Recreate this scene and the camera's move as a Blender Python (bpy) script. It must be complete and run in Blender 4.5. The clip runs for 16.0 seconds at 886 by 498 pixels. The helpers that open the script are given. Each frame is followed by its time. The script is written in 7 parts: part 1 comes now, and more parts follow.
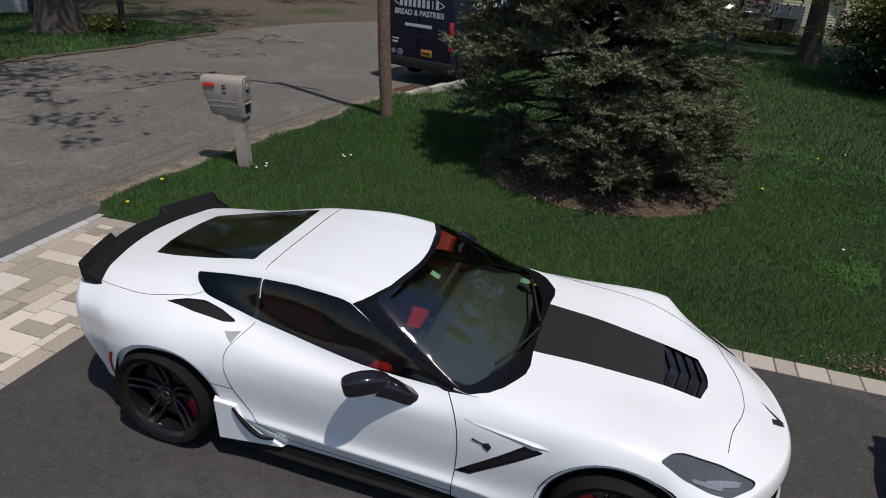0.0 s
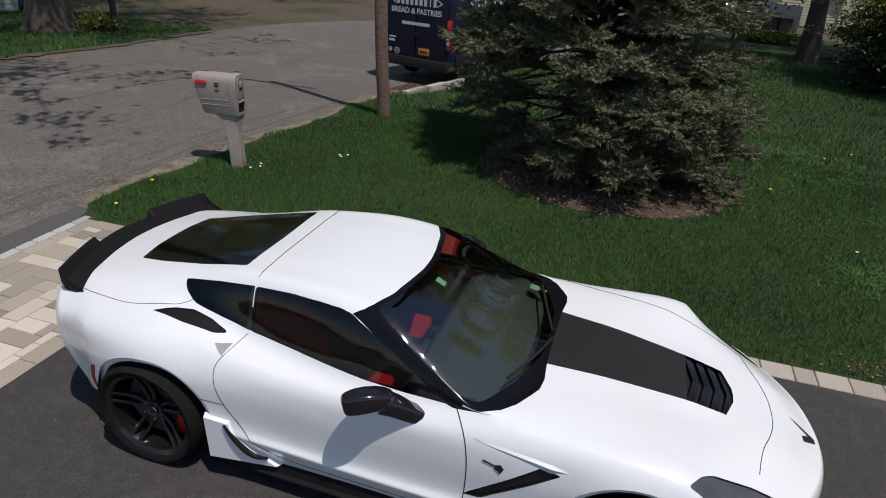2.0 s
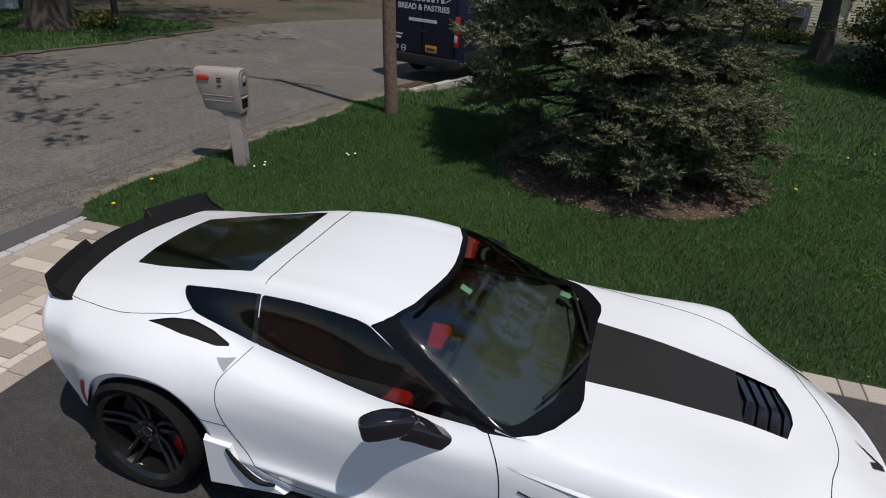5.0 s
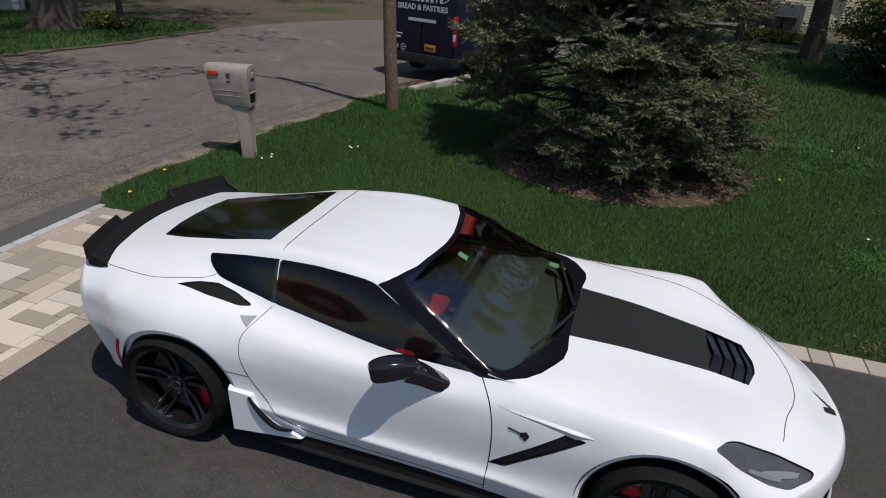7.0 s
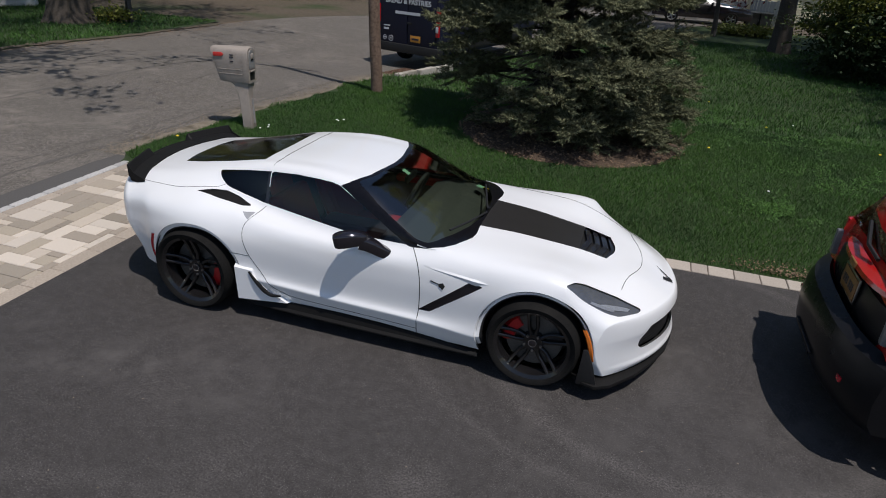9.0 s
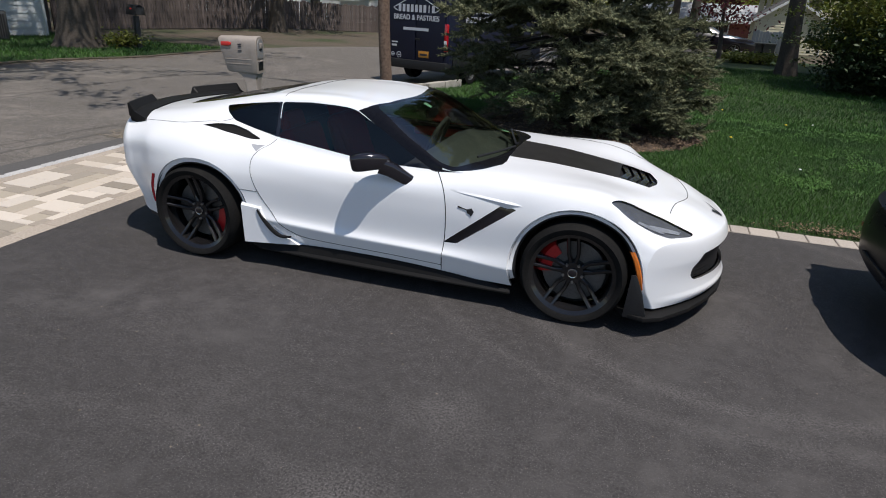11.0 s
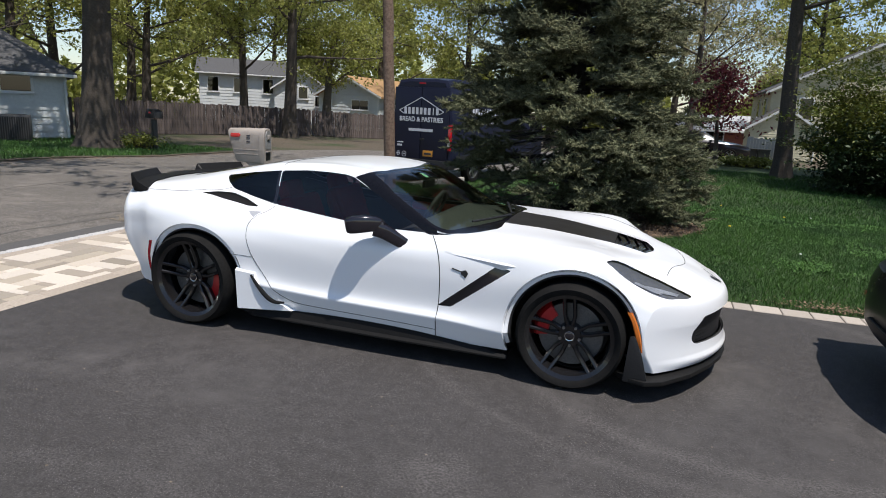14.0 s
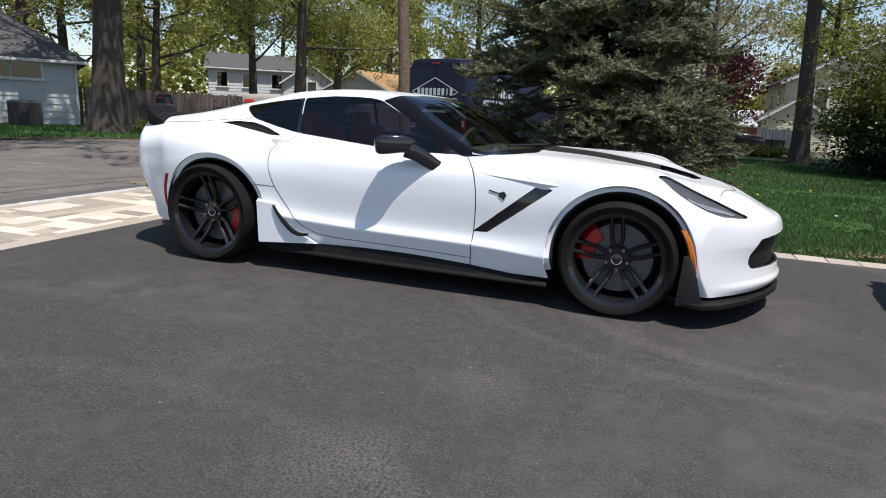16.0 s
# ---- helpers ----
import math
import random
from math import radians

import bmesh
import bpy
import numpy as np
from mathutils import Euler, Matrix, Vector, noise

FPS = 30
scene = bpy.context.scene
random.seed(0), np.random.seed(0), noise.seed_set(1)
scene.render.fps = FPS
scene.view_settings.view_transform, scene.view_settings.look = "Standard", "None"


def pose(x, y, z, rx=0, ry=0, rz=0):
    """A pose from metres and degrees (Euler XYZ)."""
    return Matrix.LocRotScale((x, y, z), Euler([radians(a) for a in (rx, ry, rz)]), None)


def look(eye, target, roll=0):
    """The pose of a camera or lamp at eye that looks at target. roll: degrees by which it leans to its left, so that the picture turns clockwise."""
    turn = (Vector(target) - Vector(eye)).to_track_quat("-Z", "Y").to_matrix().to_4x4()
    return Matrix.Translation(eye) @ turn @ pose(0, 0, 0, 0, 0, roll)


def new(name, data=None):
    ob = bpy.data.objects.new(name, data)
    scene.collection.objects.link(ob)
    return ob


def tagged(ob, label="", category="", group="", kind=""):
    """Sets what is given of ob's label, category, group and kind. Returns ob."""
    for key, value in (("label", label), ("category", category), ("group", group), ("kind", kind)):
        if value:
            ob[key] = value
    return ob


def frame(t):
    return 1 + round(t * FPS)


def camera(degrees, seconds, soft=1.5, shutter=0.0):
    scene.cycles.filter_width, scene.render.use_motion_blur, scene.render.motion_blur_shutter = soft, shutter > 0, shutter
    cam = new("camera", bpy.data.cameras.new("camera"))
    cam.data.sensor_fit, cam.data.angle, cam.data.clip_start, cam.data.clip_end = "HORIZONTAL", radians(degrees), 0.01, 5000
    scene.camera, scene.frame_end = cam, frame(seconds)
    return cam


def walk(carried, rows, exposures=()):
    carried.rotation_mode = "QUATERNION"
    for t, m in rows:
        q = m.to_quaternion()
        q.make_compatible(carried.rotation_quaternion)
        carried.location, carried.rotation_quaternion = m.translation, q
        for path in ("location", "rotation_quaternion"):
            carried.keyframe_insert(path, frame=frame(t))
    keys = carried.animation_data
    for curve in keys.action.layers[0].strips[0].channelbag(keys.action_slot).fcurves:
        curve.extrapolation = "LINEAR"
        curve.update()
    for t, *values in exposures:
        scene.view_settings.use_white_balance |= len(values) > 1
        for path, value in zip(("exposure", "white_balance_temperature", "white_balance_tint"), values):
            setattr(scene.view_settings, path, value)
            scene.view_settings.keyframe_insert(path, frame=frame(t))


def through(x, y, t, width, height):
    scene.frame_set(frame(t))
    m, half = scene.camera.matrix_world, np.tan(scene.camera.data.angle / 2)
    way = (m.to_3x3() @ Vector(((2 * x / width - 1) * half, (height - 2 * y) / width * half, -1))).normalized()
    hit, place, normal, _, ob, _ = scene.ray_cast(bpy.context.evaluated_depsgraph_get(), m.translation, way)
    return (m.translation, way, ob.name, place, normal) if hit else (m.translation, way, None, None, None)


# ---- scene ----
cam = camera(69.2, 16.0, 1.0)
PATH = [
    (0, (2.489, -3.395, 2.998), (1.975, -1.674, 2.117), 3.5),
    (0.5, (2.419, -3.343, 2.947), (1.906, -1.622, 2.068), 3.6),
    (1, (2.382, -3.283, 2.917), (1.871, -1.561, 2.038), 3.6),
    (1.5, (2.365, -3.221, 2.919), (1.862, -1.496, 2.041), 3.6),
    (2, (2.362, -3.186, 2.905), (1.861, -1.46, 2.027), 3.6),
    (2.5, (2.346, -3.117, 2.872), (1.842, -1.392, 1.994), 3.6),
    (3, (2.322, -3.008, 2.849), (1.814, -1.285, 1.971), 3.6),
    (3.5, (2.291, -2.948, 2.819), (1.782, -1.223, 1.942), 3.6),
    (4, (2.234, -2.913, 2.786), (1.725, -1.188, 1.91), 3.6),
    (6.5, (2.136, -2.978, 2.754), (1.63, -1.251, 1.881), 3.5),
    (7, (2.285, -3.312, 2.766), (1.779, -1.584, 1.895), 3.5),
    (7.5, (2.532, -3.905, 2.8), (2.024, -2.178, 1.928), 3.4),
    (8, (2.821, -4.425, 2.825), (2.313, -2.698, 1.952), 3.4),
    (8.5, (3.007, -4.589, 2.812), (2.5, -2.863, 1.939), 3.5),
    (9, (3.125, -4.608, 2.796), (2.619, -2.88, 1.924), 3.5),
    (9.5, (3.166, -4.581, 2.612), (2.661, -2.853, 1.742), 3.4),
    (9.7, (3.161, -4.561, 2.469), (2.655, -2.833, 1.599), 3.3),
    (11.8, (2.934, -4.582, 1.711), (2.376, -2.773, 1.067), 2.9),
    (12, (2.943, -4.563, 1.682), (2.382, -2.75, 1.051), 3.0),
    (12.5, (2.984, -4.572, 1.688), (2.405, -2.737, 1.143), 2.9),
    (13, (3.042, -4.598, 1.679), (2.444, -2.739, 1.246), 2.7),
    (13.5, (3.065, -4.599, 1.69), (2.467, -2.74, 1.258), 2.8),
    (14, (3.089, -4.579, 1.624), (2.488, -2.721, 1.194), 2.8),
    (14.5, (3.109, -4.581, 1.406), (2.508, -2.722, 0.981), 2.8),
    (15, (3.074, -4.546, 1.22), (2.468, -2.687, 0.797), 2.6),
    (15.5, (2.983, -4.508, 1.139), (2.37, -2.653, 0.713), 2.7),
    (16, (2.904, -4.486, 1.106), (2.282, -2.635, 0.677), 2.7),
]
EXPOSURES = [(0, -0.24, 6480, 13), (6.5, -0.28, 6480, 13), (8, -0.36, 6480, 13), (9, -0.20, 6480, 13), (9.5, -0.13, 6480, 13), (12, 0.30, 6480, 11.5), (14, 0.43, 6480, 11.5), (16, 0.54, 6480, 11.5)]
walk(cam, [(t, look(eye, target, roll)) for t, eye, target, roll in PATH], EXPOSURES)

# ==== place ====
SUN = Vector((0.37 * 0.82, -0.37 * 0.57, 0.93)).normalized()

# ---- world, sun ----
world = bpy.data.worlds.new("sky")
scene.world = world
world.use_nodes = True
sky = world.node_tree.nodes.new("ShaderNodeTexSky")
sky.sky_type = "NISHITA"
sky.sun_disc = False
sky.dust_density, sky.ozone_density = 0.4, 1.8
sky.sun_elevation = math.asin(SUN.z)
sky.sun_rotation = math.atan2(SUN.x, SUN.y)
background = world.node_tree.nodes["Background"]
background.inputs["Strength"].default_value = 0.10
world.node_tree.links.new(sky.outputs["Color"], background.inputs["Color"])
sun = new("sun", bpy.data.lights.new("sun", "SUN"))
sun.data.energy, sun.data.angle, sun.data.color = 4.0, radians(0.6), (1.0, 0.955, 0.89)
sun.matrix_world = look(SUN * 50, (0, 0, 0))


# ---- small helpers ----
def smooth01(v):
    v = min(max(v, 0.0), 1.0)
    return v * v * (3 - 2 * v)


def spline(points):
    """A monotone cubic through (x, value) pairs, straight past its ends."""
    xs = np.array([p[0] for p in points], float)
    ys = np.array([p[1] for p in points], float)
    h = np.diff(xs)
    d = np.diff(ys) / h
    m = np.zeros(len(xs))
    for i in range(1, len(xs) - 1):
        if d[i - 1] * d[i] > 0:
            w1, w2 = 2 * h[i] + h[i - 1], h[i] + 2 * h[i - 1]
            m[i] = (w1 + w2) / (w1 / d[i - 1] + w2 / d[i])
    m[0], m[-1] = d[0], d[-1]

    def at(x):
        x = min(max(x, xs[0]), xs[-1])
        i = int(min(max(np.searchsorted(xs, x) - 1, 0), len(h) - 1))
        t = (x - xs[i]) / h[i]
        return float((2 * t**3 - 3 * t**2 + 1) * ys[i] + (t**3 - 2 * t**2 + t) * h[i] * m[i]
                     + (3 * t**2 - 2 * t**3) * ys[i + 1] + (t**3 - t**2) * h[i] * m[i + 1])
    return at


def nodes_of(name):
    m = bpy.data.materials.new(name)
    m.use_nodes = True
    nt = m.node_tree
    return m, nt, nt.nodes["Principled BSDF"]


def noise_node(nt, scale, detail=4, rough=0.6, space="Object", distort=0.0):
    tc = nt.nodes.new("ShaderNodeTexCoord")
    n = nt.nodes.new("ShaderNodeTexNoise")
    n.inputs["Scale"].default_value = scale
    n.inputs["Detail"].default_value = detail
    n.inputs["Roughness"].default_value = rough
    n.inputs["Distortion"].default_value = distort
    nt.links.new(tc.outputs[space], n.inputs["Vector"])
    return n


def mix_rgb(nt, fac, a, b, mode="MIX"):
    m = nt.nodes.new("ShaderNodeMix")
    m.data_type, m.blend_type = "RGBA", mode
    for sock, v in (("Factor", fac), ("A", a), ("B", b)):
        s = [q for q in m.inputs if q.name == sock and q.enabled][0]
        if hasattr(v, "is_output"):
            nt.links.new(v, s)
        elif sock == "Factor":
            s.default_value = v
        else:
            s.default_value = (*v, 1)
    return [q for q in m.outputs if q.enabled][0]


def ramp(nt, fac, lo, hi):
    r = nt.nodes.new("ShaderNodeMapRange")
    r.inputs["From Min"].default_value, r.inputs["From Max"].default_value = lo, hi
    nt.links.new(fac, r.inputs["Value"])
    return r.outputs["Result"]


def surface(name, c1, c2, fine=40.0, coarse=2.0, rough=0.6, bump=0.2, metal=0.0, dirt=None, dirt_amount=0.4, vary=0.0,
            palette=None, island=False, coat=0.0, bump_scale=None, depth=0.004, rough_vary=0.1, trans=0.0, spec=None):
    """Two scales of colour noise, fine relief, and variation from piece to piece."""
    m, nt, b = nodes_of(name)
    nf = noise_node(nt, fine)
    nc = noise_node(nt, coarse, 3, 0.55)
    col = mix_rgb(nt, ramp(nt, nf.outputs["Fac"], 0.3, 0.7), c1, c2)
    if palette:
        info = nt.nodes.new("ShaderNodeNewGeometry" if island else "ShaderNodeObjectInfo")
        cr = nt.nodes.new("ShaderNodeValToRGB")
        cr.color_ramp.interpolation = "CONSTANT"
        while len(cr.color_ramp.elements) < len(palette):
            cr.color_ramp.elements.new(0.5)
        for i, c in enumerate(palette):
            cr.color_ramp.elements[i].position = i / len(palette)
            cr.color_ramp.elements[i].color = (*c, 1)
        nt.links.new(info.outputs["Random Per Island" if island else "Random"], cr.inputs["Fac"])
        col = mix_rgb(nt, 0.75, col, cr.outputs["Color"])
    if dirt:
        col = mix_rgb(nt, ramp(nt, nc.outputs["Fac"], 0.62 - 0.3 * dirt_amount, 0.80 - 0.2 * dirt_amount), col, dirt)
    if vary:
        info = nt.nodes.new("ShaderNodeNewGeometry" if island else "ShaderNodeObjectInfo")
        hsv = nt.nodes.new("ShaderNodeHueSaturation")
        r = nt.nodes.new("ShaderNodeMapRange")
        r.inputs["To Min"].default_value, r.inputs["To Max"].default_value = 1 - vary, 1 + vary
        nt.links.new(info.outputs["Random Per Island" if island else "Random"], r.inputs["Value"])
        nt.links.new(r.outputs["Result"], hsv.inputs["Value"])
        nt.links.new(col, hsv.inputs["Color"])
        col = hsv.outputs["Color"]
    nt.links.new(col, b.inputs["Base Color"])
    b.inputs["Metallic"].default_value = metal
    rr = nt.nodes.new("ShaderNodeMapRange")
    rr.inputs["To Min"].default_value, rr.inputs["To Max"].default_value = max(rough - rough_vary, 0.02), min(rough + rough_vary, 1)
    nt.links.new(nc.outputs["Fac"], rr.inputs["Value"])
    nt.links.new(rr.outputs["Result"], b.inputs["Roughness"])
    if coat:
        b.inputs["Coat Weight"].default_value, b.inputs["Coat Roughness"].default_value = coat, 0.04
    if spec is not None:
        b.inputs["Specular IOR Level"].default_value = spec
    if trans:
        b.inputs["Subsurface Weight"].default_value = trans
    if bump:
        bp = nt.nodes.new("ShaderNodeBump")
        bp.inputs["Strength"].default_value, bp.inputs["Distance"].default_value = bump, depth
        nb = noise_node(nt, bump_scale, 5, 0.65) if bump_scale else nf
        nt.links.new(nb.outputs["Fac"], bp.inputs["Height"])
        nt.links.new(bp.outputs["Normal"], b.inputs["Normal"])
    return m


def glass(name, tint, rough=0.02, ior=1.5):
    """A tinted pane: what lies behind it shows dimmed, and it mirrors by its angle."""
    m, nt, b = nodes_of(name)
    nt.nodes.remove(b)
    out = nt.nodes["Material Output"]
    t, g, f, mx = (nt.nodes.new("ShaderNode" + k) for k in ("BsdfTransparent", "BsdfGlossy", "Fresnel", "MixShader"))
    t.inputs["Color"].default_value = (*tint, 1)
    g.inputs["Roughness"].default_value = rough
    f.inputs["IOR"].default_value = ior
    nt.links.new(f.outputs["Fac"], mx.inputs["Fac"])
    nt.links.new(t.outputs["BSDF"], mx.inputs[1])
    nt.links.new(g.outputs["BSDF"], mx.inputs[2])
    nt.links.new(mx.outputs["Shader"], out.inputs["Surface"])
    return m


def mesh_of(name, bm, material, smooth=True, angle=None):
    me = bpy.data.meshes.new(name)
    bm.to_mesh(me)
    bm.free()
    me.materials.append(material)
    if smooth:
        me.polygons.foreach_set("use_smooth", [True] * len(me.polygons))
        me.set_sharp_from_angle(angle=radians(angle or 35))
    return me


def part(name, bm, material, parent=None, label="", smooth=True, angle=None, at=None):
    ob = new(name, mesh_of(name, bm, material, smooth, angle) if isinstance(bm, bmesh.types.BMesh) else bm)
    ob.parent = parent
    if at is not None:
        ob.matrix_basis = at
    if label:
        tagged(ob, label)
    return ob


def thing(name, label, category, group="", kind="", at=None):
    ob = new(name)
    ob.empty_display_size = 0.1
    if at is not None:
        ob.matrix_basis = at
    return tagged(ob, label, category, group, kind)


def box(sx, sy, sz, x=0, y=0, z=0, bevel=0.0, seg=2, bm=None, rot=None):
    """A box with its middle at x, y, z."""
    own = bmesh.new()
    bmesh.ops.create_cube(own, size=1.0)
    bmesh.ops.scale(own, vec=(sx, sy, sz), verts=own.verts)
    if bevel:
        bmesh.ops.bevel(own, geom=own.edges[:], offset=bevel, segments=seg, affect="EDGES", profile=0.6)
    if rot is not None:
        bmesh.ops.transform(own, matrix=rot, verts=own.verts)
    bmesh.ops.translate(own, vec=(x, y, z), verts=own.verts)
    return join(bm, own)


def join(bm, own):
    if bm is None:
        return own
    me = bpy.data.meshes.new("tmp")
    own.to_mesh(me)
    own.free()
    bm.from_mesh(me)
    bpy.data.meshes.remove(me)
    return bm


def rod(a, b, r1, r2=None, n=10, bm=None, caps=True):
    own = bmesh.new()
    a, b = Vector(a), Vector(b)
    d = b - a
    bmesh.ops.create_cone(own, cap_ends=caps, segments=n, radius1=r1, radius2=r1 if r2 is None else r2, depth=d.length)
    bmesh.ops.transform(own, matrix=Matrix.Translation((a + b) / 2) @ d.to_track_quat("Z", "Y").to_matrix().to_4x4(), verts=own.verts)
    return join(bm, own)


def tube(points, radii, n=8, bm=None, closed_ends=True):
    """A round tube along points, with a radius at each."""
    own = bmesh.new()
    pts = [Vector(p) for p in points]
    if not hasattr(radii, "__len__"):
        radii = [radii] * len(pts)
    radii = [float(q) for q in radii]
    rings = []
    up = Vector((0.01, 0.02, 1))
    for i, p in enumerate(pts):
        d = (pts[min(i + 1, len(pts) - 1)] - pts[max(i - 1, 0)]).normalized()
        side = d.cross(up if abs(d.dot(up.normalized())) < 0.95 else Vector((1, 0, 0))).normalized()
        other = d.cross(side)
        rings.append([own.verts.new(p + radii[i] * (math.cos(2 * math.pi * k / n) * side + math.sin(2 * math.pi * k / n) * other)) for k in range(n)])
    for a, b in zip(rings, rings[1:]):
        for k in range(n):
            own.faces.new((a[k], a[(k + 1) % n], b[(k + 1) % n], b[k]))
    if closed_ends:
        own.faces.new(rings[0][::-1])
        own.faces.new(rings[-1])
    bmesh.ops.recalc_face_normals(own, faces=own.faces)
    return join(bm, own)


def lathe(profile, n=32, bm=None):
    """Turn (radius, height) pairs round z."""
    own = bmesh.new()
    rings = [[own.verts.new((max(r, 1e-4) * math.cos(2 * math.pi * k / n), max(r, 1e-4) * math.sin(2 * math.pi * k / n), h)) for k in range(n)] for r, h in profile]
    for a, b in zip(rings, rings[1:]):
        for k in range(n):
            own.faces.new((a[k], a[(k + 1) % n], b[(k + 1) % n], b[k]))
    bmesh.ops.remove_doubles(own, verts=own.verts, dist=2e-4)
    bmesh.ops.recalc_face_normals(own, faces=own.faces)
    return join(bm, own)


def slab(outline, z0, z1, bm=None, bevel=0.0):
    """An upright prism on a flat (x, y) outline."""
    own = bmesh.new()
    f = own.faces.new([own.verts.new((x, y, z0)) for x, y in outline])
    r = bmesh.ops.extrude_face_region(own, geom=[f])
    bmesh.ops.translate(own, vec=(0, 0, z1 - z0), verts=[v for v in r["geom"] if isinstance(v, bmesh.types.BMVert)])
    bmesh.ops.recalc_face_normals(own, faces=own.faces)
    if bevel:
        bmesh.ops.bevel(own, geom=own.edges[:], offset=bevel, segments=2, affect="EDGES", profile=0.6)
    return join(bm, own)


def raw_mesh(name, verts, faces, material, smooth=False):
    """A mesh from arrays: verts (n, 3), faces (m, 3 or 4)."""
    verts, faces = np.asarray(verts, np.float32), np.asarray(faces, np.int32)
    me = bpy.data.meshes.new(name)
    me.vertices.add(len(verts))
    me.vertices.foreach_set("co", verts.ravel())
    k = faces.shape[1]
    me.loops.add(faces.size)
    me.loops.foreach_set("vertex_index", faces.ravel())
    me.polygons.add(len(faces))
    me.polygons.foreach_set("loop_start", np.arange(len(faces), dtype=np.int32) * k)
    me.update(calc_edges=True)
    if smooth:
        me.polygons.foreach_set("use_smooth", np.ones(len(faces), bool))
    me.materials.append(material)
    return me


def strewn(template, faces, mats, offs):
    """One template at many places: mats (n, 3, 3), offs (n, 3)."""
    t = np.asarray(template, np.float32)
    v = np.einsum("nij,kj->nki", mats, t) + offs[:, None, :]
    f = np.asarray(faces, np.int32)[None] + (np.arange(len(offs), dtype=np.int32) * len(t))[:, None, None]
    return v.reshape(-1, 3), f.reshape(-1, f.shape[-1])


def lettering(name, text, size, material, parent, at, label="", spacing=1.0, bold=0.0):
    cu = bpy.data.curves.new(name, "FONT")
    cu.body, cu.size, cu.align_x, cu.align_y, cu.extrude, cu.space_character, cu.offset = text, size, "CENTER", "CENTER", 0.002, spacing, bold
    tmp = new(name + "_tmp", cu)
    me = bpy.data.meshes.new_from_object(tmp.evaluated_get(bpy.context.evaluated_depsgraph_get()))
    bpy.data.objects.remove(tmp)
    bpy.data.curves.remove(cu)
    me.materials.clear()
    me.materials.append(material)
    ob = new(name, me)
    ob.parent = parent
    ob.matrix_basis = at
    return tagged(ob, label) if label else ob


def terrain(x, y):
    """The height of the ground: level by the drive, dipping to the drain."""
    return (-0.36 * smooth01((y - 6.5) / 5.5) * (1 - 0.5 * smooth01((-5 - x) / 6))
            - 0.016 * min(max(y - 12, 0), 45) * smooth01((2 - x) / 8) * (1 - 0.55 * smooth01((-14 - x) / 6)))


# ---- materials ----
M = {}
M["white_paint"] = surface("white car paint", (0.81, 0.82, 0.83), (0.79, 0.80, 0.81), fine=300, coarse=1.5, rough=0.32, bump=0.0, coat=0.6, rough_vary=0.04)
M["gloss_black"] = surface("gloss black plastic", (0.010, 0.009, 0.012), (0.014, 0.012, 0.016), fine=60, rough=0.12, bump=0.0, coat=0.5, rough_vary=0.05)
M["satin_black"] = surface("satin black trim", (0.014, 0.014, 0.015), (0.021, 0.021, 0.022), fine=90, rough=0.5, bump=0.06, spec=0.3)
M["carbon"] = surface("dark carbon weave", (0.010, 0.010, 0.010), (0.016, 0.0155, 0.0155), fine=260, rough=0.45, bump=0.05, spec=0.08)
M["pillar_black"] = surface("gloss black pillar trim", (0.005, 0.005, 0.007), (0.008, 0.008, 0.010), fine=60, rough=0.14, bump=0.0, spec=0.22)
M["stripe"] = surface("dark hood film", (0.018, 0.0165, 0.016), (0.028, 0.026, 0.0245), fine=120, coarse=3, rough=0.34, bump=0.04, rough_vary=0.14)
M["rubber"] = surface("tyre rubber", (0.009, 0.009, 0.009), (0.014, 0.0135, 0.013), fine=70, coarse=4, rough=0.82, bump=0.15, dirt=(0.018, 0.017, 0.016), dirt_amount=0.2, spec=0.08)
M["rim"] = surface("gloss black alloy", (0.0075, 0.007, 0.0075), (0.011, 0.0105, 0.011), fine=200, rough=0.22, bump=0.02, metal=0.0, coat=0.5, spec=0.35)
M["steel"] = surface("brushed steel", (0.30, 0.30, 0.31), (0.42, 0.42, 0.42), fine=120, rough=0.32, bump=0.05, metal=1.0)
M["disc"] = surface("dull brake disc", (0.10, 0.10, 0.10), (0.16, 0.16, 0.16), fine=120, rough=0.5, bump=0.05, metal=0.8)
M["vinyl_fence"] = surface("grey-white vinyl fence", (0.36, 0.37, 0.37), (0.44, 0.45, 0.45), fine=10, coarse=0.8, rough=0.6, bump=0.05)
M["chrome"] = surface("chrome", (0.6, 0.6, 0.62), (0.7, 0.7, 0.7), fine=120, rough=0.1, bump=0.0, metal=1.0)
M["red_caliper"] = surface("red caliper paint", (0.42, 0.008, 0.010), (0.34, 0.006, 0.008), fine=60, rough=0.35, bump=0.05)
M["red_leather"] = surface("red leather", (0.62, 0.026, 0.022), (0.52, 0.020, 0.016), fine=180, rough=0.5, bump=0.2)
M["dark_leather"] = surface("black leather", (0.050, 0.049, 0.048), (0.075, 0.073, 0.071), fine=200, rough=0.55, bump=0.2)
M["dash"] = surface("grained grey dashboard", (0.085, 0.085, 0.080), (0.125, 0.124, 0.118), fine=160, rough=0.6, bump=0.2)
M["red_lens"] = surface("red lens", (0.48, 0.010, 0.020), (0.38, 0.008, 0.016), fine=80, rough=0.12, bump=0.0, coat=0.6)
M["amber_lens"] = surface("amber lens", (0.62, 0.17, 0.02), (0.50, 0.12, 0.015), fine=80, rough=0.14, bump=0.0, coat=0.6)
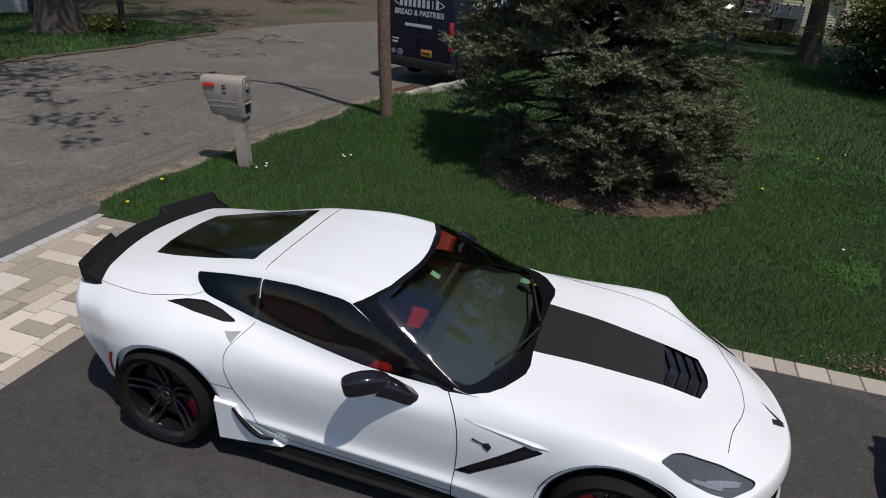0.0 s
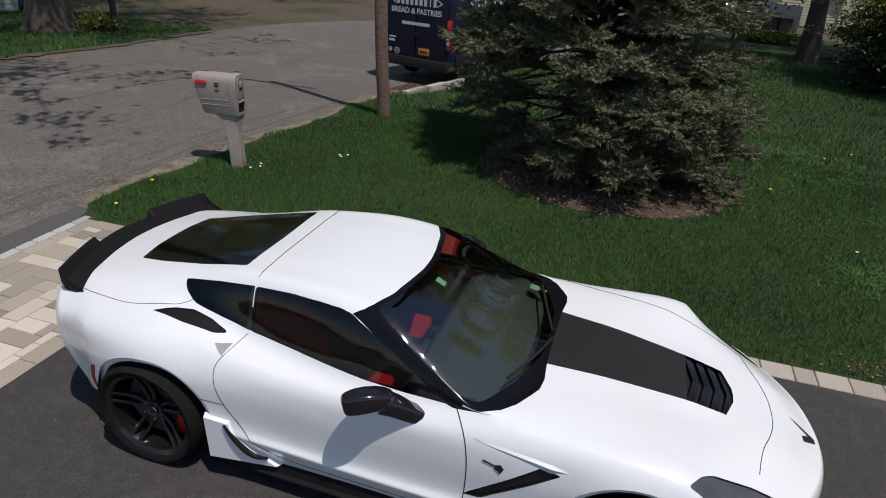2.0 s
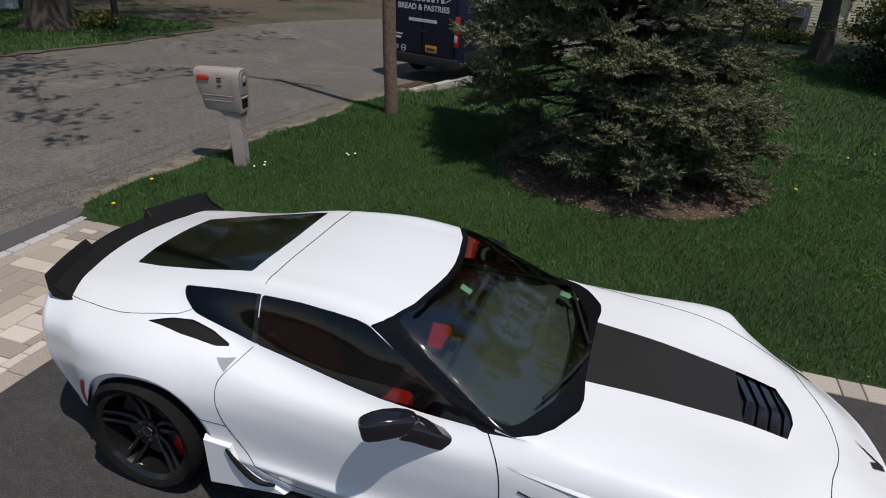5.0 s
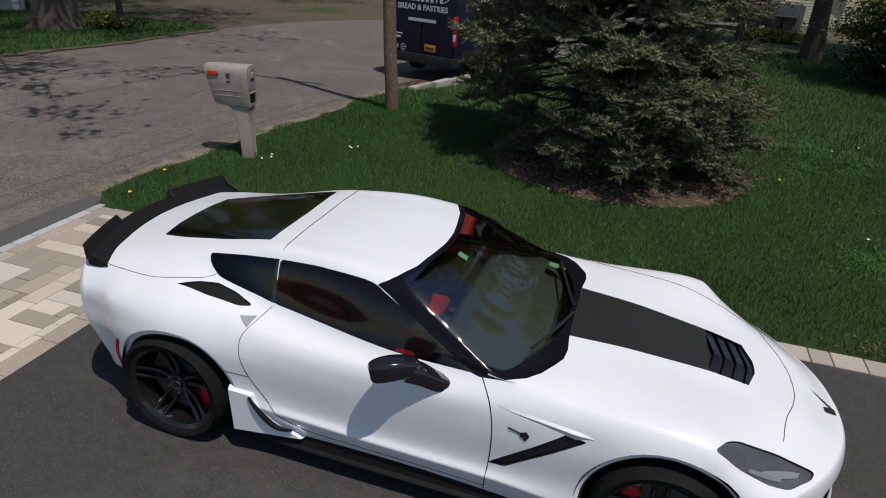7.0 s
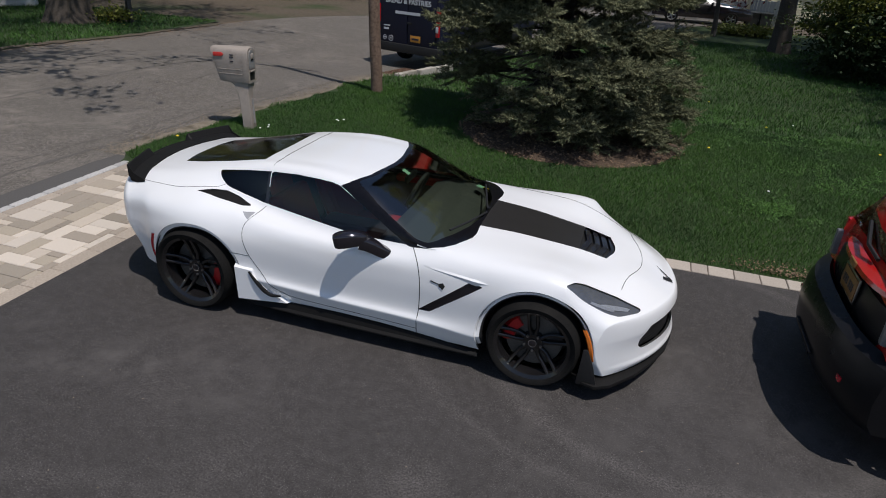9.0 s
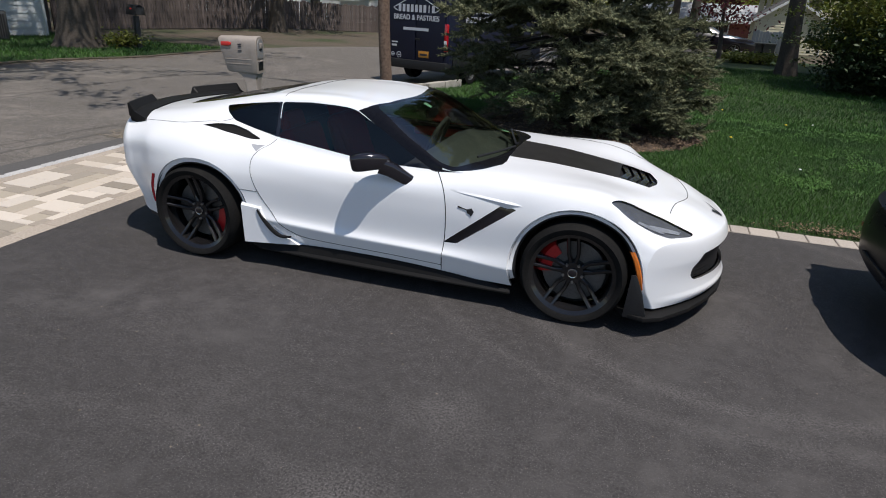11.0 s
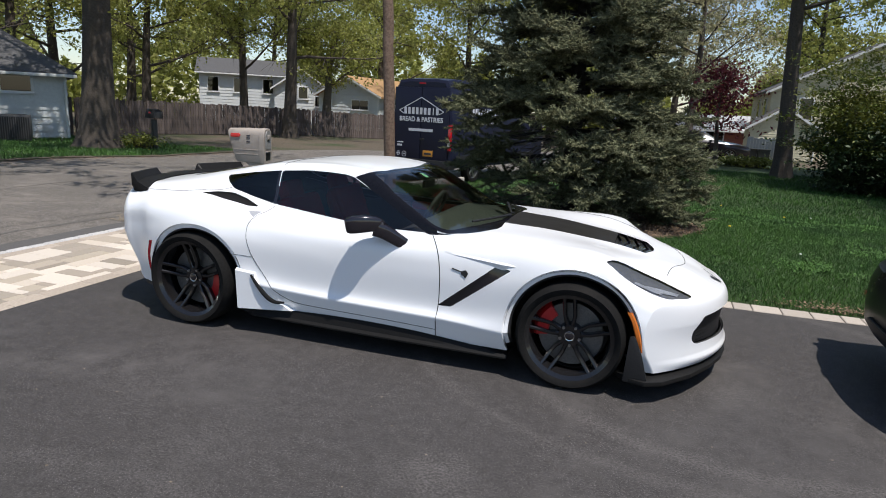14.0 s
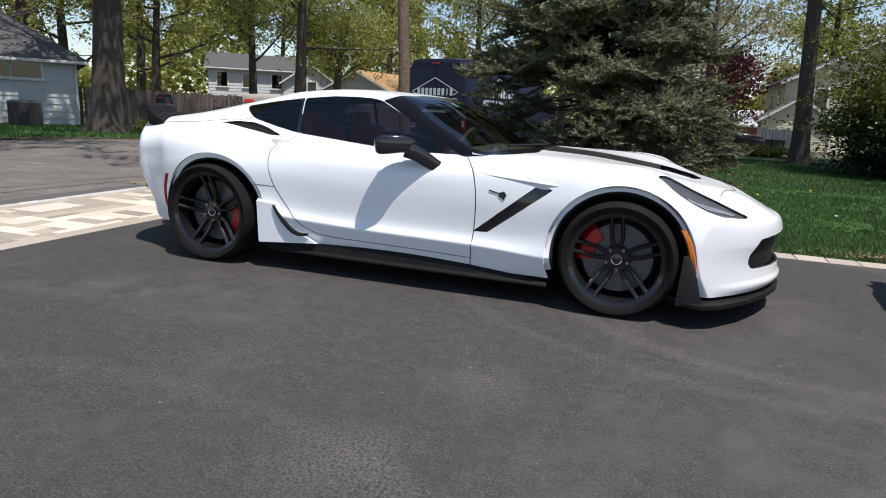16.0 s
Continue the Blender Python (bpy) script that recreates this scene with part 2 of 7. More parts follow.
M["white_lens"] = surface("clear lamp lens", (0.55, 0.56, 0.58), (0.65, 0.66, 0.68), fine=80, rough=0.15, bump=0.0, coat=0.6)
M["seam"] = surface("shut line", (0.006, 0.006, 0.006), (0.01, 0.01, 0.01), fine=90, rough=0.8, bump=0.0)
M["side_glass"] = glass("dark tinted glass", (0.44, 0.41, 0.49), ior=1.6)
# grey stands in for the shade inside the door handle's recess
M["recess_shade"] = surface("grey handle recess shade", (0.30, 0.31, 0.33), (0.36, 0.37, 0.39), fine=60, rough=0.4, bump=0.02)
M["hatch_glass"] = glass("smoked hatch glass", (0.15, 0.15, 0.13), rough=0.10, ior=2.1)
M["rear_glass"] = glass("black tinted glass", (0.07, 0.07, 0.06), ior=1.75)
M["windshield"] = glass("green tinted windshield", (0.60, 0.68, 0.62), ior=2.4)
M["lamp_glass"] = glass("smoked lamp cover", (0.80, 0.83, 0.88), ior=1.5)
M["clear_glass"] = glass("window pane", (0.45, 0.5, 0.5), ior=1.6)
def tarmac(name, dark, light, grain, scuff, size, speck=(0.59, 0.68), marks=()):
    """Asphalt: stone grains of several tones, cloudy wear, pale scuffs and fine relief."""
    m, nt, b = nodes_of(name)
    fine, grit, mid, broad = noise_node(nt, size, 5, 0.7), noise_node(nt, size * 2.3, 2, 0.5), noise_node(nt, 3.5, 5, 0.6), noise_node(nt, 0.55, 3, 0.5, distort=1.2)
    col = mix_rgb(nt, ramp(nt, fine.outputs["Fac"], 0.34, 0.66), dark, light)
    col = mix_rgb(nt, ramp(nt, grit.outputs["Fac"], *speck), col, grain)
    col = mix_rgb(nt, ramp(nt, mid.outputs["Fac"], 0.42, 1.0), col, tuple(0.55 * d + 0.45 * l for d, l in zip(dark, light)))
    blotch = noise_node(nt, 13, 4, 0.65)
    col = mix_rgb(nt, ramp(nt, blotch.outputs["Fac"], 0.36, 0.62), col, (0.74, 0.735, 0.725), "MULTIPLY")
    worn = nt.nodes.new("ShaderNodeMath")
    worn.operation = "MULTIPLY"
    nt.links.new(ramp(nt, broad.outputs["Fac"], 0.50, 0.70), worn.inputs[0])
    nt.links.new(ramp(nt, mid.outputs["Fac"], 0.42, 0.70), worn.inputs[1])
    col = mix_rgb(nt, worn.outputs[0], col, scuff)
    for (x, y), radius, width, strength in marks:
        # dusty rings and spots: pale where the distance from a middle is near the radius
        near = nt.nodes.new("ShaderNodeVectorMath")
        near.operation = "DISTANCE"
        bent = nt.nodes.new("ShaderNodeVectorMath")
        bent.operation = "MULTIPLY_ADD"
        nt.links.new(mid.outputs["Color"], bent.inputs[0])
        bent.inputs[1].default_value = (width * 1.2, width * 1.2, 0)
        nt.links.new(mid.inputs["Vector"].links[0].from_socket, bent.inputs[2])
        nt.links.new(bent.outputs[0], near.inputs[0])
        near.inputs[1].default_value = (x + width * .6, y + width * .6, 0)
        off = nt.nodes.new("ShaderNodeMath")
        off.operation = "SUBTRACT"
        nt.links.new(near.outputs["Value"], off.inputs[0])
        off.inputs[1].default_value = radius
        spread = nt.nodes.new("ShaderNodeMath")
        spread.operation = "ABSOLUTE"
        nt.links.new(off.outputs[0], spread.inputs[0])
        fade = nt.nodes.new("ShaderNodeMapRange")
        fade.inputs["From Min"].default_value, fade.inputs["From Max"].default_value = width, 0.0
        fade.inputs["To Min"].default_value, fade.inputs["To Max"].default_value = 0.0, strength
        nt.links.new(spread.outputs[0], fade.inputs["Value"])
        patchy = nt.nodes.new("ShaderNodeMath")
        patchy.operation = "MULTIPLY"
        nt.links.new(fade.outputs["Result"], patchy.inputs[0])
        nt.links.new(ramp(nt, fine.outputs["Fac"], 0.42, 0.66), patchy.inputs[1])
        col = mix_rgb(nt, patchy.outputs[0], col, tuple(min(1.9 * c, .3) for c in scuff))
    nt.links.new(col, b.inputs["Base Color"])
    b.inputs["Roughness"].default_value, b.inputs["Specular IOR Level"].default_value = 0.74, 0.42
    bp = nt.nodes.new("ShaderNodeBump")
    bp.inputs["Strength"].default_value, bp.inputs["Distance"].default_value = 0.7, 0.005
    nt.links.new(fine.outputs["Fac"], bp.inputs["Height"])
    nt.links.new(bp.outputs["Normal"], b.inputs["Normal"])
    return m


M["asphalt"] = tarmac("sealed driveway asphalt", (0.0205, 0.0182, 0.0176), (0.082, 0.0755, 0.0730), (0.27, 0.255, 0.242), (0.090, 0.083, 0.079), 80, (0.635, 0.69),
                      [((2.28, -2.08), 0, .28, .55), ((2.03, -2.85), 0, .34, .5), ((3.68, -.50), 0, .30, .45), ((1.2, -2.3), 0, .4, .25), ((.4, -1.9), 0, .35, .25), ((3.75, .02), 1.54, .10, .5), ((3.6, .5), 2.25, .08, .3), ((1.1, -5.2), 2.6, .10, .22)])
M["road"] = tarmac("old grey road asphalt", (0.038, 0.033, 0.028), (0.215, 0.194, 0.172), (0.42, 0.39, 0.36), (0.235, 0.208, 0.182), 40)
M["tar"] = surface("old tar seam", (0.060, 0.055, 0.050), (0.15, 0.138, 0.125), fine=60, coarse=3.0, rough=0.9, bump=0.5, bump_scale=90)
M["plate_dull"] = surface("dull gold plate", (0.21, 0.10, 0.025), (0.16, 0.075, 0.02), fine=60, rough=0.45, bump=0.0)
M["edge_dirt"] = surface("sandy dirt at the road edge", (0.15, 0.125, 0.095), (0.26, 0.22, 0.17), fine=60, coarse=4, rough=0.95, bump=0.6, bump_scale=60, dirt=(0.10, 0.085, 0.06), dirt_amount=0.5)
M["patch"] = surface("dark asphalt patch", (0.065, 0.062, 0.060), (0.105, 0.10, 0.095), fine=90, coarse=1.0, rough=0.88, bump=0.5, bump_scale=120)
M["paver"] = surface("tumbled concrete paver", (0.40, 0.345, 0.28), (0.50, 0.44, 0.37), fine=45, coarse=5, rough=0.85, bump=0.35, bump_scale=70,
                     palette=[(0.64, 0.57, 0.49), (0.215, 0.185, 0.145), (0.56, 0.485, 0.40), (0.25, 0.215, 0.17), (0.66, 0.585, 0.50), (0.27, 0.23, 0.185), (0.34, 0.292, 0.225), (0.23, 0.20, 0.16), (0.60, 0.53, 0.45), (0.30, 0.255, 0.20)], vary=0.10)
M["border_paver"] = surface("border paver", (0.30, 0.255, 0.205), (0.40, 0.34, 0.28), fine=45, coarse=5, rough=0.85, bump=0.35, bump_scale=70, vary=0.14)
M["edge_paver"] = surface("pale edging paver", (0.34, 0.30, 0.255), (0.44, 0.385, 0.33), fine=45, coarse=5, rough=0.85, bump=0.35, bump_scale=70, vary=0.12)
M["granite"] = surface("grey granite block", (0.34, 0.33, 0.32), (0.46, 0.45, 0.44), fine=60, coarse=6, rough=0.85, bump=0.5, vary=0.18)
M["concrete"] = surface("weathered concrete", (0.36, 0.34, 0.30), (0.45, 0.42, 0.38), fine=30, coarse=3, rough=0.9, bump=0.4, dirt=(0.24, 0.22, 0.18))
M["joint"] = surface("joint sand", (0.16, 0.14, 0.115), (0.22, 0.19, 0.16), fine=120, rough=0.95, bump=0.4)
M["soil"] = surface("lawn soil", (0.016, 0.032, 0.006), (0.026, 0.050, 0.009), fine=25, coarse=0.8, rough=0.95, bump=0.6, bump_scale=60, depth=0.02)
M["verge"] = surface("leafy verge", (0.060, 0.048, 0.033), (0.118, 0.092, 0.066), fine=8, coarse=0.35, rough=0.95, bump=0.6, bump_scale=30, depth=0.03, dirt=(0.034, 0.050, 0.016), dirt_amount=0.45)
M["mulch"] = surface("brown bark mulch", (0.050, 0.032, 0.022), (0.115, 0.078, 0.050), fine=38, coarse=2.2, rough=0.95, bump=1.0, bump_scale=45, depth=0.03)
M["chip"] = surface("bark chips", (0.10, 0.066, 0.042), (0.21, 0.145, 0.092), fine=40, rough=0.95, bump=0.4, vary=0.6, island=True)
M["blade"] = surface("grass blades", (0.026, 0.082, 0.007), (0.050, 0.128, 0.013), fine=6, coarse=0.6, rough=0.65, bump=0.0, vary=0.38, island=True, dirt=(0.020, 0.066, 0.008), dirt_amount=0.6)
M["clover"] = surface("clover leaves", (0.032, 0.098, 0.008), (0.056, 0.142, 0.015), fine=9, coarse=1.0, rough=0.7, bump=0.0, vary=0.3, island=True)
M["needle"] = surface("blue-green spruce needles", (0.078, 0.086, 0.046), (0.185, 0.190, 0.112), fine=3, coarse=1.2, rough=0.8, bump=0.0, vary=0.5, island=True, spec=0.10)
M["bark"] = surface("grey-brown bark", (0.085, 0.070, 0.056), (0.155, 0.130, 0.108), fine=14, coarse=3, rough=0.95, bump=1.0, bump_scale=24, depth=0.03)
# a darker copy of dark bark, with shade worked into the colour
M["shaded_bark"] = surface("spruce bark with shade in its colour", (0.014, 0.012, 0.011), (0.032, 0.028, 0.025), fine=18, coarse=3, rough=0.95, bump=0.9, bump_scale=28, depth=0.02)
M["dark_bark"] = surface("dark bark", (0.050, 0.040, 0.032), (0.090, 0.074, 0.060), fine=18, coarse=3, rough=0.95, bump=0.9, bump_scale=28, depth=0.02)
def leafage(name, c1, c2, through):
    """Leaves: matt above, and the sun shines through them."""
    m = surface(name, c1, c2, fine=0.8, coarse=0.3, rough=0.6, bump=0.0, vary=0.4, island=True)
    nt = m.node_tree
    b, out = nt.nodes["Principled BSDF"], nt.nodes["Material Output"]
    t, mx = nt.nodes.new("ShaderNodeBsdfTranslucent"), nt.nodes.new("ShaderNodeMixShader")
    nt.links.new(b.inputs["Base Color"].links[0].from_socket, t.inputs["Color"])
    mx.inputs["Fac"].default_value = through
    nt.links.new(b.outputs["BSDF"], mx.inputs[1])
    nt.links.new(t.outputs["BSDF"], mx.inputs[2])
    nt.links.new(mx.outputs["Shader"], out.inputs["Surface"])
    return m


M["leaf"] = leafage("spring leaves", (0.215, 0.240, 0.050), (0.340, 0.345, 0.095), 0.55)
M["leaf_pale"] = leafage("pale budding leaves", (0.27, 0.26, 0.13), (0.36, 0.33, 0.19), 0.5)
M["leaf_red"] = leafage("dark red maple leaves", (0.110, 0.020, 0.026), (0.170, 0.034, 0.040), 0.4)
# very dark leaf colour that carries the shade low in the shrubs
M["leaf_shade"] = leafage("dark shrub leaves with shade in their colour", (0.020, 0.038, 0.012), (0.045, 0.075, 0.022), 0.2)
M["leaf_bush"] = leafage("bush leaves", (0.050, 0.090, 0.018), (0.215, 0.215, 0.038), 0.4)
M["pole_wood"] = surface("weathered pole wood", (0.105, 0.068, 0.048), (0.225, 0.155, 0.115), fine=22, coarse=2, rough=0.9, bump=0.9, bump_scale=30, depth=0.012)
M["fence_wood"] = surface("grey fence boards", (0.115, 0.088, 0.072), (0.185, 0.145, 0.120), fine=12, coarse=1.5, rough=0.95, bump=0.5, bump_scale=30, vary=0.25, island=True)
M["mailbox_tan"] = surface("tan moulded plastic", (0.30, 0.26, 0.225), (0.35, 0.305, 0.265), fine=90, coarse=6, rough=0.55, bump=0.15, dirt=(0.26, 0.22, 0.19), dirt_amount=0.3)
M["mailbox_grey"] = surface("grey plastic", (0.21, 0.205, 0.20), (0.27, 0.262, 0.255), fine=90, coarse=6, rough=0.55, bump=0.1)
M["flag_dark"] = surface("dark red print", (0.30, 0.02, 0.02), (0.25, 0.015, 0.015), fine=60, rough=0.5, bump=0.0)
M["flag_red"] = surface("red plastic flag", (0.60, 0.035, 0.030), (0.52, 0.03, 0.025), fine=60, rough=0.4, bump=0.05)
M["van_blue"] = surface("dark navy van paint", (0.010, 0.012, 0.030), (0.014, 0.016, 0.034), fine=60, coarse=2, rough=0.35, bump=0.0, spec=0.25)
M["white_vinyl"] = surface("white lettering", (0.62, 0.64, 0.68), (0.55, 0.57, 0.62), fine=60, rough=0.5, bump=0.0)
M["plate_gold"] = surface("gold number plate", (0.55, 0.25, 0.03), (0.48, 0.21, 0.028), fine=60, rough=0.4, bump=0.0)
M["plate_ink"] = surface("plate ink", (0.02, 0.02, 0.03), (0.03, 0.03, 0.04), fine=60, rough=0.5, bump=0.0)
M["red_paint"] = surface("red car paint", (0.42, 0.012, 0.012), (0.36, 0.010, 0.010), fine=90, coarse=2, rough=0.2, bump=0.0, coat=0.8)
M["siding_white"] = surface("white siding", (0.52, 0.54, 0.54), (0.60, 0.62, 0.62), fine=10, coarse=0.6, rough=0.7, bump=0.1, dirt=(0.42, 0.44, 0.44), dirt_amount=0.3)
M["siding_yellow"] = surface("pale yellow siding", (0.55, 0.51, 0.36), (0.62, 0.57, 0.42), fine=10, coarse=0.6, rough=0.7, bump=0.1)
M["shingle_grey"] = surface("grey roof shingles", (0.055, 0.055, 0.058), (0.10, 0.098, 0.098), fine=14, coarse=1.2, rough=0.95, bump=0.5, bump_scale=20, depth=0.02)
M["shingle_tan"] = surface("tan roof shingles", (0.30, 0.17, 0.075), (0.40, 0.25, 0.12), fine=14, coarse=1.2, rough=0.95, bump=0.5, bump_scale=20, depth=0.02)
M["shingle_pale"] = surface("pale grey roof shingles", (0.34, 0.34, 0.35), (0.44, 0.44, 0.45), fine=14, coarse=1.2, rough=0.95, bump=0.4, bump_scale=20, depth=0.02)
M["brick_red"] = surface("red brick wall", (0.22, 0.07, 0.05), (0.30, 0.11, 0.08), fine=20, coarse=1, rough=0.9, bump=0.3)
M["trim_white"] = surface("white trim paint", (0.62, 0.63, 0.62), (0.72, 0.72, 0.71), fine=30, rough=0.6, bump=0.05)
M["dark_metal"] = surface("dark grey metal", (0.05, 0.05, 0.052), (0.08, 0.08, 0.08), fine=60, rough=0.5, bump=0.1, metal=0.4)
M["lamp_silver"] = surface("silver lamp reflector", (0.55, 0.56, 0.58), (0.70, 0.71, 0.73), fine=40, rough=0.35, bump=0.05)
M["bumper_black"] = surface("black bumper", (0.007, 0.007, 0.008), (0.011, 0.011, 0.012), fine=60, rough=0.3, bump=0.0, spec=0.14)
M["lamp_bowl"] = surface("grey lamp reflector", (0.14, 0.145, 0.155), (0.19, 0.195, 0.205), fine=30, coarse=8, rough=0.3, bump=0.03, metal=0.2)
M["rust_iron"] = surface("rusty cast iron", (0.10, 0.055, 0.035), (0.17, 0.10, 0.065), fine=50, rough=0.85, bump=0.6)
M["bin_plastic"] = surface("dark green bin plastic", (0.018, 0.022, 0.020), (0.03, 0.034, 0.032), fine=60, rough=0.55, bump=0.05)
M["sticker_green"] = surface("pale green sticker", (0.35, 0.62, 0.45), (0.45, 0.70, 0.52), fine=200, rough=0.5, bump=0.0)
M["dandelion"] = surface("yellow dandelion", (0.75, 0.52, 0.02), (0.82, 0.60, 0.04), fine=90, rough=0.7, bump=0.0)
M["daisy"] = surface("white petals", (0.75, 0.77, 0.72), (0.82, 0.84, 0.80), fine=90, rough=0.7, bump=0.0)

# ---- the white sports coupe: body lines from sill (0) to the middle of the top (8), half-width and height along its length ----
LINE_Y = [spline(p) for p in (
    ((-.86, .70), (-.6, .78), (-.35, .83), (.4, .830), (1.2, .838), (2.2, .848), (3.0, .885), (3.6, .84)),
    ((-.86, .74), (-.5, .835), (-.1, .90), (.4, .905), (.9, .893), (1.9, .898), (2.35, .908), (2.71, .91), (3.0, .92), (3.6, .88)),
    ((-.86, .76), (-.4, .865), (0, .932), (.35, .897), (.9, .868), (1.8, .870), (2.3, .887), (2.71, .925), (3.0, .925), (3.6, .90)),
    ((-.86, .77), (-.4, .87), (0, .935), (.35, .892), (.9, .868), (1.8, .872), (2.3, .885), (2.71, .925), (3.0, .915), (3.25, .905), (3.6, .885)),
    ((-.86, .75), (-.4, .83), (0, .86), (.35, .81), (.9, .83), (1.6, .85), (2.0, .85), (2.4, .83), (2.71, .835), (3.0, .845), (3.25, .85), (3.6, .825)),
    ((-.86, .55), (-.4, .60), (0, .63), (.21, .63), (.52, .655), (1.2, .735), (1.77, .765), (1.95, .775), (2.15, .735), (2.4, .67), (2.71, .65), (3.0, .64), (3.6, .60)),
    ((-.86, .36), (-.4, .43), (.07, .50), (.54, .545), (1.0, .595), (1.27, .617), (1.6, .675), (1.92, .735), (2.02, .66), (2.12, .48), (2.25, .40), (2.71, .37), (3.2, .33), (3.6, .33)),
    ((-.86, .18), (-.4, .24), (.5, .36), (1.2, .39), (1.92, .42), (2.1, .28), (2.3, .20), (3.6, .17)),
    ((-.86, 0), (3.6, 0)))]
LINE_Z = [spline(p) for p in (
    ((-.86, .22), (-.4, .19), (.4, .17), (1.2, .178), (2.2, .165), (3.0, .168), (3.6, .165)),
    ((-.86, .34), (-.4, .36), (.4, .370), (.7, .355), (1.2, .334), (1.87, .320), (2.3, .290), (2.6, .28), (3.0, .28), (3.6, .27)),
    ((-.86, .50), (-.4, .50), (.4, .475), (.8, .42), (1.2, .405), (2.0, .39), (2.35, .41), (2.7, .45), (3.0, .43), (3.6, .38)),
    ((-.86, .66), (-.4, .68), (0, .70), (.5, .68), (1.2, .62), (2.0, .60), (2.71, .66), (3.0, .625), (3.3, .565), (3.6, .50)),
    ((-.86, .805), (-.4, .84), (0, .858), (.4, .83), (.9, .770), (1.6, .740), (2.0, .75), (2.4, .805), (2.71, .82), (2.95, .80), (3.2, .725), (3.4, .655), (3.6, .575)),
    ((-.86, .912), (-.4, .960), (0, .985), (.21, .960), (.52, .878), (1.2, .842), (1.77, .828), (1.95, .832), (2.15, .845), (2.4, .848), (2.71, .838), (3.0, .793), (3.2, .735), (3.4, .660), (3.6, .575)),
    ((-.86, .925), (-.4, .992), (.07, 1.068), (.54, 1.140), (.9, 1.158), (1.27, 1.125), (1.6, .985), (1.92, .850), (2.02, .855), (2.12, .862), (2.4, .852), (2.71, .818), (3.0, .765), (3.36, .690), (3.6, .572)),
    ((-.86, .932), (-.4, 1.008), (.07, 1.105), (.54, 1.182), (.9, 1.200), (1.32, 1.170), (1.6, 1.046), (1.92, .898), (2.12, .872), (2.4, .854), (2.71, .817), (2.9, .790), (3.1, .745), (3.36, .682), (3.6, .562)),
    ((-.86, .935), (-.4, 1.012), (.07, 1.110), (.54, 1.186), (.9, 1.207), (1.35, 1.176), (1.6, 1.066), (1.9, .922), (2.15, .874), (2.4, .856), (2.71, .817), (2.9, .790), (3.1, .745), (3.34, .680), (3.48, .620), (3.6, .558)))]
NOSE, TAIL, SUB, CAP = 3.6, -0.80, 8, 14


def section(s):
    """One half of the cross-section at s, as smooth (y, z) points."""
    p = [np.array((LINE_Y[j](s), LINE_Z[j](s))) for j in range(9)]
    p = [2 * p[0] - p[1]] + p + [np.array((-p[7][0], p[7][1]))]
    out = []
    for j in range(1, 9):
        a, b, c, d = p[j - 1:j + 3]
        if j == 1:
            a, d = 2 * b - c, 2 * c - b
        elif j == 2:
            a = 2 * b - c
        for k in range(SUB):
            t = k / SUB
            out.append(0.5 * (2 * b + (c - a) * t + (2 * a - 5 * b + 4 * c - d) * t * t + (3 * b - a - 3 * c + d) * t**3))
    out.append(p[9])
    out[-1][0] = 0
    return out


def swept(s, y, z=0.9):
    """The nose and the tail are rounded in plan, and the tail tucks in below."""
    tuck = smooth01((-0.3 - s) / 0.56) * smooth01((0.62 - z) / 0.42)
    return s + tuck * (0.05 + 0.10 * (abs(y) / 0.8) ** 3) - 0.58 * smooth01((s - 2.7) / 0.9) * y * y + 0.20 * smooth01((-0.3 - s) / 0.56) * (abs(y) / 0.8) ** 4


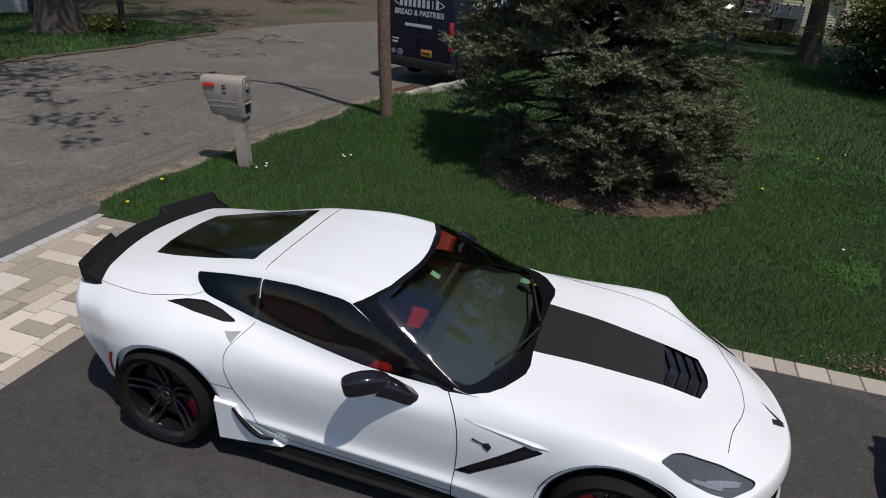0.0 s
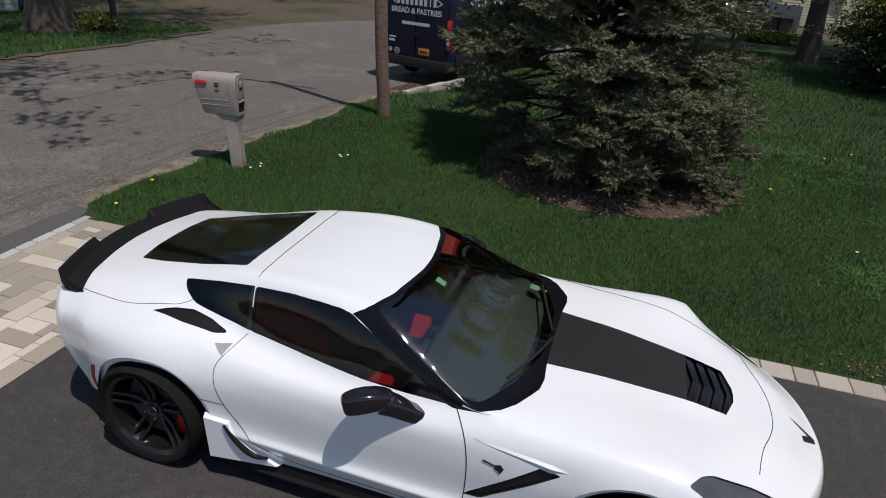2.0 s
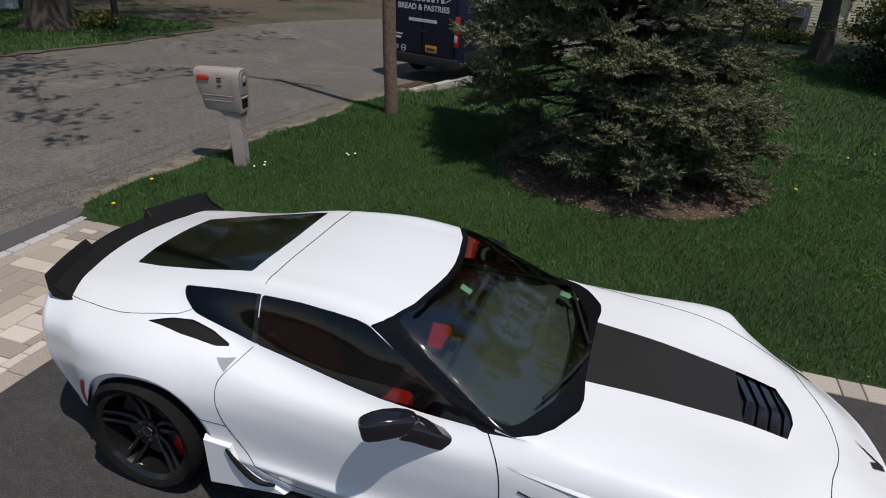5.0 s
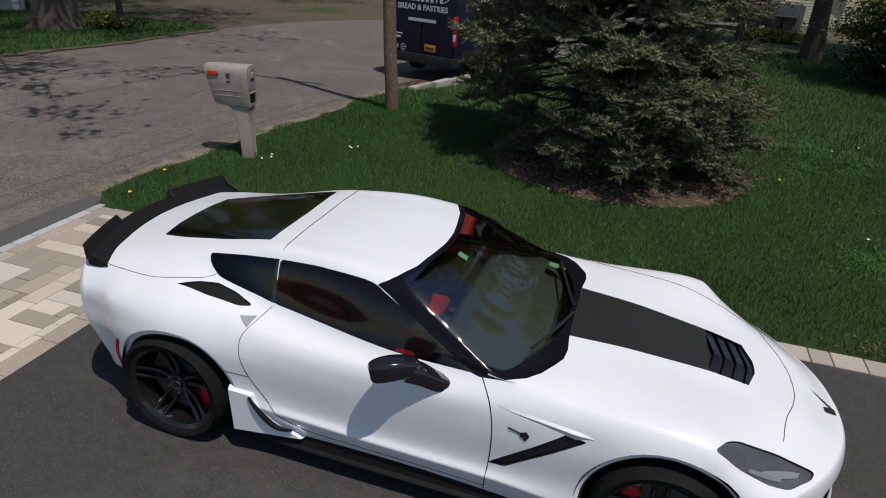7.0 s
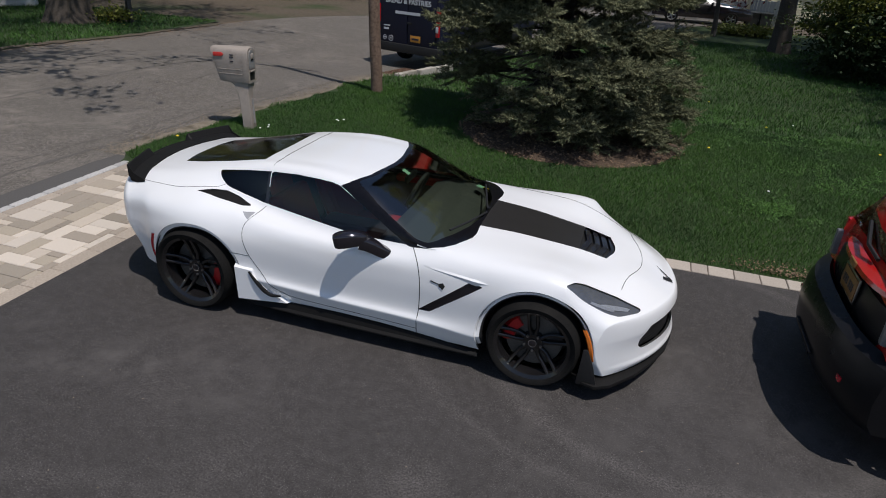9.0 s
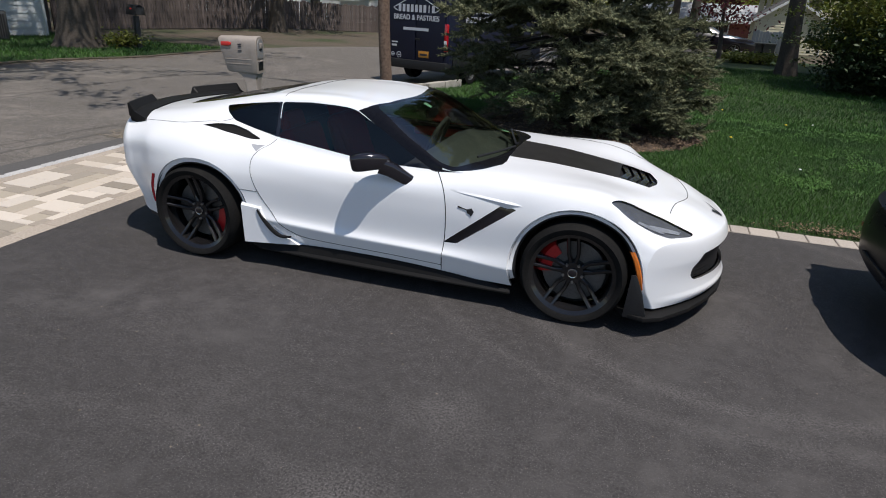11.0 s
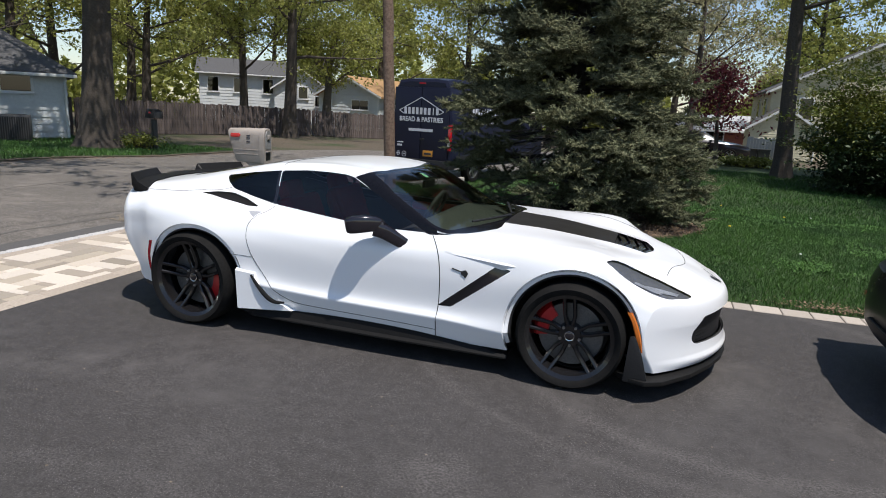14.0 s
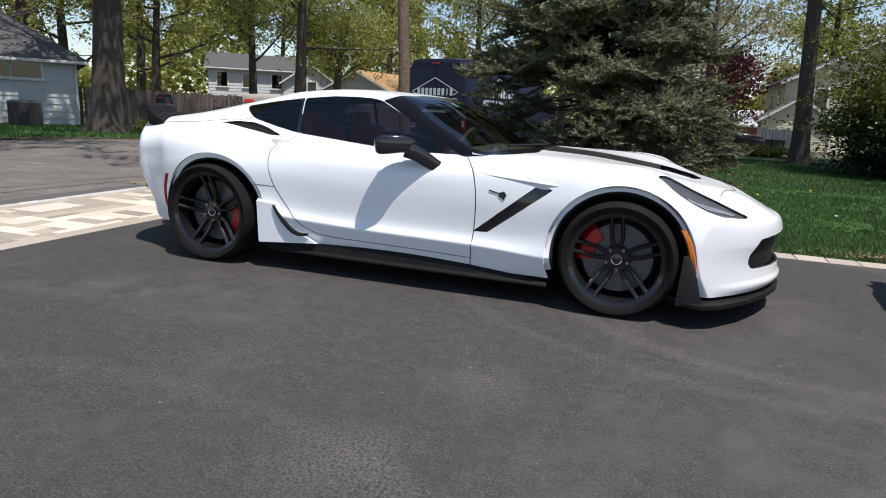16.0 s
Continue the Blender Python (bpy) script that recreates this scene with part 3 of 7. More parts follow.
def coupe_surface():
    bm = bmesh.new()
    stations = list(np.linspace(TAIL, NOSE, 190))
    rings = []
    for u in np.linspace(1, 0, CAP, endpoint=False):
        rings.append([(swept(TAIL, y, z) - 0.135 * math.sin(u * math.pi / 2), y * (1 - .17 * u * u), z + (0.56 - z) * (1 - math.cos(u * math.pi / 2))) for y, z in section(TAIL)])
    for s in stations:
        rings.append([(swept(s, y, z), y, z) for y, z in section(s)])
    chin_z, front = 0.43, section(NOSE)

    def bulge(y):
        return 0.045 * (1 - (abs(y) / 0.9) ** 6)
    for u in np.linspace(0, 1, CAP + 1)[1:]:
        rings.append([(swept(NOSE, y) + bulge(y) * math.sin(u * math.pi / 2), y, z + (chin_z - z) * (1 - math.cos(u * math.pi / 2))) if z > chin_z else (swept(NOSE, y), y, z) for y, z in front])
    grid = [[bm.verts.new((x, -y, z)) for x, y, z in r] for r in rings]
    for a, b in zip(grid, grid[1:]):
        for k in range(len(a) - 1):
            bm.faces.new((a[k], b[k], b[k + 1], a[k + 1]))
    # the bumper's lower face, from the nose line down to the chin
    low = [p for p in front if p[1] <= chin_z]
    rim = [p for p in front if p[1] > chin_z]
    rows = [[(swept(NOSE, y) + bulge(y), y, chin_z) for y, z in rim]]
    for ye, z in reversed(low):
        row = []
        for y, _ in rim:
            v = y / rim[0][0]
            yy = v * ye
            chin = (-.012 * math.sin(math.pi * (chin_z - z) / .20) if z > .23 else .012) - .03 * smooth01((.20 - z) / .05)
            row.append((swept(NOSE, yy) + bulge(yy) + chin * (1 - v ** 4), yy, z))
        row[0] = (swept(NOSE, ye), ye, z)
        rows.append(row)
    grid = [[bm.verts.new((x, -y, z)) for x, y, z in r] for r in rows]
    for a, b in zip(grid, grid[1:]):
        for k in range(len(a) - 1):
            bm.faces.new((a[k], a[k + 1], b[k + 1], b[k]))
    bmesh.ops.remove_doubles(bm, verts=bm.verts, dist=2e-4)
    bmesh.ops.recalc_face_normals(bm, faces=bm.faces)
    if sum(f.normal.z for f in bm.faces if f.calc_center_median().z > 0.9) < 0:
        bmesh.ops.reverse_faces(bm, faces=bm.faces)
    return bm


def inside(p, poly):
    hit = False
    for (x1, y1), (x2, y2) in zip(poly, poly[1:] + poly[:1]):
        if (y1 > p[1]) != (y2 > p[1]) and p[0] < (x2 - x1) * (p[1] - y1) / (y2 - y1) + x1:
            hit = not hit
    return hit


def rounded(points, r=0.25, n=4):
    """Cuts a polygon's corners to small arcs."""
    out = []
    pts = [Vector(p) for p in points]
    for a, b, c in zip(pts[-1:] + pts[:-1], pts, pts[1:] + pts[:1]):
        k1, k2 = min(r, (a - b).length * 0.4), min(r, (c - b).length * 0.4)
        p, q = b + (a - b).normalized() * k1, b + (c - b).normalized() * k2
        out += [p.lerp(b, t).lerp(b.lerp(q, t), t) for t in np.linspace(0, 1, n)]
    return out


def cut(bm, layer, value, points, n, near=0.35, only=None):
    """Cuts an outline, seen along n, into the surface and marks the faces within it."""
    n = Vector(n).normalized()
    u = n.cross(Vector((0, 0, 1)) if abs(n.z) < 0.9 else Vector((1, 0, 0))).normalized()
    v = n.cross(u)
    flat = [(p.dot(u), p.dot(v)) for p in map(Vector, points)]
    lo = (min(p[0] for p in flat) - .03, min(p[1] for p in flat) - .03)
    hi = (max(p[0] for p in flat) + .03, max(p[1] for p in flat) + .03)
    mid = sum((p.dot(n) for p in map(Vector, points))) / len(points)

    def ok(f):
        c = f.calc_center_median()
        a, b = c.dot(u), c.dot(v)
        return lo[0] < a < hi[0] and lo[1] < b < hi[1] and f.normal.dot(n) > 0.05 and abs(c.dot(n) - mid) < near and (only is None or f[layer] == only)
    for (a, b), (c, d) in zip(flat, flat[1:] + flat[:1]):
        e = math.hypot(c - a, d - b)
        if e < 1e-6:
            continue
        x0, x1, y0, y1 = min(a, c) - .025, max(a, c) + .025, min(b, d) - .025, max(b, d) + .025
        geom = set()
        for f in bm.faces:
            if ok(f):
                q = f.calc_center_median()
                if x0 < q.dot(u) < x1 and y0 < q.dot(v) < y1:
                    geom.add(f)
                    geom.update(f.edges)
                    geom.update(f.verts)
        if geom:
            normal = u * (-(d - b) / e) + v * ((c - a) / e)
            bmesh.ops.bisect_plane(bm, geom=list(geom), dist=1e-5, plane_co=u * a + v * b, plane_no=normal)
    for f in bm.faces:
        if ok(f):
            c = f.calc_center_median()
            if inside((c.dot(u), c.dot(v)), flat):
                f[layer] = value


def circle_points(x, z, r, y, n=40):
    return [(x + r * math.cos(2 * math.pi * k / n), y, z + r * math.sin(2 * math.pi * k / n)) for k in range(n)]


SIDE, TOP, FRONT = (0, -1, 0), (0, 0, 1), (1, 0, 0)
REAR_HUB, FRONT_HUB = (0.0, 0.337), (2.71, 0.327)


def side_view(points, y=-0.8):
    return [(x, y, z) for x, z in points]


def plan_view(points, z=0.9):
    """A half outline seen from above, out to the car's right from its middle."""
    return [(x, -y, z) for x, y in points]


bm = coupe_surface()
region = bm.faces.layers.int.new("region")
(BODY, HOLE, HOOD, STRIPE, VENT, COWL, SCREEN, ROOF, HATCH, DOOR, PILLAR, WINDOW, QUARTER, LAMP, GRILLE, GILL, SCOOP, GRIP) = range(18)
cut(bm, region, HOOD, plan_view([(1.9, -.05), (3.347, -.05), (3.345, .0), (3.338, .10), (3.308, .22), (3.262, .34), (3.238, .44), (3.226, .52), (3.0, .58), (2.7, .655), (2.15, .73), (1.95, .80)]), TOP)
cut(bm, region, ROOF, plan_view([(.548, -.05), (.548, .60), (1.2, .68), (1.5, .68), (1.5, -.05)], 1.1), TOP)
cut(bm, region, DOOR, rounded(side_view([(1.76, .90), (1.865, .74), (1.878, .50), (1.862, .235), (.90, .258), (.80, .277), (.70, .335), (.60, .43), (.515, .555), (.47, .68), (.462, .78), (.52, .90)]), .06), SIDE)
cut(bm, region, COWL, plan_view([(1.355, -.05), (1.352, .08), (1.338, .19), (1.298, .40), (1.24, .544), (1.205, .585), (1.155, .614), (1.369, .680), (1.58, .731), (1.762, .767), (1.90, .768), (1.99, .724), (2.055, .66), (2.11, .567), (2.142, .505), (2.152, .42), (2.142, .30), (2.138, -.05)], 1.0), TOP)
cut(bm, region, SCREEN, rounded(plan_view([(1.388, -.06), (1.385, .1), (1.372, .20), (1.332, .41), (1.270, .552), (1.298, .580), (1.466, .648), (1.657, .702), (1.785, .735), (1.87, .724), (1.92, .672), (2.01, .515), (2.075, .34), (2.105, .2), (2.112, -.06)], 1.0), .03), TOP)
cut(bm, region, STRIPE, plan_view([(2.138, -.05), (2.142, .285), (2.53, .252), (2.88, .215), (2.88, -.05)]), TOP)
cut(bm, region, VENT, plan_view([(2.88, -.05), (2.88, .215), (3.085, .200), (3.132, .06), (3.14, -.05)]), TOP)
cut(bm, region, HATCH, rounded(plan_view([(.425, -.06), (.422, .22), (.413, .425), (.1, .41), (-.2, .375), (-.40, .335), (-.43, .15), (-.435, -.06)], 1.05), .012), TOP)
cut(bm, region, WINDOW, rounded(side_view([(.555, 1.128), (.785, 1.148), (.963, 1.150), (1.08, 1.145), (1.150, 1.132), (1.369, 1.028), (1.58, .910), (1.70, .850), (1.735, .834), (1.5, .832), (1.27, .838), (1.02, .858), (.842, .872), (.555, .894)], -.62), .02), SIDE, .3)
cut(bm, region, QUARTER, rounded(side_view([(.528, 1.126), (.315, 1.098), (.075, 1.058), (.11, 1.020), (.185, .975), (.373, .928), (.528, .897)], -.56), .02), SIDE, .3)
cut(bm, region, PILLAR, side_view([(.52, .899), (.52, 1.126), (.562, 1.128), (.562, .895)], -.6), SIDE, .3, BODY)
cut(bm, region, LAMP, rounded([(2.862, -.844, .790), (2.93, -.775, .806), (3.0, -.72, .785), (3.2, -.635, .70), (3.383, -.575, .595), (3.36, -.62, .580), (3.24, -.755, .600), (3.15, -.80, .640), (3.0, -.84, .72)], .03), (.35, -.6, .7))
cut(bm, region, GRILLE, rounded([(3.5, .05, .484), (3.5, -.25, .482), (3.5, -.35, .478), (3.45, -.55, .468), (3.4, -.625, .385), (3.4, -.628, .335), (3.42, -.592, .300), (3.5, -.32, .292), (3.5, .05, .290)], .02), FRONT, .6)
cut(bm, region, GILL, rounded(side_view([(1.868, .398), (1.96, .402), (2.330, .682), (2.238, .699)], -.88), .012), SIDE)
cut(bm, region, SCOOP, rounded(plan_view([(-.014, .728), (.10, .675), (.20, .648), (.32, .652), (.42, .672), (.425, .685), (.365, .714), (.18, .732)], .9), .012), TOP)
ARCHES = ((REAR_HUB, .408, .035), (FRONT_HUB, .412, .004))
cut(bm, region, GRIP, side_view([(.408, .852), (.492, .846), (.480, .818)], -.8), SIDE, .35, BODY)
for hub, r, dx in ARCHES:
    cut(bm, region, HOLE, circle_points(hub[0] + dx, hub[1], r, -.9), SIDE)
bm.normal_update()
for v in bm.verts:
    if abs(v.co.y) < 1e-5:
        v.co.y = 0
NORMALS = {}


def shell(name, value, material, parent, label="", both=True, mirrored=False, lift=0.0):
    """The marked faces as one mesh: both halves welded, or one side's."""
    verts, normals, faces, index = [], [], [], {}

    def vert(v, flip):
        key = (v.index, flip and v.co.y != 0)
        if key not in index:
            n = v.normal.copy()
            if v.co.y == 0:
                n.y = 0
                n.normalize()
            co = v.co + n * lift
            sgn = -1 if flip else 1
            index[key] = len(verts)
            verts.append((co.x, sgn * co.y, co.z))
            normals.append((n.x, sgn * n.y, n.z))
        return index[key]
    for f in bm.faces:
        if f[region] == value:
            if not mirrored or both:
                faces.append([vert(v, False) for v in f.verts])
            if mirrored or both:
                faces.append([vert(v, True) for v in reversed(f.verts)])
    me = bpy.data.meshes.new(name)
    me.from_pydata(verts, [], faces)
    me.materials.append(material)
    me.polygons.foreach_set("use_smooth", [True] * len(me.polygons))
    me.normals_split_custom_set_from_vertices(normals)
    ob = new(name, me)
    ob.parent = parent
    return tagged(ob, label) if label else ob


bm.verts.index_update()
coupe = thing("sports_car", "white sports coupe with black wheels and hood stripe on the driveway", "sports car")
shell("body", BODY, M["white_paint"], coupe)
shell("inner_body", BODY, M["dark_leather"], coupe, lift=-0.016)
shell("headliner", ROOF, M["dark_leather"], coupe, lift=-0.02)
hood = shell("hood", HOOD, M["white_paint"], coupe)
stripe = shell("hood_stripe", STRIPE, M["stripe"], hood, "dark carbon-look stripe down the hood")
shell("roof", ROOF, M["white_paint"], coupe)
shell("cowl", COWL, M["pillar_black"], coupe, "gloss black cowl and windshield pillars")
screen = shell("windshield", SCREEN, M["windshield"], coupe, "green-tinted windshield")
hatch = shell("rear_window", HATCH, M["hatch_glass"], coupe, "dark tinted hatch window")
shell("grille", GRILLE, M["satin_black"], coupe, "black mesh front grille", lift=-0.03)
for flip in (False, True):
    door = shell("door", DOOR, M["white_paint"], coupe, both=False, mirrored=flip)
    shell("door_lining", DOOR, M["dark_leather"], door, both=False, mirrored=flip, lift=-0.016)
    pane = shell("side_window", WINDOW, M["side_glass"], door, "dark tinted door window", both=False, mirrored=flip)
    shell("pillar", PILLAR, M["gloss_black"], coupe, "black window pillar", both=False, mirrored=flip)
    shell("quarter_window", QUARTER, M["side_glass"], coupe, "dark tinted quarter window", both=False, mirrored=flip)
    shell("fender_gill", GILL, M["gloss_black"], coupe, "black slanted gill in the fender", both=False, mirrored=flip, lift=-0.014)
    shell("door_handle", GRIP, M["recess_shade"], coupe, "small triangular handle recess, its shade painted grey", both=False, mirrored=flip, lift=-0.001)
    shell("quarter_vent", SCOOP, M["carbon"], coupe, "black vent on the rear haunch", both=False, mirrored=flip, lift=-0.012)
    shell("headlight", LAMP, M["lamp_glass"], coupe, "smoked headlight cover", both=False, mirrored=flip)
    shell("headlight_bowl", LAMP, M["lamp_bowl"], coupe, "grey headlight bowl", both=False, mirrored=flip, lift=-0.014)
vent_floor = shell("hood_vent", VENT, M["satin_black"], hood, "sunken black hood vent", lift=-0.035)

from mathutils.bvhtree import BVHTree
SKIN = BVHTree.FromBMesh(bm)


def on_skin(p, n, lift=0.002):
    """The place on the car's right half under p, seen along n."""
    n = Vector(n).normalized()
    hit = SKIN.ray_cast(Vector(p) + n * 1.0, -n)
    return (hit[0] + hit[1] * lift if hit[0] else Vector(p)), (hit[1] if hit[0] else n)


def seam(points, n, parent, r=0.0028, sides=(1, -1), name="shut_line"):
    """A dark shut line along the skin through a few points."""
    dense = []
    pts = [Vector(p) for p in points]
    for a, b in zip(pts, pts[1:]):
        k = max(int((b - a).length / 0.03), 2)
        dense += [a.lerp(b, i / k) for i in range(k)]
    dense.append(pts[-1])
    line = [on_skin(p, n, 0.0003)[0] for p in dense]
    for side in sides:
        part(name, tube([(p.x, p.y * side, p.z) for p in line], r, 5), M["seam"], parent)


def curve_points(points, n=5):
    """A smooth line through a few points."""
    p = [Vector(q) for q in points]
    p = [2 * p[0] - p[1]] + p + [2 * p[-1] - p[-2]]
    out = []
    for j in range(1, len(p) - 2):
        a, b, c, d = p[j - 1:j + 3]
        for k in range(n):
            t = k / n
            out.append(0.5 * (2 * b + (c - a) * t + (2 * a - 5 * b + 4 * c - d) * t * t + (3 * b - a - 3 * c + d) * t**3))
    return out + [p[-2]]


seam(curve_points(side_view([(1.775, .835), (1.845, .75), (1.875, .62), (1.878, .45), (1.862, .23)])), SIDE, coupe)
seam(curve_points(side_view([(.545, .880), (.468, .79), (.462, .70), (.485, .62), (.515, .555), (.574, .468), (.69, .338), (.80, .278), (.895, .261), (1.09, .254), (1.5, .246), (1.862, .234)])), SIDE, coupe, 0.002)
seam(side_view([(1.868, .30), (1.858, .17)]), SIDE, coupe)
seam(curve_points(plan_view([(2.10, .745), (2.4, .695), (2.7, .65), (3.0, .575), (3.14, .54), (3.226, .52)])), TOP, coupe, 0.0022, (-1,))
seam(curve_points(plan_view([(3.226, .52), (3.238, .44), (3.262, .34), (3.308, .22), (3.338, .10), (3.345, 0)])), TOP, coupe, 0.0022)
seam(plan_view([(.549, .0), (.549, .2), (.549, .40), (.549, .515)], 1.1), TOP, coupe)
seam(curve_points(plan_view([(-.60, .640), (-.438, .680), (-.174, .712), (.061, .668), (.14, .63), (.185, .596)], .95)), TOP, coupe, 0.0018)
seam(curve_points(side_view([(.36, .558), (.43, .557), (.512, .553)])), SIDE, coupe, 0.0015)

# sharp crease over each front gill
for side in (1, -1):
    rows = []
    for f in np.linspace(0, 1, 22):
        x, z = 1.895 + .47 * f, .741 - .035 * f
        g = min(f / .82, (1 - f) / .18)
        skin = on_skin((x, -.9, z), SIDE, 0)[0].y
        low = on_skin((x, -.9, z - .030 * g), SIDE, 0)[0].y
        rows.append([(x, side * (skin + .004), z + .012), (x, side * (skin - .013 * g), z), (x, side * (skin - .012 * g), z - .003), (x, side * (low + .003), z - .032 * g - .002)])
    b2 = bmesh.new()
    grid = [[b2.verts.new(p) for p in r] for r in rows]
    for p, q in zip(grid, grid[1:]):
        for k in range(3):
            b2.faces.new((p[k], p[k + 1], q[k + 1], q[k]))
    bmesh.ops.recalc_face_normals(b2, faces=b2.faces)
    part("fender_crease", b2, M["white_paint"], coupe, angle=25)

# louvres in the hood vent
for i in range(4):
    x = 2.885 + 0.062 * i
    for side in (1, -1):
        lo = []
        for y in np.linspace(0.0, 0.208 - 0.004 * i, 7):
            lo.append((x + 0.06 - 0.20 * y, -y * side))
        b2 = bmesh.new()
        rows = []
        for (px, py) in lo:
            z = on_skin((px, -abs(py), .9), TOP, 0)[0].z
            rows.append([b2.verts.new((px - .026, py, z - .004)), b2.verts.new((px + .014, py, z - .016)), b2.verts.new((px + .014, py, z - .021)), b2.verts.new((px - .026, py, z - .009))])
        for r1, r2 in zip(rows, rows[1:]):
            for k in range(4):
                b2.faces.new((r1[k], r1[(k + 1) % 4], r2[(k + 1) % 4], r2[k]))
        bmesh.ops.recalc_face_normals(b2, faces=b2.faces)
        part("louvre", b2, M["gloss_black"], hood)

# black rear spoiler: an even strip along the tail with a raised flap at either end
def spoiler_ring(y):
    a = abs(y)
    up = smooth01((a - .225) / .03)
    xf = -.705 + .155 * (a / .70) ** 1.7
    xr = -.880 + .192 * (a / .70) ** 1.6
    zf = on_skin((xf, -a - 1e-4, 1.0), TOP, .002)[0].z
    zb = .968
    zr = zb + .058 * up
    mid = xf + (xr - xf) * .70
    return [(xf, y, zf), (xf - .004, y, zf + .008), (mid, y, zf + .012 + (zb - zf) * .62), (xr + .012, y, zr - .004), (xr, y, zr), (xr - .006, y, zr - .006), (xr + .012, y, zb - .075), (xf, y, zf - .03)]


b2 = bmesh.new()
prev = None
ys = [0, .06, .12, .18, .215, .225, .235, .245, .255, .27, .32, .4, .5, .56, .61, .65, .67]
for y in [-v for v in reversed(ys[1:])] + ys:
    ring = [b2.verts.new(p) for p in spoiler_ring(y)]
    if prev:
        for k in range(8):
            b2.faces.new((prev[k], prev[(k + 1) % 8], ring[(k + 1) % 8], ring[k]))
    else:
        b2.faces.new(ring)
    prev = ring
b2.faces.new(prev[::-1])
bmesh.ops.recalc_face_normals(b2, faces=b2.faces)
spoiler = part("spoiler", b2, M["carbon"], coupe, "black rear spoiler with raised ends", angle=24)
for side in (1, -1):
    end = slab([(-.695, .925), (-.60, .888), (-.545, .905), (-.556, .922), (-.645, .962), (-.686, 1.022), (-.700, 1.020)], -.005, .005, bevel=.002)
    part("end_plate", end, M["carbon"], spoiler, at=Matrix.Translation((0, .674 * side, .004)) @ Matrix.Rotation(radians(90), 4, "X"))

# front splitter, side skirts, winglets
front = [(3.07, .93), (3.16, .955), (3.26, .90), (3.42, .70), (3.54, .48), (3.62, .28), (3.655, .10), (3.66, 0)]
ring = [(x, y) for x, y in front] + [(x, -y) for x, y in reversed(front[:-1])]
part("splitter", slab([(2.95, -.80), (2.95, .80)] + ring, .118, .146, bevel=.006), M["carbon"], coupe, "black front splitter")
for side in (1, -1):
    b2 = bmesh.new()
    prev = None
    for x in np.linspace(.40, 2.335, 40):
        f = (x - .40) / 1.935
        out = .880 + .010 * math.sin(f * 3) - .05 * smooth01((.06 - f) / .06)
        z0, z1 = .122 - .012 * f, .170 + .045 * math.sin(math.pi * f * .95) - .04 * f ** 3
        prof = [(.70, z0 + .01), (out - .03, z0), (out, z0 + .006), (out, z0 + .016), (.868, z0 + .030), (.856, z1), (.70, z1)]
        ring = [b2.verts.new((x, -side * py, pz)) for py, pz in prof]
        if prev:
            for k in range(7):
                b2.faces.new((prev[k], prev[(k + 1) % 7], ring[(k + 1) % 7], ring[k]))
        else:
            b2.faces.new(ring)
        prev = ring
    b2.faces.new(prev[::-1])
    bmesh.ops.recalc_face_normals(b2, faces=b2.faces)
    part("side_skirt", b2, M["carbon"], coupe, "black side skirt")
    flick = slab([(3.038, .122), (3.178, .122), (3.160, .19), (3.135, .28), (3.092, .385), (3.078, .402), (3.055, .395)], 0, .014, bevel=.003)
    part("winglet", flick, M["satin_black"], coupe, "black winglet behind the bumper", at=Matrix.Translation((0, -.915 * side, 0)) @ Matrix.Rotation(radians(90), 4, "X"))
    # white rocker scoop before the rear wheel, with its black slot
    outline = [(.40, .172), (.835, .198), (.775, .232), (.700, .245), (.655, .285), (.600, .345), (.548, .420), (.540, .452), (.385, .466), (.392, .33)]
    b2 = bmesh.new()
    lo = [b2.verts.new((x, -side * (on_skin((x, -.9, z), SIDE, 0)[0].y * -1 - .01), z)) for x, z in outline]
    cx, cz = .52, .29
    hi = [b2.verts.new((x + (cx - x) * .07, -side * (.917 - .09 * max(x - .45, 0)), z + (cz - z) * .07)) for x, z in outline]
    for k in range(len(lo)):
        b2.faces.new((lo[k], lo[(k + 1) % len(lo)], hi[(k + 1) % len(lo)], hi[k]))
    b2.faces.new(hi)
    bmesh.ops.recalc_face_normals(b2, faces=b2.faces)
    part("rocker_scoop", b2, M["white_paint"], coupe, angle=35)
    slot = curve_points([(.520, -.915 * side, .434), (.562, -.914 * side, .375), (.615, -.910 * side, .315), (.662, -.905 * side, .275), (.71, -.899 * side, .258), (.768, -.893 * side, .263)], 5)
    part("scoop_slot", tube(slot, [.007 + .009 * math.sin(3.14 * i / (len(slot) - 1)) for i in range(len(slot))], 8), M["carbon"], coupe, "black slot in the rocker")
    # lamps at the corners
    for name, mat, pts, label, w in (("side_marker", "red_lens", [(-.355, .575), (-.388, .49), (-.405, .41), (-.412, .335)], "red rear side marker", .019),
                                     ("side_marker", "amber_lens", [(3.035, .53), (3.07, .47), (3.10, .385), (3.118, .30)], "amber front side marker", .016)):
        line = curve_points([(x, -.9, z) for x, z in pts], 5)
        b2 = bmesh.new()
        prev = None
        for p in line:
            q, nn = on_skin(p, SIDE, .006)
            ring = [b2.verts.new((q.x - w, q.y + .010, q.z)), b2.verts.new((q.x - w * .6, q.y, q.z)), b2.verts.new((q.x + w * .6, q.y, q.z)), b2.verts.new((q.x + w, q.y + .010, q.z))]
            if prev:
                for k in range(3):
                    b2.faces.new((prev[k], prev[k + 1], ring[k + 1], ring[k]))
            prev = ring
        if side < 0:
            bmesh.ops.scale(b2, vec=(1, -1, 1), verts=b2.verts)
        bmesh.ops.recalc_face_normals(b2, faces=b2.faces)
        part(name, b2, M[mat], coupe, label)
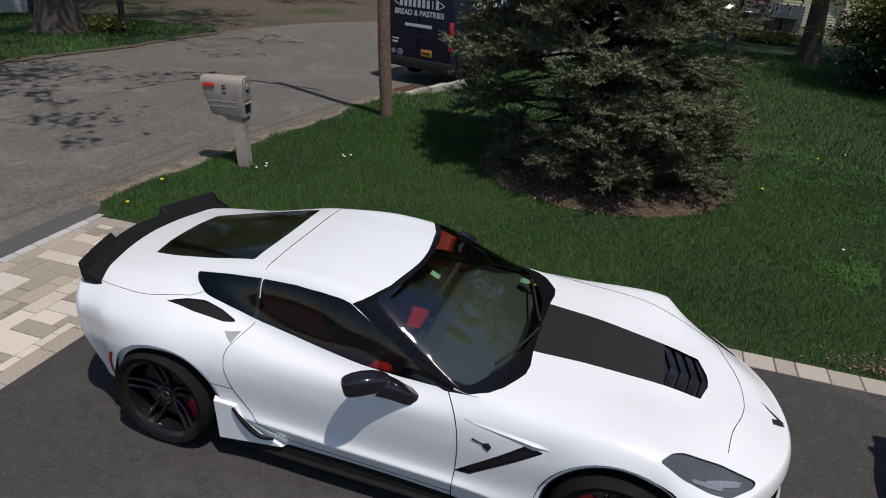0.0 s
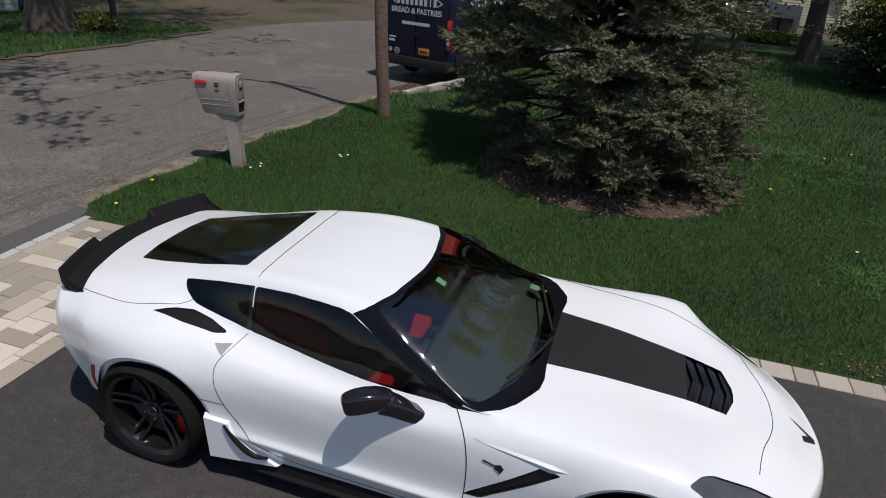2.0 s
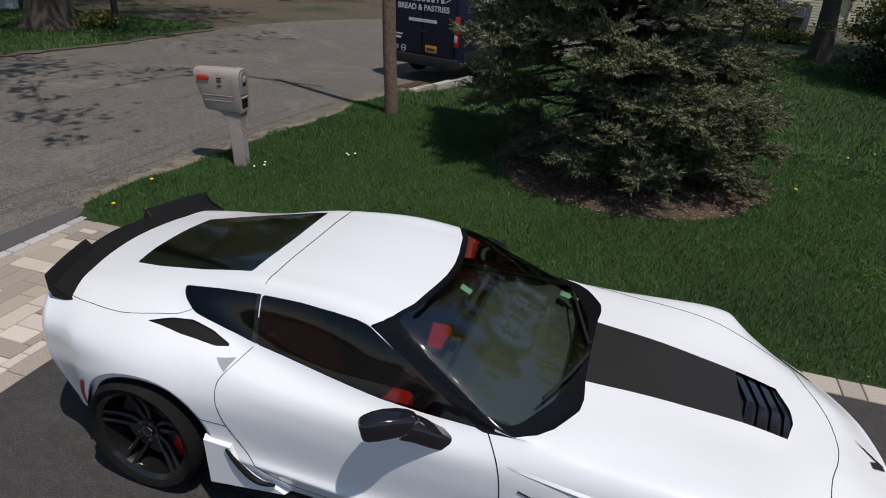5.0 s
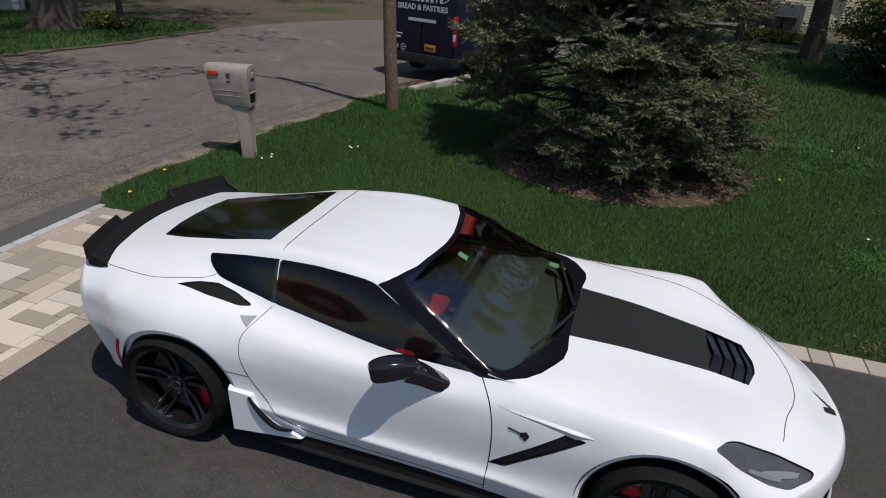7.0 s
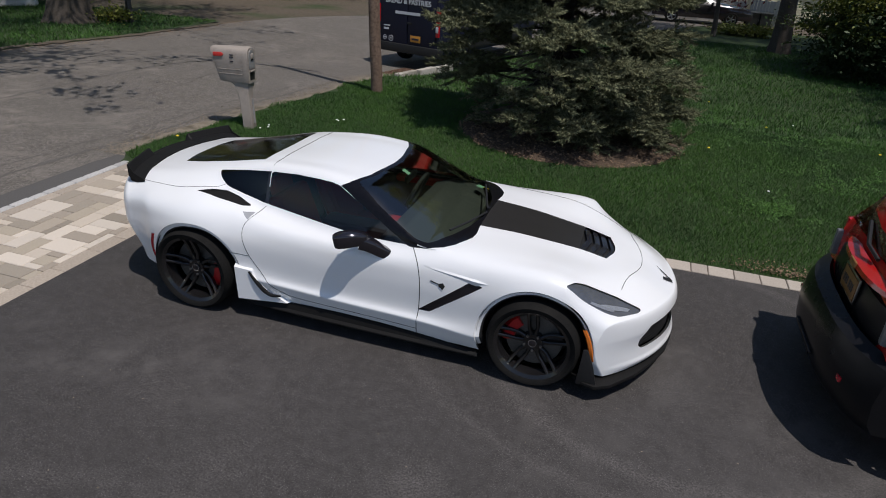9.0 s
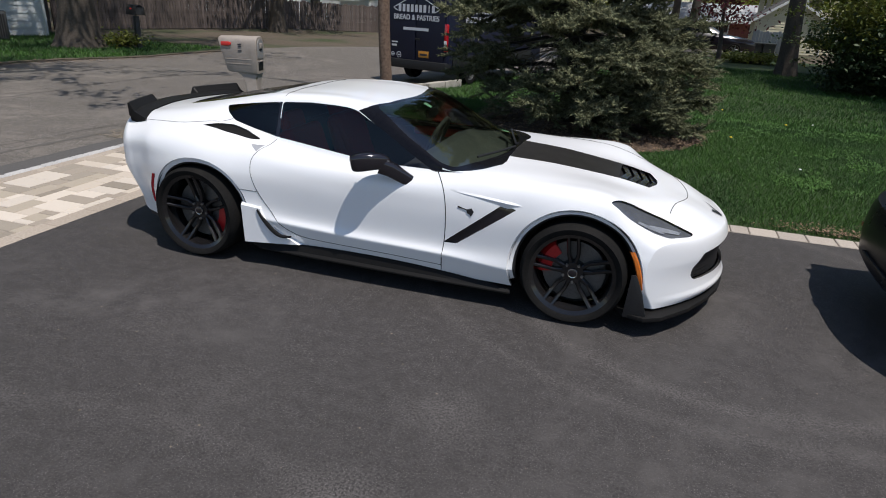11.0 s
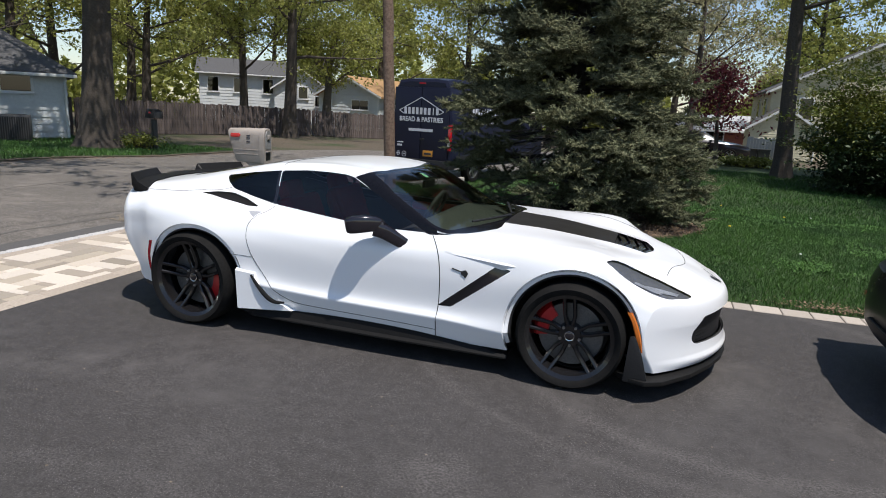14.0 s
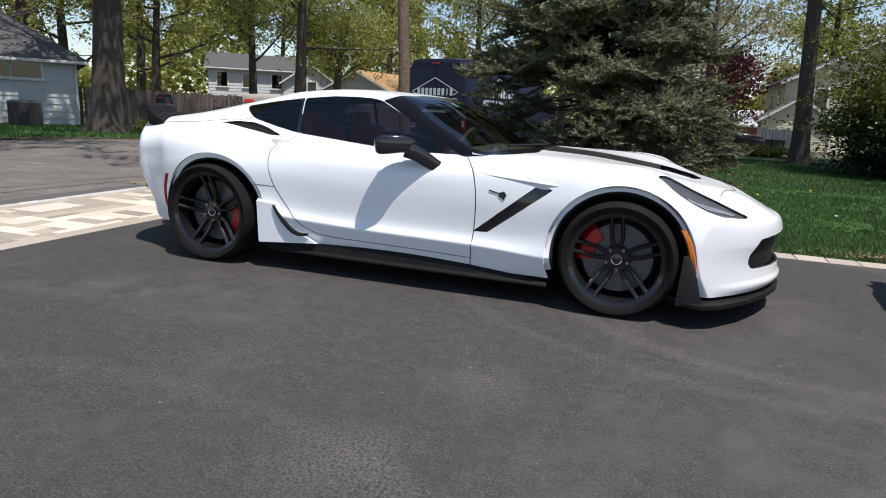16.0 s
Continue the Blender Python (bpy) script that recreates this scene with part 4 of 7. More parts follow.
    # light strip and dark projector box inside the headlight
    for name, mat, a, b, w, lab in (("light_strip", "white_lens", (3.055, -.800, .70), (3.215, -.742, .64), .015, "white light strip"), ("reflector", "lamp_silver", (3.12, -.775, .68), (3.31, -.655, .625), .026, "pale reflector at the foot of the lamp")):
        rows = []
        for f in np.linspace(0, 1, 7):
            p = Vector(a).lerp(Vector(b), f)
            h = w * (.55 + .45 * math.sin(math.pi * (f * .8 + .1)))
            q1, q2 = (on_skin(p + Vector((.25, .5, .15)).normalized() * e, (.35, -.6, .7), -.008)[0] for e in (-h, h))
            rows.append(((q1.x, q1.y * side, q1.z), (q2.x, q2.y * side, q2.z)))
        b2 = bmesh.new()
        g = [[b2.verts.new(v) for v in row] for row in rows]
        for p, q in zip(g, g[1:]):
            b2.faces.new((p[0], p[1], q[1], q[0]))
        bmesh.ops.solidify(b2, geom=b2.faces[:], thickness=.003)
        bmesh.ops.recalc_face_normals(b2, faces=b2.faces)
        part(name, b2, M[mat], coupe, lab)
    # flag badge on the fender
    b2 = bmesh.new()
    for outline in ([(1.955, .648), (2.02, .633), (2.02, .638), (1.955, .655)], [(2.015, .640), (2.045, .650), (2.062, .630), (2.045, .598), (2.035, .612), (2.018, .618)]):
        b3 = bmesh.new()
        f = b3.faces.new([b3.verts.new((x, on_skin((x, -.9, z), SIDE, .005)[0].y * side, z)) for x, z in outline])
        r = bmesh.ops.extrude_face_region(b3, geom=[f])
        bmesh.ops.translate(b3, vec=(0, .004 * side, 0), verts=[v for v in r["geom"] if isinstance(v, bmesh.types.BMVert)])
        bmesh.ops.recalc_face_normals(b3, faces=b3.faces)
        b2 = join(b2, b3)
    part("fender_badge", b2, M["satin_black"], coupe, "small dark badge")
    # mirror: a boxy rounded housing on a short foot
    def boxed(path, sizes):
        """A squarish tube along a path: half thickness and half height at each point."""
        rings = []
        for k, p in enumerate(path):
            d = (path[min(k + 1, len(path) - 1)] - path[max(k - 1, 0)]).normalized()
            n = Vector((d.y, -d.x, 0)).normalized()
            u = n.cross(d).normalized()
            w, h = sizes[k]
            ring = []
            for a in np.linspace(0, 2 * math.pi, 24, endpoint=False):
                c, e = math.cos(a), math.sin(a)
                ring.append(p + n * w * math.copysign(abs(c) ** .45, c) + u * h * math.copysign(abs(e) ** .45, e))
            rings.append(ring)
        own = bmesh.new()
        g = [[own.verts.new(v) for v in ring] for ring in rings]
        for p, q in zip(g, g[1:]):
            for k in range(24):
                own.faces.new((p[k], p[(k + 1) % 24], q[(k + 1) % 24], q[k]))
        own.faces.new(g[0][::-1])
        own.faces.new(g[-1])
        bmesh.ops.recalc_face_normals(own, faces=own.faces)
        return own
    tip, root = Vector((1.275, -.995 * side, .868)), Vector((1.49, -.862 * side, .878))
    housing = [tip.lerp(root, f) + Vector((0, 0, .012 * math.sin(f * math.pi))) for f in (0, .03, .10, .25, .45, .65, .82, .93, 1)]
    mirror = part("wing_mirror", boxed(housing, [(.022, .034), (.034, .046), (.042, .053), (.049, .057), (.052, .056), (.051, .051), (.046, .044), (.036, .034), (.016, .018)]), M["gloss_black"], coupe, "gloss black wing mirror", angle=50)
    foot = curve_points([(1.43, -.885 * side, .855), (1.49, -.862 * side, .832), (1.545, -.835 * side, .795), (1.60, -.80 * side, .755)], 4)
    part("mirror_foot", boxed(foot, [(.056 - .0012 * k, .050 - .0008 * k) for k in range(len(foot))]), M["gloss_black"], mirror, angle=50)
    b2 = box(.01, .085, .06, bevel=.004)
    part("mirror_glass", b2, M["chrome"], mirror, at=Matrix.Translation((1.31, -.945 * side, .882)))
    # wiper
    wip = curve_points([(2.13, -.02 * side - .05, .9), (2.06, -.25 * side - .05, .9), (1.97, -.52 * side, .9)], 6)
    part("wiper", tube([on_skin((p.x, -abs(p.y), 1.0), TOP, .018)[0] * 1.0 if side > 0 else Vector((lambda q: (q.x, -q.y, q.z))(on_skin((p.x, -abs(p.y), 1.0), TOP, .018)[0])) for p in wip], .008, 6), M["satin_black"], coupe, "black wiper")

# nose emblem, as plain dark strokes
b2 = bmesh.new()
for outline in ([(3.455, .070), (3.475, .062), (3.592, .0), (3.570, -.016)], [(3.515, -.078), (3.59, -.030), (3.575, .012), (3.512, -.036)]):
    b3 = bmesh.new()
    b3.faces.new([b3.verts.new((x, y, on_skin((x, -abs(y) - .0001, .6), TOP, .006)[0].z)) for x, y in outline])
    b2 = join(b2, b3)
bmesh.ops.recalc_face_normals(b2, faces=b2.faces)
part("nose_emblem", b2, M["satin_black"], coupe, "dark plain emblem on the nose", smooth=False)

# grille bars
for z in np.linspace(.310, .465, 7):
    line = []
    for y in np.linspace(-.53, .53, 25):
        line.append(Vector((swept(3.6, y) - .004, y, z)))
    part("grille_bar", tube(line, .0045, 5), M["carbon"], coupe)

# underfloor, arch liners
under = [(-.66, .62), (-.40, .72), (.0, .55), (.42, .72), (.6, .80), (2.2, .80), (2.36, .60), (3.1, .60), (3.2, .72), (3.42, .50)]
part("underfloor", slab([(x, y) for x, y in under] + [(x, -y) for x, y in reversed(under)], .15, .17), M["satin_black"], coupe)
part("rear_panel", slab([(-.60, -.62), (-.60, .62), (-.52, .62), (-.52, -.62)], .17, .80), M["satin_black"], coupe)
for hub, r, dx in ARCHES:
    a0, a1 = (-18, 190) if hub[0] < 1 else (-16, 196)
    cx, cz = hub[0] + dx, hub[1]
    for side in (1, -1):
        b2 = bmesh.new()
        rings = []
        for y, k in ((.885, -.012), (.86, -.008), (.52, -.008)):
            rings.append([b2.verts.new((cx + (r + k) * math.cos(a), -side * y, cz + (r + k) * math.sin(a))) for a in np.linspace(radians(a0), radians(a1), 44)])
        for a, b in zip(rings, rings[1:]):
            for k in range(43):
                b2.faces.new((a[k], a[k + 1], b[k + 1], b[k]))
        b2.faces.new(rings[-1])
        bmesh.ops.recalc_face_normals(b2, faces=b2.faces)
        part("arch_liner", b2, M["satin_black"], coupe, smooth=False)
        # painted lip that turns in towards the wheel, then a thin black edge
        b2, b3 = bmesh.new(), bmesh.new()
        rows, black, lip = [], [], (-.036 if hub[0] < 1 else -.034)
        for a in np.linspace(radians(a0), radians(a1), 60):
            c, s2 = math.cos(a), math.sin(a)
            y = -on_skin((cx + (r + .006) * c, -.95, cz + (r + .006) * s2), SIDE, 0)[0].y
            rows.append([(cx + (r + o) * c, -side * (y + dy), cz + (r + o) * s2) for o, dy in ((.004, -.0005), (-.001, -.002), (-.003, -.013), (lip + .002, -.017), (lip, -.024), (lip - .001, -.05))])
            black.append([(cx + (r + o) * c, -side * (y + dy), cz + (r + o) * s2) for o, dy in ((lip, -.018), (lip - .010, -.022), (lip - .012, -.06))])
        for tool, grid in ((b2, rows), (b3, black)):
            g = [[tool.verts.new(p) for p in row] for row in grid]
            for p, q in zip(g, g[1:]):
                for k in range(len(p) - 1):
                    tool.faces.new((p[k], p[k + 1], q[k + 1], q[k]))
            bmesh.ops.recalc_face_normals(tool, faces=tool.faces)
        part("arch_lip", b2, M["white_paint"], coupe, angle=30)
        part("arch_trim", b3, M["satin_black"], coupe, "thin black edge inside the wheel arch", angle=30)


def build_wheel(tyre_r, rim_r, width):
    """A five twin-spoke wheel; its axis is local z, the outside up."""
    w = width / 2
    b2 = lathe([(rim_r - .035, -w), (rim_r - .012, -w), (rim_r - .03, -w * .4), (rim_r - .045, w * .45), (rim_r - .028, w * .86), (rim_r - .004, w * .97), (rim_r + .002, w), (rim_r + .002, w * .9)], 64)
    hub_z = w * .52
    bmesh.ops.create_cone(b2, cap_ends=True, segments=30, radius1=.080, radius2=.066, depth=.05, matrix=Matrix.Translation((0, 0, hub_z - .022)))
    bmesh.ops.recalc_face_normals(b2, faces=b2.faces)
    wheel = part("wheel", b2, M["rim"], None, "black alloy wheel with five twin spokes", angle=30)
    for off in (-1, 1):
        b2 = bmesh.new()
        rows = []
        for t in np.linspace(0, 1, 10):
            rad = .042 + (rim_r - .050) * t
            aside = off * (.013 + .0165 * smooth01((rad - .05) / .075))
            half = .0125 + .0035 * smooth01((.35 - t) / .35) + .003 * smooth01((t - .86) / .14)
            top = hub_z - .002 + (w * .95 - hub_z) * t ** 1.3 - .012 * math.sin(t * math.pi)
            rows.append([b2.verts.new((rad, aside + half * a, top - z)) for a, z in ((-1, .034), (-.92, .006), (-.5, 0), (.5, 0), (.92, .006), (1, .034))])
        for r1, r2 in zip(rows, rows[1:]):
            for q in range(6):
                b2.faces.new((r1[q], r1[(q + 1) % 6], r2[(q + 1) % 6], r2[q]))
        b2.faces.new(rows[0][::-1])
        b2.faces.new(rows[-1])
        bmesh.ops.recalc_face_normals(b2, faces=b2.faces)
        blade = mesh_of("spoke", b2, M["rim"], True, 30)
        for k in range(5):
            part("spoke", blade, None, wheel, at=Matrix.Rotation(radians(90 + 72 * k), 4, "Z"))
    s = tyre_r - rim_r
    tyre = lathe([(rim_r - .004, -w), (rim_r + s * .45, -w - .012), (tyre_r - .018, -w * .96), (tyre_r - .003, -w * .78), (tyre_r, -w * .4), (tyre_r, w * .4), (tyre_r - .003, w * .78), (tyre_r - .010, w * .92), (tyre_r - .022, w * 1.01), (rim_r + s * .55, w + .014),
                  (rim_r + s * .25, w + .010), (rim_r + .006, w + .004), (rim_r - .004, w * .98)], 72)
    part("tyre", tyre, M["rubber"], wheel, "black low-profile tyre", angle=50)
    disc = lathe([(.06, -.012), (rim_r - .075, -.012), (rim_r - .072, .0), (rim_r - .075, .012), (.06, .012)], 48)
    bmesh.ops.translate(disc, vec=(0, 0, .01), verts=disc.verts)
    part("brake_disc", disc, M["disc"], wheel, "steel brake disc")
    part("wheel_back", lathe([(.001, -w * .6), (rim_r - .05, -w * .6)], 40), M["satin_black"], wheel)
    b2 = lathe([(.001, hub_z + .012), (.022, hub_z + .012), (.026, hub_z + .010), (.030, hub_z + .011), (.032, hub_z), (.030, hub_z - .01)], 24)
    cap = part("centre_cap", b2, M["gloss_black"], wheel)
    part("cap_ring", lathe([(.026, hub_z + .0125), (.0295, hub_z + .0135), (.031, hub_z + .0105)], 24), M["chrome"], wheel, "silver ring")
    for k in range(5):
        a = radians(90 + 36 + 72 * k)
        part("lug_nut", rod((.060 * math.cos(a), .060 * math.sin(a), hub_z - .01), (.060 * math.cos(a), .060 * math.sin(a), hub_z + .014), .0095, .008, 8), M["steel"], wheel)
    return wheel


def caliper(rim_r, ang):
    """A red block that grips the disc's edge."""
    b2 = bmesh.new()
    rows = []
    r0, r1 = rim_r - .140, rim_r - .045
    for a in np.linspace(-.52, .52, 11):
        e = .006 * math.cos(a * 3.4)
        rows.append([b2.verts.new((math.cos(a + ang) * r, math.sin(a + ang) * r, z)) for r, z in ((r0, .005), (r0 + .008, .045 + e), (r1 - .02, .050 + e), (r1, .03), (r1, .005))])
    for p, q in zip(rows, rows[1:]):
        for k in range(4):
            b2.faces.new((p[k], p[k + 1], q[k + 1], q[k]))
    b2.faces.new(rows[0])
    b2.faces.new(rows[-1][::-1])
    bmesh.ops.recalc_face_normals(b2, faces=b2.faces)
    return b2


for hub, tyre_r, rim_r, width, out, turn, cal in ((REAR_HUB, .337, .279, .285, .925, 6, 0.0), (FRONT_HUB, .327, .268, .245, .922, 4, 0.0)):
    for side in (1, -1):
        wheel = build_wheel(tyre_r, rim_r, width)
        wheel.parent = coupe
        # outside up becomes outside to the car's side
        wheel.matrix_basis = Matrix.Translation((hub[0], -side * (out - width / 2), hub[1])) @ Matrix.Rotation(radians(90 * side), 4, "X") @ Matrix.Rotation(radians(turn), 4, "Z")
        ahead = -0.22 if hub[0] < 1 else math.pi - 0.40
        part("caliper", caliper(rim_r, (ahead if side > 0 else ahead) - radians(turn)), M["red_caliper"], wheel, "red brake caliper")

# ---- cabin seen through the glass ----
def seat(y):
    b2 = box(.50, .46, .16, .98, y, .36, bevel=.05, seg=3)
    s = part("seat", b2, M["red_leather"], coupe, "red leather seat")
    back = box(.13, .46, .58, bevel=.055, seg=3)
    part("backrest", back, M["red_leather"], s, at=Matrix.Translation((.66, y, .66)) @ Matrix.Rotation(radians(-20), 4, "Y"))
    for k in (-1, 1):
        part("bolster", tube(curve_points([(.73, y + k * .215, .45), (.64, y + k * .225, .66), (.55, y + k * .19, .88)], 5), [.05] * 10 + [.045], 10), M["red_leather"], s)
    part("headrest", box(.09, .25, .17, bevel=.04, seg=3), M["red_leather"], s, at=Matrix.Translation((.51, y, .955)) @ Matrix.Rotation(radians(-15), 4, "Y"))


seat(-.37)
seat(.37)
part("dashboard", slab([(1.42, .0), (1.48, .10), (1.62, .15), (1.85, .14), (2.02, .06), (2.02, -.12), (1.5, -.2)], -.68, .68, bevel=.02), M["dash"], coupe, "dark grey dashboard", at=Matrix.Translation((0, 0, .70)) @ Matrix.Rotation(radians(90), 4, "X"))
part("console", box(.9, .22, .34, 1.15, 0, .42, bevel=.05, seg=3), M["dark_leather"], coupe)
part("cabin_floor", box(1.7, 1.5, .03, 1.1, 0, .24), M["dark_leather"], coupe)
part("bulkhead", box(.03, 1.2, .55, .40, 0, .62), M["dark_leather"], coupe)
part("luggage_floor", box(.95, 1.1, .03, -.08, 0, .80), M["dark_leather"], coupe)
for side in (1, -1):
    part("door_panel", box(1.15, .03, .38, 1.15, -side * .74, .60, bevel=.012), M["dark_leather"], coupe)
    part("armrest", box(.55, .07, .07, 1.35, -side * .715, .77, bevel=.03, seg=3), M["red_leather"], coupe, "red leather door top")
wheel_rim = bmesh.new()
ringp = [(.17 * math.cos(a), .17 * math.sin(a), 0) for a in np.linspace(0, 2 * math.pi, 33)]
tube(ringp, .016, 8, bm=wheel_rim, closed_ends=False)
box(.30, .05, .03, bm=wheel_rim, bevel=.01)
part("steering_wheel", wheel_rim, M["dark_leather"], coupe, at=Matrix.Translation((1.40, .37, .80)) @ Matrix.Rotation(radians(-65), 4, "Y"))
part("rear_view_mirror", box(.03, .22, .06, 1.47, 0, 1.06, bevel=.012), M["satin_black"], coupe)
# stickers on the screen
for (x, y, w, h, mat, lab) in ((1.47, -.10, .055, .05, "sticker_green", "pale toll tag behind the windshield"), (1.93, .50, .06, .08, "sticker_green", "pale green sticker"), (1.985, .50, .05, .03, "dandelion", "yellow sticker")):
    b2 = bmesh.new()
    qs = []
    for dx, dy in ((-w / 2, -h / 2), (w / 2, -h / 2), (w / 2, h / 2), (-w / 2, h / 2)):
        q, nn = on_skin((x + dx, -abs(y + dy) - 1e-4, 1.0), TOP, -.004)
        qs.append(b2.verts.new((q.x, y + dy, q.z)))
    f = b2.faces.new(qs)
    part("sticker", b2, M[mat], screen, lab, smooth=False)
bm.free()

# ---- ground, road, drive ----
ROAD_NEAR = spline(((-40, -3.07), (1.7, -3.07), (2.0, -3.28), (2.64, -3.28), (3.3, -3.15), (4.84, -3.0), (6.7, -2.68), (9.5, -2.75), (12, -2.2), (13.5, -1.7), (16, -.9), (20, .6), (30, 5.0), (60, 21), (110, 50)))
ROAD_FAR = spline(((-40, -11.2), (0, -10.8), (15, -10.9), (18, -10.5), (22, -9.0), (30, -4.8), (60, 11), (110, 40)))


def sheet(name, left, right, y0, y1, nx, ny, lift, material, label="", category="", kind="structure", grow=1.0):
    """A strip of ground between two lines that run along y."""
    verts, faces = [], []
    for j in range(ny + 1):
        y = y0 + (y1 - y0) * (j / ny) ** grow
        for i in range(nx + 1):
            x = left(y) + (right(y) - left(y)) * i / nx
            verts.append((x, y, terrain(x, y) + lift))
    for j in range(ny):
        for i in range(nx):
            a = j * (nx + 1) + i
            faces.append((a, a + 1, a + nx + 2, a + nx + 1))
    return tagged(new(name, raw_mesh(name, verts, faces, material, True)), label, category, "", kind)


verts, faces = [], []
axis = [math.copysign(abs(u) ** 2.6, u) * 260 for u in np.linspace(-1, 1, 91)]
for y in axis:
    for x in axis:
        verts.append((x, y + 10, terrain(x, y + 10) - .06))
for j in range(90):
    for i in range(90):
        a = j * 91 + i
        faces.append((a, a + 1, a + 92, a + 91))
tagged(new("ground", raw_mesh("ground", verts, faces, M["verge"], True)), "leaf-littered verge and rough grass", "ground", "", "structure")
sheet("road", ROAD_FAR, ROAD_NEAR, -40, 90, 14, 130, -.02, M["road"], "old grey asphalt street with tar lines and patches", "road")
sheet("lawn", lambda y: ROAD_NEAR(y) + .0, lambda y: 40, 1.66, 30, 60, 60, .0, M["soil"], "green front lawn with short grass", "lawn", grow=1.3)
sheet("lawn_across", lambda y: -34, lambda y: ROAD_FAR(y) + .12 - max(0, y - 11) * .12, -25, 15.5, 24, 60, -.004, M["soil"], "shaded lawn across the street", "lawn")
tagged(part("driveway", slab([(-1.38, -14), (15, -14), (15, 1.45), (-1.38, 1.45)], -.1, 0.0), M["asphalt"], smooth=False), "dark sealed asphalt driveway", "driveway", "", "structure")

# tar seams and cracks along the street
def ground_line(points, width, material, parent, name, lift=-.016, n=8):
    b2 = bmesh.new()
    line = curve_points([(x, y, 0) for x, y in points], n)
    prev = None
    for i, p in enumerate(line):
        d = (line[min(i + 1, len(line) - 1)] - line[max(i - 1, 0)]).normalized()
        w = width * (max(.15, .8 + 1.1 * noise.noise((p.x * 4, p.y * 4, 1.3)) + .5 * noise.noise((p.x * 17, p.y * 17, 4.3))) if width < .3 else 1)
        p = p + Vector((.05 * noise.noise((p.x, p.y * 2.2, 9.1)) + .015 * noise.noise((p.x, p.y * 11, 2.1)), 0, 0)) * (1 if width < .1 else .4)
        s = Vector((-d.y, d.x, 0)) * w
        pair = [b2.verts.new((q.x, q.y, terrain(q.x, q.y) + lift)) for q in (p - s, p + s)]
        if prev:
            b2.faces.new((prev[0], prev[1], pair[1], pair[0]))
        prev = pair
    bmesh.ops.recalc_face_normals(b2, faces=b2.faces)
    if b2.faces[:][0].normal.z < 0:
        bmesh.ops.reverse_faces(b2, faces=b2.faces)
    return part(name, b2, material, parent, smooth=False)


road = bpy.data.objects["road"]
for pts, w in (([(-4.0, -12), (-3.9, -2), (-3.86, 1.2), (-3.64, 2.54), (-3.56, 4.4), (-3.2, 6.6), (-3.15, 9)], .022),
               ([(-4.3, -12), (-4.25, -1), (-4.15, 1.5), (-3.95, 3.0), (-3.85, 4.8), (-3.5, 6.8)], .014),
               ([(-7.0, -12), (-6.9, 0), (-7.05, 5), (-6.8, 9), (-6.4, 14), (-4.5, 22)], .02),
               ([(-5.6, 3.5), (-5.3, 5.5), (-5.5, 7.0), (-5.1, 9.4), (-5.2, 12)], .012),
               ([(-8.9, 1.0), (-8.6, 4), (-8.8, 8), (-8.4, 12)], .012),
               ([(-3.2, 8.4), (-4.0, 8.9), (-4.8, 8.8), (-5.9, 9.4)], .014)):
    ground_line(pts, w * 1.3, M["tar"], road, "tar_seam", n=24)
part("asphalt_patch", slab([(-3.40, -14), (-3.065, -14), (-3.065, 1.72), (-3.10, 1.98), (-3.30, 2.02), (-3.37, 1.5), (-3.38, 0), (-3.35, -3)], -.12, -.011), M["patch"], road, smooth=False)
ground_line([(-3.30, 2.0), (-3.36, 3.0), (-3.14, 4.2), (-2.94, 5.6), (-2.72, 6.8), (-2.8, 8.4), (-2.86, 10.0)], .12, M["edge_dirt"], road, "sandy_edge", -.010, 24)
ground_line([(ROAD_FAR(y) - .02, y) for y in np.linspace(-8, 15, 24)], .16, M["verge"], road, "leaf_litter_edge", .004, 6)

# ---- paver apron, edging, kerb blocks ----
def paver_mesh(sx, sy, h, bevel, material, name="paver"):
    b2 = bmesh.new()
    bmesh.ops.create_cube(b2, size=1)
    bmesh.ops.scale(b2, vec=(sx, sy, h), verts=b2.verts)
    bmesh.ops.translate(b2, vec=(0, 0, -h / 2), verts=b2.verts)
    bmesh.ops.bevel(b2, geom=[e for e in b2.edges if all(v.co.z > -.001 for v in e.verts)], offset=bevel, segments=1, affect="EDGES")
    return mesh_of(name, b2, material, False)


apron = tagged(part("apron", slab([(-3.10, -5.9), (-1.38, -5.9), (-1.38, 1.68), (-3.10, 1.68)], -.12, -.014), M["joint"], smooth=False), "paved apron of cream, tan and grey concrete pavers", "pavement", "", "structure")
rng = random.Random(7)
MESHES = {}


def lay(name, x0, x1, y0, y1, material, parent, gap=.006, z=.0, bev=.006):
    key = (name, round(x1 - x0, 3), round(y1 - y0, 3))
    if key not in MESHES:
        MESHES[key] = paver_mesh(x1 - x0 - gap, y1 - y0 - gap, .08, bev, material, name)
    ob = new(name, MESHES[key])
    ob.parent = parent
    ob.matrix_basis = Matrix.Translation(((x0 + x1) / 2, (y0 + y1) / 2, z + rng.uniform(-.002, .002))) @ Matrix.Rotation(radians(rng.uniform(-.35, .35)), 4, "Z") @ Matrix.Rotation(radians(rng.uniform(-.3, .3)), 4, "X")
    return ob


CELL = .084
nx, ny = 15, 87
taken = np.zeros((nx, ny), bool)
gx, gy = -2.81, -5.80
